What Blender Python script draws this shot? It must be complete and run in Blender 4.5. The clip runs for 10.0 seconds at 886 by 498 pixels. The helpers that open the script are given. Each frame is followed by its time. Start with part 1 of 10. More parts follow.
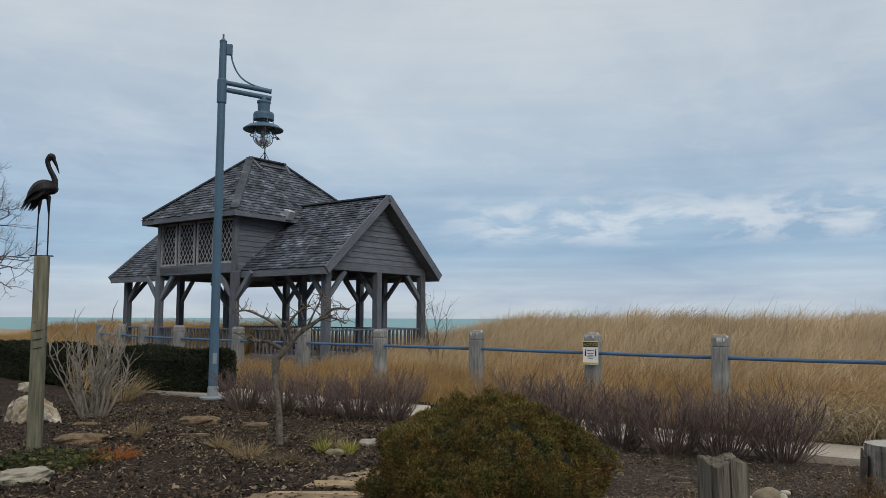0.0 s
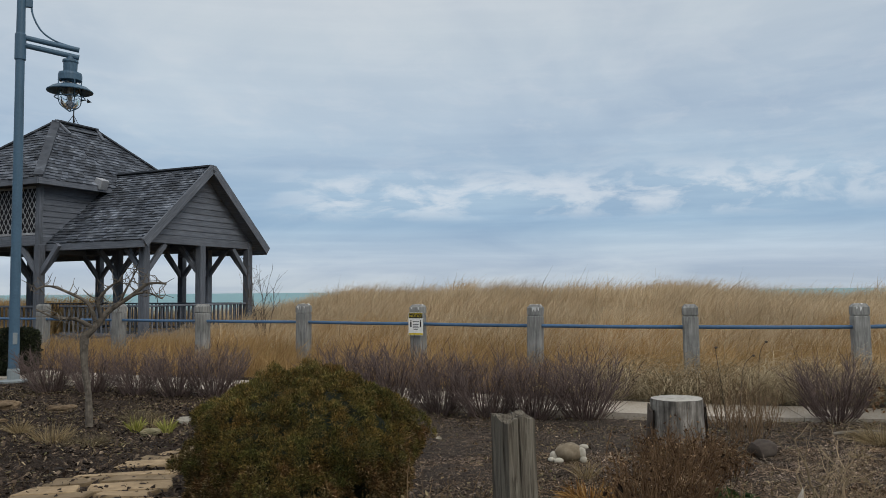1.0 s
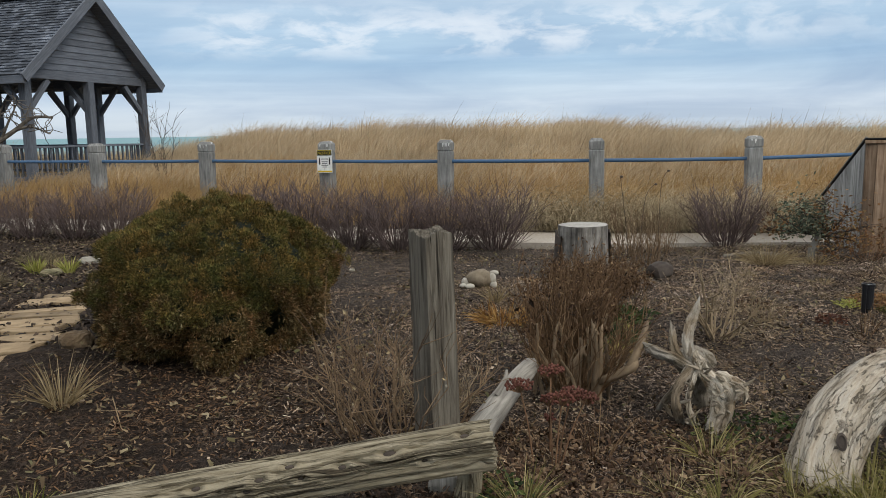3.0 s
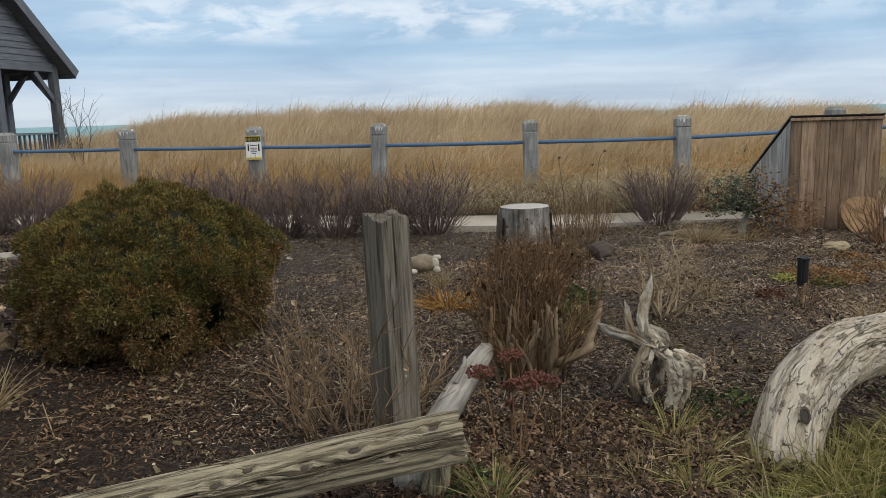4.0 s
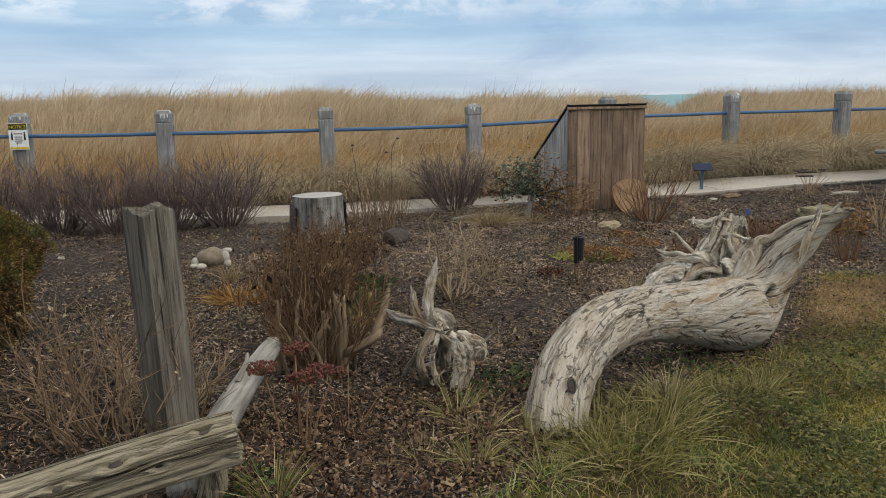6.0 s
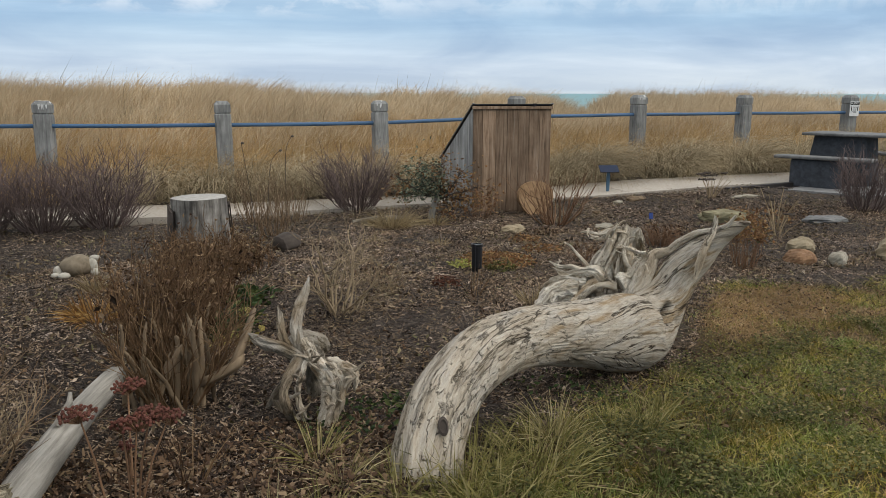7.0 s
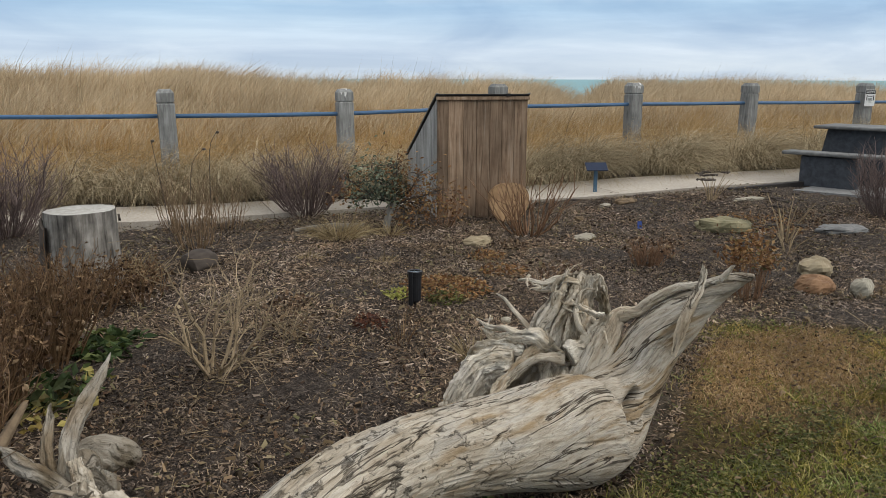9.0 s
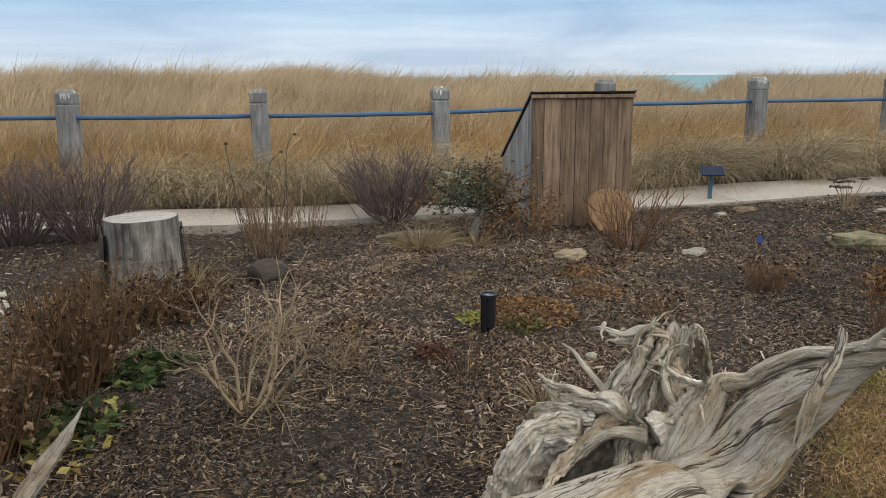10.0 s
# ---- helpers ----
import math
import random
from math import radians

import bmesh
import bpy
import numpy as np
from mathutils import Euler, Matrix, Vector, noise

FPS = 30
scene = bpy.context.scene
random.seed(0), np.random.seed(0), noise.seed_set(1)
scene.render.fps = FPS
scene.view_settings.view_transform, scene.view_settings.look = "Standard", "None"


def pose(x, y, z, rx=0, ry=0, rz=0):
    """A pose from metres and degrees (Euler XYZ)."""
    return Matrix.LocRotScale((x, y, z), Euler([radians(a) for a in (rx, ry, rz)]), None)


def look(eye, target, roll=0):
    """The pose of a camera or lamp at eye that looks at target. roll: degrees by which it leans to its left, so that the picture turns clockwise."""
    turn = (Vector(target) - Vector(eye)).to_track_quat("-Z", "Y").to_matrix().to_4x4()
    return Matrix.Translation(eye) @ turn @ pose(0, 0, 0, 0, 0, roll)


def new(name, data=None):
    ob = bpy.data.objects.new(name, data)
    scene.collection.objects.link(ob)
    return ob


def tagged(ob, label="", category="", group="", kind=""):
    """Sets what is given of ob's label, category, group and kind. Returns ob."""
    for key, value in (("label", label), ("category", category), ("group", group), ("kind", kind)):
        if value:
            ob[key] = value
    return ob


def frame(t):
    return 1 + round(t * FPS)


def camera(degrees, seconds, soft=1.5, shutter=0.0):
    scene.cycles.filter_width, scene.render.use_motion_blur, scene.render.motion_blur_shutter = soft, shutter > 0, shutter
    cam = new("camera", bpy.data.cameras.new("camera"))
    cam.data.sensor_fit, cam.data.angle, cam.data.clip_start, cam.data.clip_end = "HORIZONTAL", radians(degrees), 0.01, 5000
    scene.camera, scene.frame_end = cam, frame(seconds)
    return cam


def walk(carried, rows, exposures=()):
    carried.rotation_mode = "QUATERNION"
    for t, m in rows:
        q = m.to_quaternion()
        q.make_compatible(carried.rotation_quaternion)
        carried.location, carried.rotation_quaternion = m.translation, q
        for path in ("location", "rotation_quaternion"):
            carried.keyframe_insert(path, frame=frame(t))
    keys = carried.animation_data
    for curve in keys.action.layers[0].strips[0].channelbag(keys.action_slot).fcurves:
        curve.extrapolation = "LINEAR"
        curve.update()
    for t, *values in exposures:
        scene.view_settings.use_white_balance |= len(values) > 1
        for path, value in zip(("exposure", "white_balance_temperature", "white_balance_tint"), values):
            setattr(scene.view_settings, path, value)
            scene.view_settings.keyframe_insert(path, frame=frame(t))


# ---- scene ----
cam = camera(59.9, 10.0, soft=0.6)
PATH = [
    (0, (0.150, 0.165, 1.515), (-0.013, 2.150, 1.694), 0.2),
    (0.5, (0.220, 0.115, 1.511), (0.253, 2.109, 1.667), -0.1),
    (1, (0.247, 0.077, 1.505), (0.516, 2.056, 1.614), -0.5),
    (1.5, (0.26, 0.039, 1.489), (0.655, 2.0, 1.515), -0.6),
    (2, (0.26, 0.023, 1.449), (0.719, 1.965, 1.326), -1.0),
    (2.5, (0.26, 0.044, 1.411), (0.745, 1.969, 1.164), -0.9),
    (2.7, (0.255, 0.080, 1.404), (0.743, 2.001, 1.130), -0.9),
    (3.8, (0.159, 0.311, 1.373), (0.733, 2.197, 1.033), -1.8),
    (4, (0.165, 0.309, 1.372), (0.827, 2.165, 1.03), -1.6),
    (4.5, (0.194, 0.275, 1.379), (1.099, 2.024, 1.029), -1.0),
    (5, (0.206, 0.255, 1.38), (1.202, 1.953, 1.026), -1.1),
    (5.2, (0.212, 0.262, 1.379), (1.220, 1.951, 1.023), -1.1),
    (6.3, (0.371, 0.339, 1.362), (1.53, 1.92, 0.967), -0.7),
    (6.5, (0.457, 0.388, 1.36), (1.66, 1.935, 0.961), -0.2),
    (7, (0.668, 0.471, 1.389), (1.934, 1.967, 0.991), 0.1),
    (7.5, (0.935, 0.631, 1.38), (2.207, 2.122, 0.981), -0.1),
    (8, (1.192, 0.758, 1.392), (2.464, 2.248, 0.988), -0.3),
    (8.5, (1.532, 0.872, 1.409), (2.804, 2.356, 0.983), -0.0),
    (9, (1.799, 1.082, 1.417), (3.052, 2.579, 0.984), 0.2),
    (9.5, (2.009, 1.274, 1.431), (3.18, 2.834, 0.991), -0.1),
    (10, (2.323, 1.434, 1.411), (3.343, 3.098, 0.972), -0.4),
]
walk(cam, [(t, look(eye, target, roll)) for t, eye, target, roll in PATH],
     [(0, -0.06), (1.5, -0.03), (2.5, 0.18), (4.0, 0.27), (7.0, 0.30), (10, 0.36)])

# ---- world, sun ----


def node(nt, kind, **vals):
    n = nt.nodes.new(kind)
    for k, v in vals.items():
        if k in n.inputs:
            n.inputs[k].default_value = v
    return n


def ramp(nt, fac, stops):
    n = nt.nodes.new("ShaderNodeValToRGB")
    els = n.color_ramp.elements
    while len(els) < len(stops):
        els.new(0.5)
    for e, (p, c) in zip(els, stops):
        e.position, e.color = p, (*c, 1)
    nt.links.new(fac, n.inputs[0])
    return n.outputs[0]


def math_node(nt, op, a, b=None, clamp=False):
    n = nt.nodes.new("ShaderNodeMath")
    n.operation, n.use_clamp = op, clamp
    for k, v in enumerate((a, b)):
        if v is None:
            continue
        if isinstance(v, (int, float)):
            n.inputs[k].default_value = v
        else:
            nt.links.new(v, n.inputs[k])
    return n.outputs[0]


def mix_col(nt, fac, a, b, blend="MIX"):
    n = nt.nodes.new("ShaderNodeMix")
    n.data_type, n.blend_type = "RGBA", blend
    for k, v in ((0, fac), (6, a), (7, b)):
        if isinstance(v, (int, float)):
            n.inputs[k].default_value = v
        elif isinstance(v, tuple):
            n.inputs[k].default_value = (*v, 1)
        else:
            nt.links.new(v, n.inputs[k])
    return n.outputs[2]


def lin(r, g, b):
    f = lambda c: c / 255 / 12.92 if c < 10.3 else ((c / 255 + 0.055) / 1.055) ** 2.4
    return (f(r), f(g), f(b))


SUN_ELEV, SUN_AZ = radians(38), radians(150)
world = bpy.data.worlds.new("world")
scene.world = world
world.use_nodes = True
wt = world.node_tree
wt.nodes.clear()
tc = node(wt, "ShaderNodeTexCoord")
sep = node(wt, "ShaderNodeSeparateXYZ")
wt.links.new(tc.outputs["Generated"], sep.inputs[0])
elev = sep.outputs[2]
sky = node(wt, "ShaderNodeTexSky")
sky.sky_type, sky.sun_disc, sky.sun_elevation, sky.sun_rotation = "NISHITA", False, SUN_ELEV, SUN_AZ
skyc = mix_col(wt, 1.0, sky.outputs[0], (0.10, 0.10, 0.10), "MULTIPLY")
# overcast sheet by height above the horizon
sheet = ramp(wt, math_node(wt, "MAXIMUM", elev, 0.0), [
    (0.0, lin(196, 207, 217)), (0.035, lin(187, 202, 219)), (0.085, lin(158, 186, 212)), (0.13, lin(166, 191, 214)),
    (0.21, lin(186, 203, 219)), (0.32, lin(201, 212, 221)), (0.42, lin(206, 213, 220)), (0.6, (0.95, 0.97, 0.98)), (1.0, (1.25, 1.24, 1.22))])
# cloud plane: direction divided by height
den = math_node(wt, "ADD", elev, 0.17)
px = math_node(wt, "DIVIDE", sep.outputs[0], den)
py = math_node(wt, "DIVIDE", sep.outputs[1], den)
cloudv = node(wt, "ShaderNodeCombineXYZ")
wt.links.new(px, cloudv.inputs[0])
wt.links.new(py, cloudv.inputs[1])
n1 = node(wt, "ShaderNodeTexNoise", Scale=0.8, Detail=7.0, Roughness=0.55, Distortion=0.6)
n2 = node(wt, "ShaderNodeTexNoise", Scale=4.0, Detail=8.0, Roughness=0.62, Distortion=0.5)
wt.links.new(cloudv.outputs[0], n1.inputs["Vector"])
wt.links.new(cloudv.outputs[0], n2.inputs["Vector"])
soft = ramp(wt, n1.outputs[0], [(0.33, (0.80, 0.84, 0.90)), (0.52, (1.0, 1.0, 1.0)), (0.68, (1.16, 1.12, 1.07))])
sheet2 = mix_col(wt, 1.0, sheet, soft, "MULTIPLY")
# heaped puffs in a low band over the lake, and level streaks beneath them
fwd = math_node(wt, "MAXIMUM", sep.outputs[1], 0.05)
az = math_node(wt, "DIVIDE", sep.outputs[0], fwd)


def low_cloud(sx, sz, detail, rough, dist):
    v = node(wt, "ShaderNodeCombineXYZ")
    wt.links.new(math_node(wt, "MULTIPLY", az, sx), v.inputs[0])
    wt.links.new(math_node(wt, "MULTIPLY", elev, sz), v.inputs[1])
    n = node(wt, "ShaderNodeTexNoise", Scale=1.0, Detail=detail, Roughness=rough, Distortion=dist)
    wt.links.new(v.outputs[0], n.inputs["Vector"])
    return n.outputs[0]


puff = ramp(wt, low_cloud(11.0, 34.0, 7.0, 0.58, 0.35), [(0.44, (0, 0, 0)), (0.56, (0.75, 0.75, 0.75)), (0.68, (1, 1, 1))])
band = ramp(wt, elev, [(0.088, (0, 0, 0)), (0.108, (1, 1, 1)), (0.135, (1, 1, 1)), (0.168, (0.0, 0.0, 0.0))])
reach = ramp(wt, math_node(wt, "ADD", math_node(wt, "MULTIPLY", az, 0.5), 0.5), [(0.45, (0.1, 0.1, 0.1)), (0.50, (1, 1, 1)), (0.78, (1, 1, 1)), (0.95, (0.35, 0.35, 0.35))])
puffm = math_node(wt, "MULTIPLY", math_node(wt, "MULTIPLY", puff, band), reach)
streak = ramp(wt, low_cloud(2.4, 62.0, 5.0, 0.55, 0.2), [(0.36, (0.93, 0.95, 0.97)), (0.52, (1, 1, 1)), (0.66, (1.09, 1.075, 1.06))])
under = ramp(wt, elev, [(0.01, (0.3, 0.3, 0.3)), (0.04, (1, 1, 1)), (0.11, (1, 1, 1)), (0.22, (0.25, 0.25, 0.25))])
sheet2 = mix_col(wt, under, sheet2, mix_col(wt, 1.0, sheet2, streak, "MULTIPLY"))
thin = math_node(wt, "MULTIPLY", ramp(wt, n2.outputs[0], [(0.48, (0, 0, 0)), (0.66, (1, 1, 1))]), ramp(wt, elev, [(0.13, (0, 0, 0)), (0.20, (1, 1, 1)), (0.5, (0.6, 0.6, 0.6))]))
sheet2 = mix_col(wt, math_node(wt, "MULTIPLY", thin, 0.22), sheet2, lin(222, 226, 231))
sheet3 = mix_col(wt, math_node(wt, "MULTIPLY", puffm, 0.72), sheet2, lin(228, 233, 239))
final = mix_col(wt, 0.92, skyc, sheet3)
bg = node(wt, "ShaderNodeBackground", Strength=1.0)
wt.links.new(final, bg.inputs[0])
wo = node(wt, "ShaderNodeOutputWorld")
wt.links.new(bg.outputs[0], wo.inputs[0])

sun_data = bpy.data.lights.new("sun", "SUN")
sun_data.energy, sun_data.angle, sun_data.color = 1.1, radians(25), (1.0, 0.95, 0.87)
sun = new("sun", sun_data)
sun.matrix_world = look((20, -35, 30), (0, 0, 0))

# ---- materials ----


def start_mat(name):
    m = bpy.data.materials.new(name)
    m.use_nodes = True
    nt = m.node_tree
    return m, nt, nt.nodes["Principled BSDF"]


def coords(nt, scale, kind="Object", vary=True):
    tcn = node(nt, "ShaderNodeTexCoord")
    mp = node(nt, "ShaderNodeMapping")
    mp.inputs["Scale"].default_value = scale
    nt.links.new(tcn.outputs[kind], mp.inputs[0])
    if vary:
        info = node(nt, "ShaderNodeObjectInfo")
        sc = node(nt, "ShaderNodeCombineXYZ")
        for k in range(3):
            nt.links.new(math_node(nt, "MULTIPLY", info.outputs["Random"], 13.0 + 7 * k), sc.inputs[k])
        nt.links.new(sc.outputs[0], mp.inputs["Location"])
    return mp.outputs[0]


def noise_tex(nt, vec, scale, detail=6.0, rough=0.6, dist=0.0):
    n = node(nt, "ShaderNodeTexNoise", Scale=scale, Detail=detail, Roughness=rough, Distortion=dist)
    nt.links.new(vec, n.inputs["Vector"])
    return n.outputs[0]


def add_bump(nt, bsdf, height, strength, dist):
    b = node(nt, "ShaderNodeBump", Strength=strength, Distance=dist)
    nt.links.new(height, b.inputs["Height"])
    nt.links.new(b.outputs[0], bsdf.inputs["Normal"])


def surface(name, stops, stretch=(1, 1, 1), scale=12.0, big=1.2, spread=0.25, rough=0.85, bump=0.4, depth=0.01,
            island=0.0, each=0.0, metal=0.0, coord="Object", detail=8.0, dist=0.3, spec=0.3):
    """Two-scale surface: grain from stretched noise, blotches from large noise, bump from the grain."""
    m, nt, bs = start_mat(name)
    vec = coords(nt, stretch, coord, vary=coord == "Object")
    plain = coords(nt, (1, 1, 1))
    grain = noise_tex(nt, vec, scale, detail, 0.62, dist)
    col = ramp(nt, grain, stops)
    blot = noise_tex(nt, plain, big, 4.0, 0.6)
    val = ramp(nt, blot, [(0.3, (1 - spread,) * 3), (0.7, (1 + spread,) * 3)])
    col = mix_col(nt, 1.0, col, val, "MULTIPLY")
    if island:
        g = node(nt, "ShaderNodeNewGeometry")
        v = ramp(nt, g.outputs["Random Per Island"], [(0.0, (1 - island,) * 3), (1.0, (1 + island,) * 3)])
        col = mix_col(nt, 1.0, col, v, "MULTIPLY")
    if each:
        info = node(nt, "ShaderNodeObjectInfo")
        v = ramp(nt, info.outputs["Random"], [(0.0, (1 - each,) * 3), (1.0, (1 + each,) * 3)])
        col = mix_col(nt, 1.0, col, v, "MULTIPLY")
    nt.links.new(col, bs.inputs["Base Color"])
    bs.inputs["Roughness"].default_value = rough
    bs.inputs["Metallic"].default_value = metal
    bs.inputs["Specular IOR Level"].default_value = spec
    if bump:
        fine = noise_tex(nt, vec, scale * 2.5, 5.0, 0.7)
        add_bump(nt, bs, math_node(nt, "ADD", grain, math_node(nt, "MULTIPLY", fine, 0.4)), bump, depth)
    return m


def blades_mat(name, stops, rough=0.7, through_light=0.25, tints=None, noise_scale=0.5, span=(0.72, 1.22)):
    """Leaves and blades: colour by piece, and by patches a metre or two wide."""
    m, nt, bs = start_mat(name)
    g = node(nt, "ShaderNodeNewGeometry")
    col = ramp(nt, g.outputs["Random Per Island"], stops)
    vec = coords(nt, (1, 1, 1), vary=False)
    blot = noise_tex(nt, vec, noise_scale, 3.0, 0.55)
    val = ramp(nt, blot, [(0.32, (span[0],) * 3), (0.68, (span[1],) * 3)])
    col = mix_col(nt, 1.0, col, val, "MULTIPLY")
    if tints:
        hue = ramp(nt, noise_tex(nt, vec, noise_scale * 2.3, 4.0, 0.6, 0.3), [(0.36, tints[0]), (0.64, tints[1])])
        col = mix_col(nt, 1.0, col, hue, "MULTIPLY")
    nt.links.new(col, bs.inputs["Base Color"])
    bs.inputs["Roughness"].default_value = rough
    bs.inputs["Specular IOR Level"].default_value = 0.2
    tr = node(nt, "ShaderNodeBsdfTranslucent")
    nt.links.new(col, tr.inputs[0])
    mx = node(nt, "ShaderNodeMixShader", Fac=through_light)
    nt.links.new(bs.outputs[0], mx.inputs[1])
    nt.links.new(tr.outputs[0], mx.inputs[2])
    nt.links.new(mx.outputs[0], nt.nodes["Material Output"].inputs[0])
    return m


def ground_mat():
    """Bark mulch, thin lawn and pale sand, blended by zone."""
    m, nt, bs = start_mat("ground_cover")
    vec = coords(nt, (1, 1, 1), vary=False)
    # mulch: shredded bark in two directions
    ch = coords(nt, (26, 60, 20), vary=False)
    ch2 = coords(nt, (70, 22, 20), vary=False)
    c1 = noise_tex(nt, ch, 1.0, 4.0, 0.65, 1.2)
    c2 = noise_tex(nt, ch2, 1.0, 4.0, 0.65, 1.2)
    chips = math_node(nt, "MAXIMUM", c1, c2)
    mul = ramp(nt, chips, [(0.40, (0.009, 0.007, 0.0055)), (0.53, (0.048, 0.037, 0.029)), (0.62, (0.115, 0.092, 0.074)), (0.74, (0.28, 0.23, 0.19))])
    damp = ramp(nt, noise_tex(nt, vec, 0.55, 5.0, 0.6, 0.4), [(0.32, (0.62, 0.58, 0.56)), (0.5, (1, 1, 1)), (0.7, (1.30, 1.22, 1.14))])
    mul = mix_col(nt, 1.0, mul, damp, "MULTIPLY")
    # lawn soil and thatch
    th = noise_tex(nt, coords(nt, (1, 1, 1), vary=False), 38.0, 6.0, 0.7, 0.5)
    lawn = ramp(nt, th, [(0.35, (0.022, 0.017, 0.009)), (0.55, (0.085, 0.064, 0.026)), (0.75, (0.22, 0.16, 0.075))])
    sand = ramp(nt, noise_tex(nt, vec, 22.0, 6.0, 0.7), [(0.3, (0.22, 0.17, 0.10)), (0.7, (0.36, 0.29, 0.19))])
    za = node(nt, "ShaderNodeAttribute")
    za.attribute_name = "zone"
    zs = node(nt, "ShaderNodeSeparateColor")
    nt.links.new(za.outputs["Color"], zs.inputs[0])
    edge = math_node(nt, "MULTIPLY", math_node(nt, "SUBTRACT", noise_tex(nt, vec, 5.0, 5.0, 0.6), 0.5), 0.9)
    fl = math_node(nt, "ADD", zs.outputs[0], math_node(nt, "MULTIPLY", edge, math_node(nt, "MULTIPLY", math_node(nt, "SUBTRACT", 1.0, zs.outputs[0]), math_node(nt, "MULTIPLY", zs.outputs[0], 4.0))), True)
    # older, darker mulch in one part of the bed; dry thatch in one part of the lawn
    mul = mix_col(nt, zs.outputs[2], mul, mix_col(nt, 1.0, mul, (0.54, 0.47, 0.41), "MULTIPLY"))
    lawn = mix_col(nt, zs.outputs[2], lawn, mix_col(nt, 1.0, lawn, (2.3, 1.9, 1.5), "MULTIPLY"))
    col = mix_col(nt, fl, mul, lawn)
    col = mix_col(nt, zs.outputs[1], col, sand)
    nt.links.new(col, bs.inputs["Base Color"])
    bs.inputs["Roughness"].default_value = 0.95
    bs.inputs["Specular IOR Level"].default_value = 0.15
    add_bump(nt, bs, math_node(nt, "ADD", chips, th), 0.9, 0.03)
    return m


def seams(nt, stretch, width, seed):
    """Thin dark seams that wander along the grain (0) between sound wood (1)."""
    v = node(nt, "ShaderNodeVectorMath")
    v.operation = "ADD"
    v.inputs[1].default_value = (seed, seed * 0.7, seed)
    nt.links.new(coords(nt, (stretch[0], stretch[1], 1), "UV", vary=False), v.inputs[0])
    g = noise_tex(nt, v.outputs[0], 3.0, 4.0, 0.55, 0.25)
    away = math_node(nt, "ABSOLUTE", math_node(nt, "SUBTRACT", g, 0.5))
    line = ramp(nt, away, [(0.0, (0, 0, 0)), (width * 0.4, (0.1, 0.1, 0.1)), (width, (1, 1, 1))])
    keep = ramp(nt, noise_tex(nt, v.outputs[0], 1.1, 3.0, 0.6), [(0.46, (0, 0, 0)), (0.52, (1, 1, 1))])
    return math_node(nt, "MAXIMUM", line, keep)


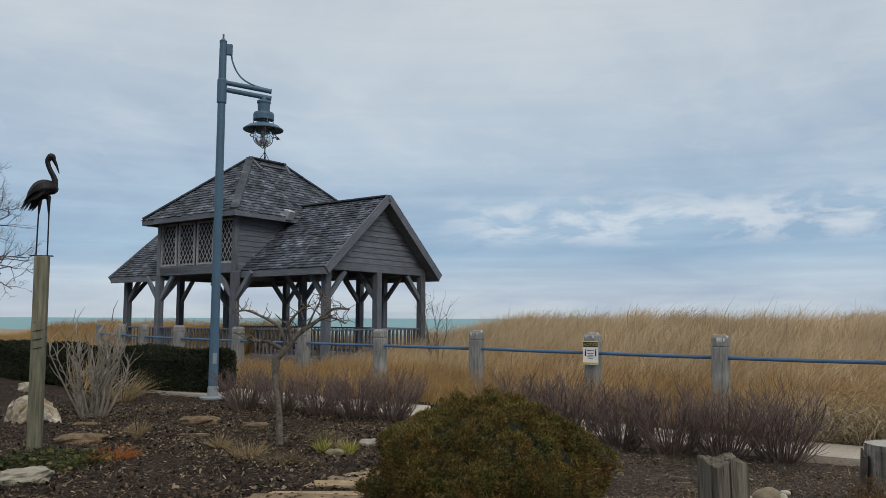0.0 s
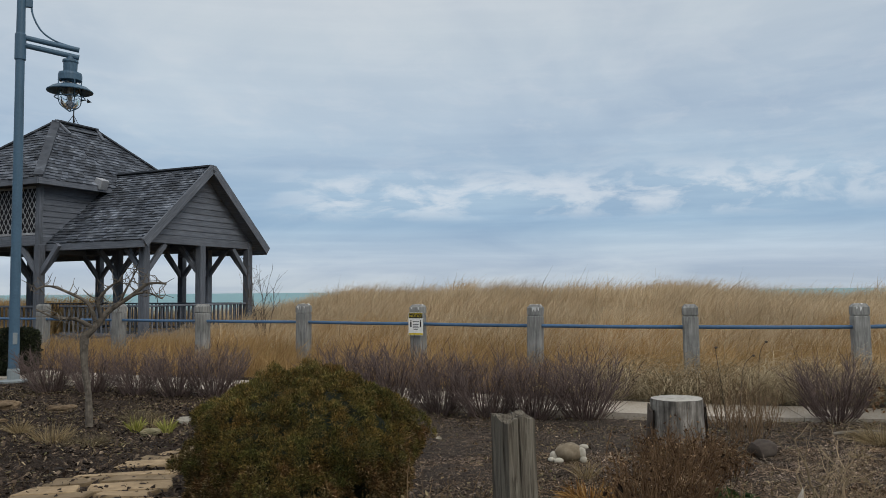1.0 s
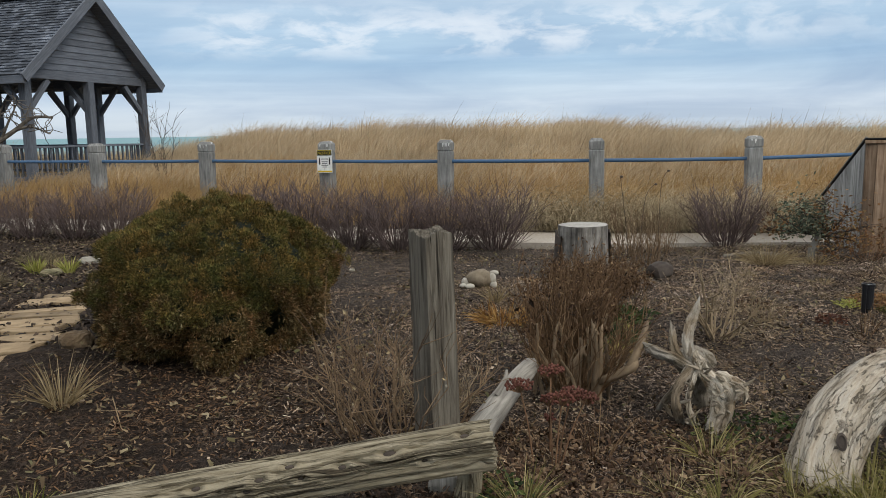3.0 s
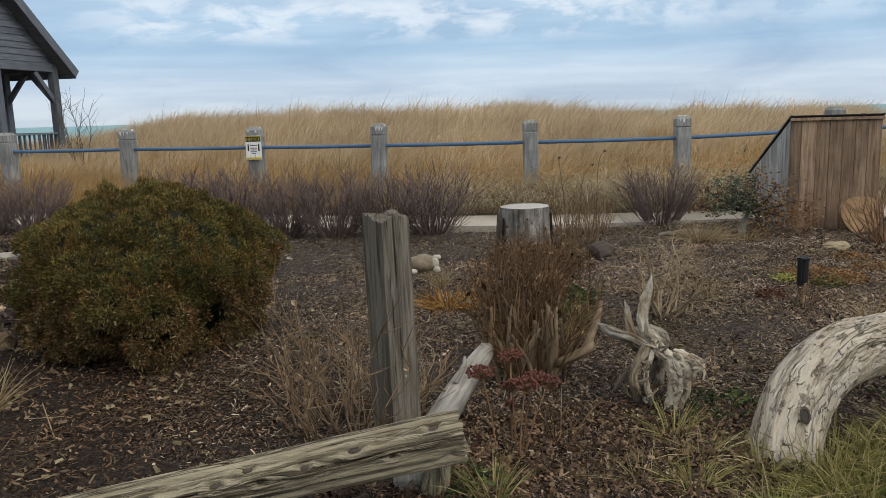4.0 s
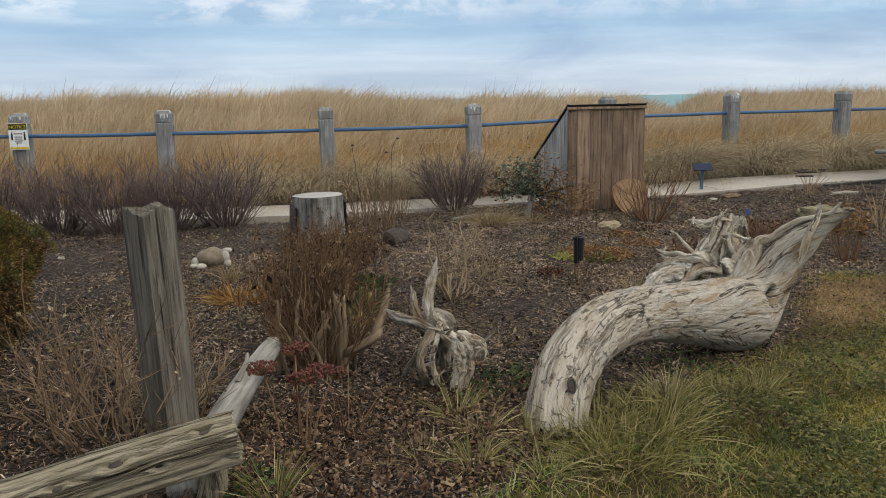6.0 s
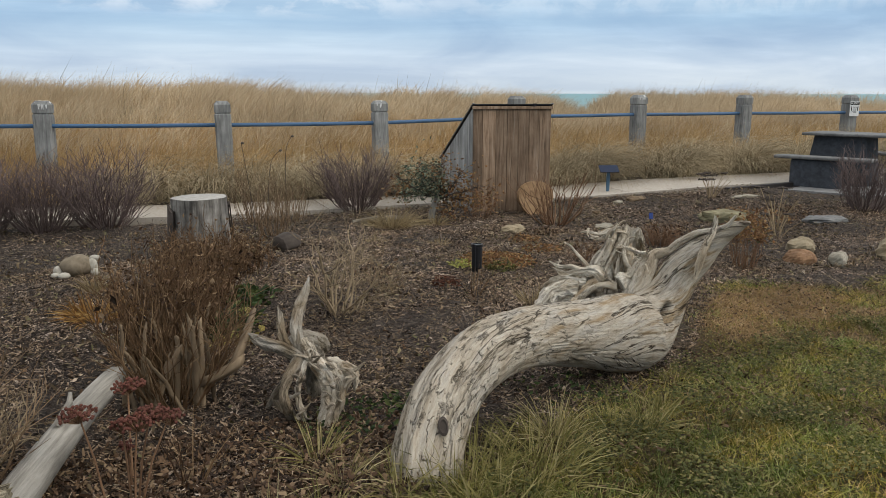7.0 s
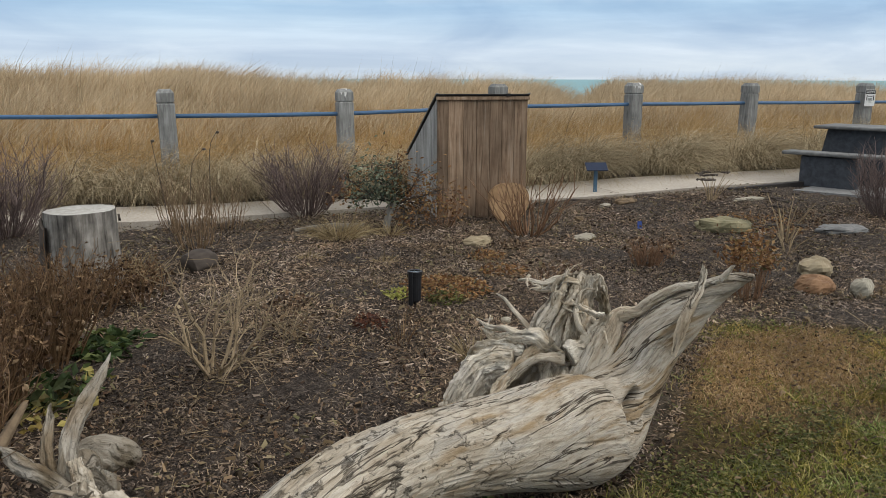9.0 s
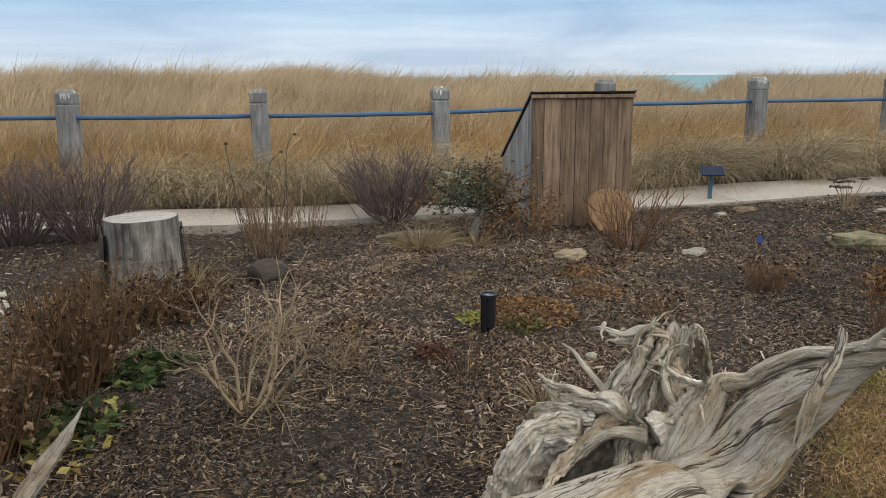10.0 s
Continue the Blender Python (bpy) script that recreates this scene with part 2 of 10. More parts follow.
def drift_mat(name, pale=1.0, crack=1.0, even=0.0, stained=0.55):
    """Bleached wood: cream and silver plates, fine grain, dark checks and ochre stains."""
    m, nt, bs = start_mat(name)
    g1 = noise_tex(nt, coords(nt, (9, 1.3, 1), "UV", vary=False), 3.0, 8.0, 0.62, 0.15)
    g2 = noise_tex(nt, coords(nt, (70, 9.0, 1), "UV", vary=False), 3.0, 5.0, 0.65, 0.3)
    g3 = noise_tex(nt, coords(nt, (26, 4.0, 1), "UV", vary=False), 3.0, 7.0, 0.68, 0.3)
    ob = coords(nt, (1, 1, 1), vary=False)
    col = ramp(nt, g1, [(0.26, (0.26, 0.205, 0.14)), (0.38, (0.43, 0.365, 0.275)), (0.50, (0.56, 0.50, 0.405)), (0.62, (0.64, 0.585, 0.495)), (0.76, (0.57, 0.53, 0.465))])
    col = mix_col(nt, even, col, (0.66, 0.60, 0.50))
    fine = ramp(nt, g2, [(0.28, (0.55, 0.51, 0.46)), (0.42, (0.92, 0.91, 0.90)), (0.55, (1.02, 1.02, 1.02)), (0.72, (1.10, 1.10, 1.10))])
    col = mix_col(nt, 1.0, col, fine, "MULTIPLY")
    seam = ramp(nt, g3, [(0.27, (0.16, 0.13, 0.10)), (0.32, (0.68, 0.64, 0.58)), (0.375, (0.97, 0.96, 0.95)), (0.5, (1, 1, 1))])
    col = mix_col(nt, 1.0, col, seam, "MULTIPLY")
    big = seams(nt, (10, 0.9), 0.013, 0.0)
    small = seams(nt, (34, 2.6), 0.018, 3.0)
    pl = noise_tex(nt, coords(nt, (7, 2.2, 1), "UV", vary=False), 3.0, 2.0, 0.5, 0.2)
    tone = ramp(nt, pl, [(0.40, (0.84, 0.82, 0.79)), (0.46, (1.0, 1.0, 1.0)), (0.58, (1.0, 1.0, 1.0)), (0.62, (1.14, 1.14, 1.14))])
    col = mix_col(nt, 1.0, col, tone, "MULTIPLY")
    ochre = ramp(nt, noise_tex(nt, coords(nt, (2.2, 0.9, 1), "UV", vary=False), 2.6, 6.0, 0.62, 0.2), [(0.52, (0, 0, 0)), (0.62, (1, 1, 1))])
    col = mix_col(nt, math_node(nt, "MULTIPLY", ochre, stained), col, mix_col(nt, 1.0, col, (0.60, 0.45, 0.27), "MULTIPLY"))
    col = mix_col(nt, math_node(nt, "MULTIPLY", math_node(nt, "SUBTRACT", 1.0, big), 0.80 * crack), col, (0.045, 0.034, 0.025))
    col = mix_col(nt, math_node(nt, "MULTIPLY", math_node(nt, "SUBTRACT", 1.0, small), 0.26 * crack), col, (0.10, 0.078, 0.058))
    stain = ramp(nt, noise_tex(nt, ob, 5.0, 6.0, 0.65, 0.2), [(0.32, (0.66 * pale, 0.61 * pale, 0.53 * pale)), (0.48, (pale, pale, pale)), (0.68, (1.06 * pale, 1.06 * pale, 1.07 * pale))])
    col = mix_col(nt, 1.0, col, stain, "MULTIPLY")
    speck = ramp(nt, noise_tex(nt, ob, 95.0, 3.0, 0.6), [(0.30, (0.35, 0.31, 0.27)), (0.37, (1, 1, 1))])
    col = mix_col(nt, 1.0, col, speck, "MULTIPLY")
    nt.links.new(col, bs.inputs["Base Color"])
    bs.inputs["Roughness"].default_value = 0.9
    bs.inputs["Specular IOR Level"].default_value = 0.15
    hgt = math_node(nt, "ADD", math_node(nt, "MULTIPLY", g3, 1.0), math_node(nt, "ADD", math_node(nt, "MULTIPLY", g2, 0.40), math_node(nt, "ADD", math_node(nt, "MULTIPLY", big, 1.2), math_node(nt, "MULTIPLY", small, 0.5))))
    add_bump(nt, bs, hgt, 1.0, 0.010)
    return m


def trunk_mat():
    """Bleached trunk: flaking pale plates parted by thin dark cracks, long checks, ochre and rot-brown stains."""
    m, nt, bs = start_mat("bleached_trunk")
    uv = coords(nt, (1, 1, 1), "UV", vary=False)
    ob = coords(nt, (1, 1, 1), vary=False)
    sep_uv = node(nt, "ShaderNodeSeparateXYZ")
    nt.links.new(uv, sep_uv.inputs[0])
    g1 = noise_tex(nt, coords(nt, (7, 1.6, 1), "UV", vary=False), 3.0, 7.0, 0.6, 0.4)
    g2 = noise_tex(nt, coords(nt, (48, 7.0, 1), "UV", vary=False), 3.0, 6.0, 0.68, 0.4)
    col = ramp(nt, g1, [(0.28, (0.225, 0.185, 0.128)), (0.40, (0.355, 0.306, 0.238)), (0.52, (0.445, 0.396, 0.322)), (0.64, (0.385, 0.354, 0.304)), (0.76, (0.50, 0.452, 0.378))])
    fine = ramp(nt, g2, [(0.28, (0.55, 0.50, 0.44)), (0.42, (0.90, 0.88, 0.86)), (0.56, (1.02, 1.02, 1.02)), (0.72, (1.10, 1.10, 1.09))])
    col = mix_col(nt, 1.0, col, fine, "MULTIPLY")
    # flakes: ragged cells drawn out along the grain
    ragged = node(nt, "ShaderNodeVectorMath")
    ragged.operation = "MULTIPLY_ADD"
    nz = node(nt, "ShaderNodeTexNoise", Scale=16.0, Detail=4.0, Roughness=0.65)
    nt.links.new(uv, nz.inputs["Vector"])
    nt.links.new(nz.outputs["Color"], ragged.inputs[0])
    ragged.inputs[1].default_value = (0.075, 0.15, 0.0)
    nt.links.new(uv, ragged.inputs[2])
    cell = node(nt, "ShaderNodeMapping")
    cell.inputs["Scale"].default_value = (34, 9.5, 1)
    nt.links.new(ragged.outputs[0], cell.inputs[0])
    edge = node(nt, "ShaderNodeTexVoronoi", Scale=1.0)
    edge.feature = "DISTANCE_TO_EDGE"
    hue = node(nt, "ShaderNodeTexVoronoi", Scale=1.0)
    for v in (edge, hue):
        nt.links.new(cell.outputs[0], v.inputs["Vector"])
    line = ramp(nt, edge.outputs["Distance"], [(0.0, (1, 1, 1)), (0.03, (0.7, 0.7, 0.7)), (0.075, (0, 0, 0))])
    keep = ramp(nt, noise_tex(nt, coords(nt, (3.2, 2.6, 1), "UV", vary=False), 6.0, 4.0, 0.65), [(0.49, (0, 0, 0)), (0.57, (1, 1, 1))])
    left = ramp(nt, math_node(nt, "DIVIDE", sep_uv.outputs[1], 2.4), [(0.06, (1, 1, 1)), (0.42, (1, 1, 1)), (0.62, (0.15, 0.15, 0.15))])
    crack = math_node(nt, "MULTIPLY", math_node(nt, "MULTIPLY", line, keep), left)
    sepc = node(nt, "ShaderNodeSeparateColor")
    nt.links.new(hue.outputs["Color"], sepc.inputs[0])
    tone = ramp(nt, sepc.outputs[0], [(0.0, (0.80, 0.79, 0.77)), (0.5, (0.98, 0.97, 0.95)), (1.0, (1.13, 1.12, 1.10))])
    col = mix_col(nt, math_node(nt, "MULTIPLY", left, 0.8), col, mix_col(nt, 1.0, col, tone, "MULTIPLY"))
    # ochre bands and brown rot towards the root end
    band = noise_tex(nt, coords(nt, (5.5, 0.9, 1), "UV", vary=False), 2.8, 5.0, 0.62, 0.3)
    ochre = math_node(nt, "MULTIPLY", ramp(nt, band, [(0.52, (0, 0, 0)), (0.62, (1, 1, 1))]), ramp(nt, math_node(nt, "DIVIDE", sep_uv.outputs[1], 2.4), [(0.30, (0.15, 0.15, 0.15)), (0.55, (1, 1, 1)), (0.8, (1, 1, 1))]))
    col = mix_col(nt, math_node(nt, "MULTIPLY", ochre, 0.75), col, mix_col(nt, 1.0, col, (0.58, 0.43, 0.24), "MULTIPLY"))
    # long checks
    big = seams(nt, (8, 0.75), 0.022, 0.0)
    small = seams(nt, (26, 1.9), 0.026, 3.0)
    right = ramp(nt, math_node(nt, "DIVIDE", sep_uv.outputs[1], 2.4), [(0.16, (0.25, 0.25, 0.25)), (0.42, (1, 1, 1))])
    col = mix_col(nt, math_node(nt, "MULTIPLY", math_node(nt, "MULTIPLY", math_node(nt, "SUBTRACT", 1.0, big), right), 0.9), col, (0.040, 0.029, 0.020))
    col = mix_col(nt, math_node(nt, "MULTIPLY", math_node(nt, "MULTIPLY", math_node(nt, "SUBTRACT", 1.0, small), right), 0.45), col, (0.09, 0.068, 0.047))
    col = mix_col(nt, math_node(nt, "MULTIPLY", crack, 0.66), col, (0.055, 0.042, 0.031))
    speck = ramp(nt, noise_tex(nt, ob, 60.0, 4.0, 0.65), [(0.29, (0.40, 0.35, 0.29)), (0.37, (1, 1, 1))])
    col = mix_col(nt, 1.0, col, speck, "MULTIPLY")
    nt.links.new(col, bs.inputs["Base Color"])
    bs.inputs["Roughness"].default_value = 0.9
    bs.inputs["Specular IOR Level"].default_value = 0.15
    hgt = math_node(nt, "ADD", math_node(nt, "MULTIPLY", g2, 0.45), math_node(nt, "ADD", math_node(nt, "MULTIPLY", big, 0.9), math_node(nt, "ADD", math_node(nt, "MULTIPLY", sepc.outputs[0], 0.5), math_node(nt, "MULTIPLY", crack, -1.3))))
    add_bump(nt, bs, hgt, 1.0, 0.010)
    return m


def log_mat():
    """Old squared log: furrowed tan-grey wood with long open checks."""
    m, nt, bs = start_mat("log_wood")
    g1 = noise_tex(nt, coords(nt, (13, 1.2, 1), "UV", vary=False), 4.0, 9.0, 0.68, 0.35)
    col = ramp(nt, g1, [(0.28, (0.09, 0.07, 0.044)), (0.40, (0.21, 0.175, 0.115)), (0.54, (0.32, 0.275, 0.19)), (0.75, (0.43, 0.375, 0.28))])
    big = seams(nt, (15, 0.45), 0.035, 2.0)
    small = seams(nt, (36, 0.9), 0.035, 7.0)
    col = mix_col(nt, math_node(nt, "MULTIPLY", math_node(nt, "SUBTRACT", 1.0, big), 0.74), col, (0.040, 0.029, 0.019))
    col = mix_col(nt, math_node(nt, "MULTIPLY", math_node(nt, "SUBTRACT", 1.0, small), 0.40), col, (0.07, 0.054, 0.038))
    nt.links.new(col, bs.inputs["Base Color"])
    bs.inputs["Roughness"].default_value = 0.9
    bs.inputs["Specular IOR Level"].default_value = 0.15
    add_bump(nt, bs, math_node(nt, "ADD", math_node(nt, "MULTIPLY", g1, 0.9), math_node(nt, "ADD", math_node(nt, "MULTIPLY", big, 1.2), math_node(nt, "MULTIPLY", small, 0.5))), 1.0, 0.016)
    return m


def water_mat():
    m, nt, bs = start_mat("lake_water")
    vec = coords(nt, (0.02, 0.2, 1), vary=False)
    col = ramp(nt, noise_tex(nt, vec, 1.0, 4.0, 0.6), [(0.3, (0.13, 0.26, 0.29)), (0.7, (0.20, 0.34, 0.355))])
    nt.links.new(col, bs.inputs["Base Color"])
    bs.inputs["Roughness"].default_value = 0.6
    bs.inputs["Specular IOR Level"].default_value = 0.2
    add_bump(nt, bs, noise_tex(nt, coords(nt, (0.5, 1.5, 1), vary=False), 1.0, 3.0, 0.6), 0.3, 0.2)
    return m


def glass_mat():
    m, nt, bs = start_mat("lantern_glass")
    bs.inputs["Base Color"].default_value = (0.93, 0.95, 0.95, 1)
    bs.inputs["Transmission Weight"].default_value = 1.0
    bs.inputs["Roughness"].default_value = 0.12
    bs.inputs["IOR"].default_value = 1.25
    return m


def flat(name, col, rough=0.6, metal=0.0, spread=0.12, scale=30.0):
    lo = tuple(c * (1 - spread) for c in col)
    hi = tuple(min(1, c * (1 + spread)) for c in col)
    return surface(name, [(0.3, lo), (0.7, hi)], scale=scale, rough=rough, metal=metal, spread=spread, bump=0.08, depth=0.003)


M_ground = ground_mat()
M_path = surface("walkway_concrete", [(0.3, (0.30, 0.26, 0.21)), (0.7, (0.44, 0.395, 0.335))], scale=30, big=0.8, spread=0.12, bump=0.25, depth=0.006)
M_water = water_mat()
M_gaz_z = surface("pavilion_upright_wood", [(0.3, (0.061, 0.068, 0.081)), (0.7, (0.141, 0.156, 0.183))], (16, 16, 1.0), 3.0, 0.9, 0.2, bump=0.5, each=0.15)
M_gaz_x = surface("pavilion_board_wood", [(0.3, (0.085, 0.094, 0.111)), (0.7, (0.162, 0.179, 0.209))], (1.0, 14, 14), 2.5, 0.9, 0.2, bump=0.5, each=0.15)
M_gaz_y = surface("pavilion_plank_wood", [(0.3, (0.085, 0.094, 0.111)), (0.7, (0.162, 0.179, 0.209))], (14, 1.0, 14), 2.5, 0.9, 0.2, bump=0.5, each=0.15)
M_shingle = surface("weathered_shingle", [(0.3, (0.035, 0.041, 0.053)), (0.55, (0.080, 0.091, 0.110)), (0.72, (0.186, 0.205, 0.237)), (0.85, (0.279, 0.305, 0.341))], (1, 1, 1), 2.2, 0.7, 0.3, bump=0.5, island=0.55)
M_stake = surface("stake_wood", [(0.28, (0.032, 0.026, 0.020)), (0.45, (0.115, 0.098, 0.075)), (0.62, (0.195, 0.172, 0.136)), (0.8, (0.27, 0.245, 0.20))], (15, 15, 0.9), 2.6, 2.0, 0.2, bump=0.9, depth=0.012, dist=0.8)
M_green_post = surface("treated_post_wood", [(0.3, (0.07, 0.068, 0.045)), (0.7, (0.21, 0.20, 0.14))], (15, 15, 0.9), 2.6, 1.2, 0.2, bump=0.6)
M_bin = surface("bin_board_wood", [(0.26, (0.06, 0.042, 0.028)), (0.42, (0.165, 0.108, 0.068)), (0.58, (0.24, 0.168, 0.112)), (0.8, (0.27, 0.225, 0.18))], (13, 13, 0.8), 2.4, 2.2, 0.32, bump=0.6, each=0.22, dist=0.7)
M_bin_grey = surface("bin_side_wood", [(0.30, (0.12, 0.115, 0.108)), (0.48, (0.26, 0.255, 0.24)), (0.70, (0.40, 0.395, 0.38))], (13, 13, 0.8), 2.4, 2.2, 0.25, bump=0.6, each=0.15)
M_blue = flat("blue_paint", (0.062, 0.118, 0.175), 0.5)
M_blue_rail = flat("rail_blue_paint", (0.062, 0.125, 0.22), 0.6)
M_drift = drift_mat("bleached_driftwood")
M_log = log_mat()
M_trunk = trunk_mat()
M_white_log = surface("pale_branch_wood", [(0.3, (0.15, 0.135, 0.112)), (0.7, (0.37, 0.345, 0.30))], (16, 1, 1), 4.0, 3.0, 0.25, bump=0.6, coord="UV")
M_iron = flat("dark_iron", (0.018, 0.018, 0.02), 0.6, 0.4)
M_black = flat("black_plastic", (0.012, 0.012, 0.014), 0.45)
M_glass = glass_mat()
M_stumptop = surface("sawn_wood", [(0.3, (0.23, 0.215, 0.19)), (0.7, (0.42, 0.40, 0.36))], scale=22, bump=0.3)
M_bark = surface("stump_wood", [(0.3, (0.05, 0.044, 0.038)), (0.5, (0.17, 0.155, 0.135)), (0.75, (0.32, 0.30, 0.27))], (10, 10, 1.2), 2.6, 7.0, 0.5, bump=0.9, depth=0.015)
M_disc = surface("log_slice_wood", [(0.3, (0.22, 0.13, 0.065)), (0.7, (0.40, 0.26, 0.14))], scale=14, bump=0.4)
M_stone = surface("field_stone", [(0.3, (0.17, 0.155, 0.125)), (0.7, (0.36, 0.335, 0.28))], scale=9, big=2.5, spread=0.2, bump=0.5)
M_stone_moss = surface("mossy_stone", [(0.3, (0.11, 0.10, 0.055)), (0.7, (0.27, 0.235, 0.14))], scale=9, big=2.5, spread=0.25, bump=0.5)
M_stone_tan = surface("tan_stone", [(0.3, (0.20, 0.155, 0.095)), (0.7, (0.33, 0.27, 0.175))], scale=9, big=2.5, spread=0.2, bump=0.5)
M_stone_rust = surface("rust_stone", [(0.3, (0.14, 0.075, 0.038)), (0.7, (0.26, 0.15, 0.08))], scale=9, big=2.5, spread=0.2, bump=0.5)
M_stone_brown = surface("brown_stone", [(0.3, (0.07, 0.045, 0.025)), (0.7, (0.22, 0.155, 0.09))], scale=14, big=4, spread=0.3, bump=0.9, depth=0.03)
M_stone_white = surface("white_stone", [(0.3, (0.20, 0.18, 0.135)), (0.7, (0.37, 0.335, 0.265))], scale=12, big=3, spread=0.12, bump=0.3)
M_flag = surface("flagstone", [(0.3, (0.16, 0.112, 0.062)), (0.7, (0.31, 0.228, 0.136))], scale=7, big=2.0, spread=0.30, bump=0.6, each=0.38)
M_turtle = surface("turtle_shell_stone", [(0.3, (0.13, 0.10, 0.065)), (0.7, (0.25, 0.205, 0.145))], scale=16, big=5, spread=0.2, bump=0.3)
M_table = surface("dark_concrete", [(0.3, (0.030, 0.034, 0.040)), (0.7, (0.065, 0.070, 0.080))], scale=14, big=1.5, spread=0.2, bump=0.3)
M_patio = surface("patio_stone", [(0.3, (0.15, 0.15, 0.145)), (0.7, (0.26, 0.255, 0.245))], scale=18, big=1.2, spread=0.2, bump=0.3)
M_tabletop = surface("grey_concrete_top", [(0.3, (0.10, 0.10, 0.098)), (0.7, (0.18, 0.176, 0.168))], scale=14, big=1.5, spread=0.2, bump=0.3)
M_twig_purple = surface("purple_twig", [(0.3, (0.078, 0.054, 0.048)), (0.7, (0.175, 0.13, 0.115))], scale=6, spread=0.2, bump=0, island=0.4)
M_twig_tan = surface("tan_twig", [(0.3, (0.17, 0.12, 0.068)), (0.7, (0.37, 0.28, 0.17))], scale=6, spread=0.2, bump=0, island=0.35)
M_twig_grey = surface("grey_twig", [(0.3, (0.13, 0.11, 0.085)), (0.7, (0.30, 0.27, 0.225))], scale=6, spread=0.2, bump=0, island=0.3)
M_twig_red = surface("red_twig", [(0.3, (0.10, 0.052, 0.028)), (0.7, (0.25, 0.145, 0.08))], scale=6, spread=0.2, bump=0, island=0.4)
M_twig_dark = surface("dark_twig", [(0.3, (0.035, 0.027, 0.022)), (0.7, (0.10, 0.08, 0.065))], scale=6, spread=0.2, bump=0.3, island=0.2)
M_dune = blades_mat("dune_grass_straw", [(0.0, (0.40, 0.295, 0.175)), (0.5, (0.50, 0.385, 0.245)), (1.0, (0.60, 0.485, 0.325))], noise_scale=0.35, span=(0.78, 1.16))
M_dune_near = blades_mat("dune_grass_golden", [(0.0, (0.28, 0.172, 0.070)), (0.5, (0.41, 0.262, 0.112)), (1.0, (0.52, 0.365, 0.175))], noise_scale=0.5)
M_dune_pale = blades_mat("dune_grass_grey", [(0.0, (0.15, 0.112, 0.062)), (0.5, (0.36, 0.285, 0.172)), (1.0, (0.58, 0.485, 0.325))], noise_scale=0.8)
M_lawn = blades_mat("lawn_blade", [(0.0, (0.075, 0.092, 0.017)), (0.35, (0.18, 0.195, 0.043)), (0.65, (0.32, 0.30, 0.085)), (1.0, (0.53, 0.455, 0.22))], noise_scale=1.9, span=(0.45, 1.38), tints=((0.75, 0.95, 0.9), (1.25, 1.0, 0.8)))
M_lawn_dry = blades_mat("lawn_dry_blade", [(0.0, (0.23, 0.14, 0.07)), (0.5, (0.39, 0.255, 0.13)), (1.0, (0.53, 0.385, 0.22))], noise_scale=1.9, span=(0.65, 1.25))
M_lawn_long = blades_mat("lawn_long_blade", [(0.0, (0.115, 0.112, 0.032)), (0.5, (0.26, 0.225, 0.076)), (1.0, (0.48, 0.40, 0.20))], noise_scale=2.0)
M_juniper = blades_mat("juniper_spray", [(0.0, (0.027, 0.024, 0.009)), (0.45, (0.088, 0.073, 0.021)), (0.8, (0.178, 0.136, 0.040)), (1.0, (0.30, 0.22, 0.085))], noise_scale=3.5, through_light=0.12, tints=((0.85, 1.05, 0.95), (1.25, 0.98, 0.85)))
M_juniper_low = blades_mat("juniper_old_spray", [(0.0, (0.040, 0.029, 0.012)), (0.5, (0.115, 0.076, 0.030)), (0.85, (0.21, 0.135, 0.058)), (1.0, (0.38, 0.29, 0.18))], noise_scale=3.5, through_light=0.12, tints=((0.85, 1.0, 0.9), (1.2, 0.98, 0.9)))
M_hedge = blades_mat("hedge_leaf_and_core", [(0.0, (0.008, 0.011, 0.006)), (0.6, (0.020, 0.026, 0.012)), (1.0, (0.040, 0.045, 0.02))], noise_scale=2.0, through_light=0.1)
M_leaf_dead = blades_mat("dead_leaf", [(0.0, (0.020, 0.0115, 0.0065)), (0.4, (0.072, 0.040, 0.022)), (0.75, (0.150, 0.092, 0.052)), (1.0, (0.27, 0.190, 0.112))], noise_scale=2.0, through_light=0.1)
M_chip = blades_mat("mulch_chip", [(0.0, (0.010, 0.0072, 0.0055)), (0.38, (0.052, 0.037, 0.026)), (0.66, (0.168, 0.126, 0.090)), (0.90, (0.29, 0.230, 0.170)), (1.0, (0.46, 0.39, 0.31))], noise_scale=0.8, through_light=0.0, span=(0.55, 1.45), tints=((0.95, 0.93, 0.98), (1.12, 1.0, 0.86)))
M_red_cover = blades_mat("red_cover", [(0.0, (0.05, 0.020, 0.013)), (0.6, (0.11, 0.042, 0.025)), (1.0, (0.20, 0.09, 0.04))], noise_scale=3.0)
M_stub = surface("tan_stub", [(0.3, (0.105, 0.073, 0.045)), (0.7, (0.26, 0.19, 0.118))], scale=14, stretch=(1, 1, 0.15), spread=0.3, bump=0.4, island=0.3)
M_straw = blades_mat("straw_bit", [(0.0, (0.10, 0.066, 0.034)), (0.6, (0.22, 0.155, 0.085)), (1.0, (0.36, 0.275, 0.165))], noise_scale=1.5, through_light=0.05)
M_mound = blades_mat("withered_mound", [(0.0, (0.08, 0.06, 0.035)), (0.6, (0.17, 0.135, 0.08)), (1.0, (0.28, 0.23, 0.14))], noise_scale=3.0)
M_litter = blades_mat("litter_bit", [(0.0, (0.04, 0.029, 0.017)), (0.45, (0.125, 0.086, 0.046)), (0.7, (0.19, 0.145, 0.08)), (0.85, (0.10, 0.095, 0.04)), (1.0, (0.36, 0.285, 0.175))], noise_scale=1.5, through_light=0.1)
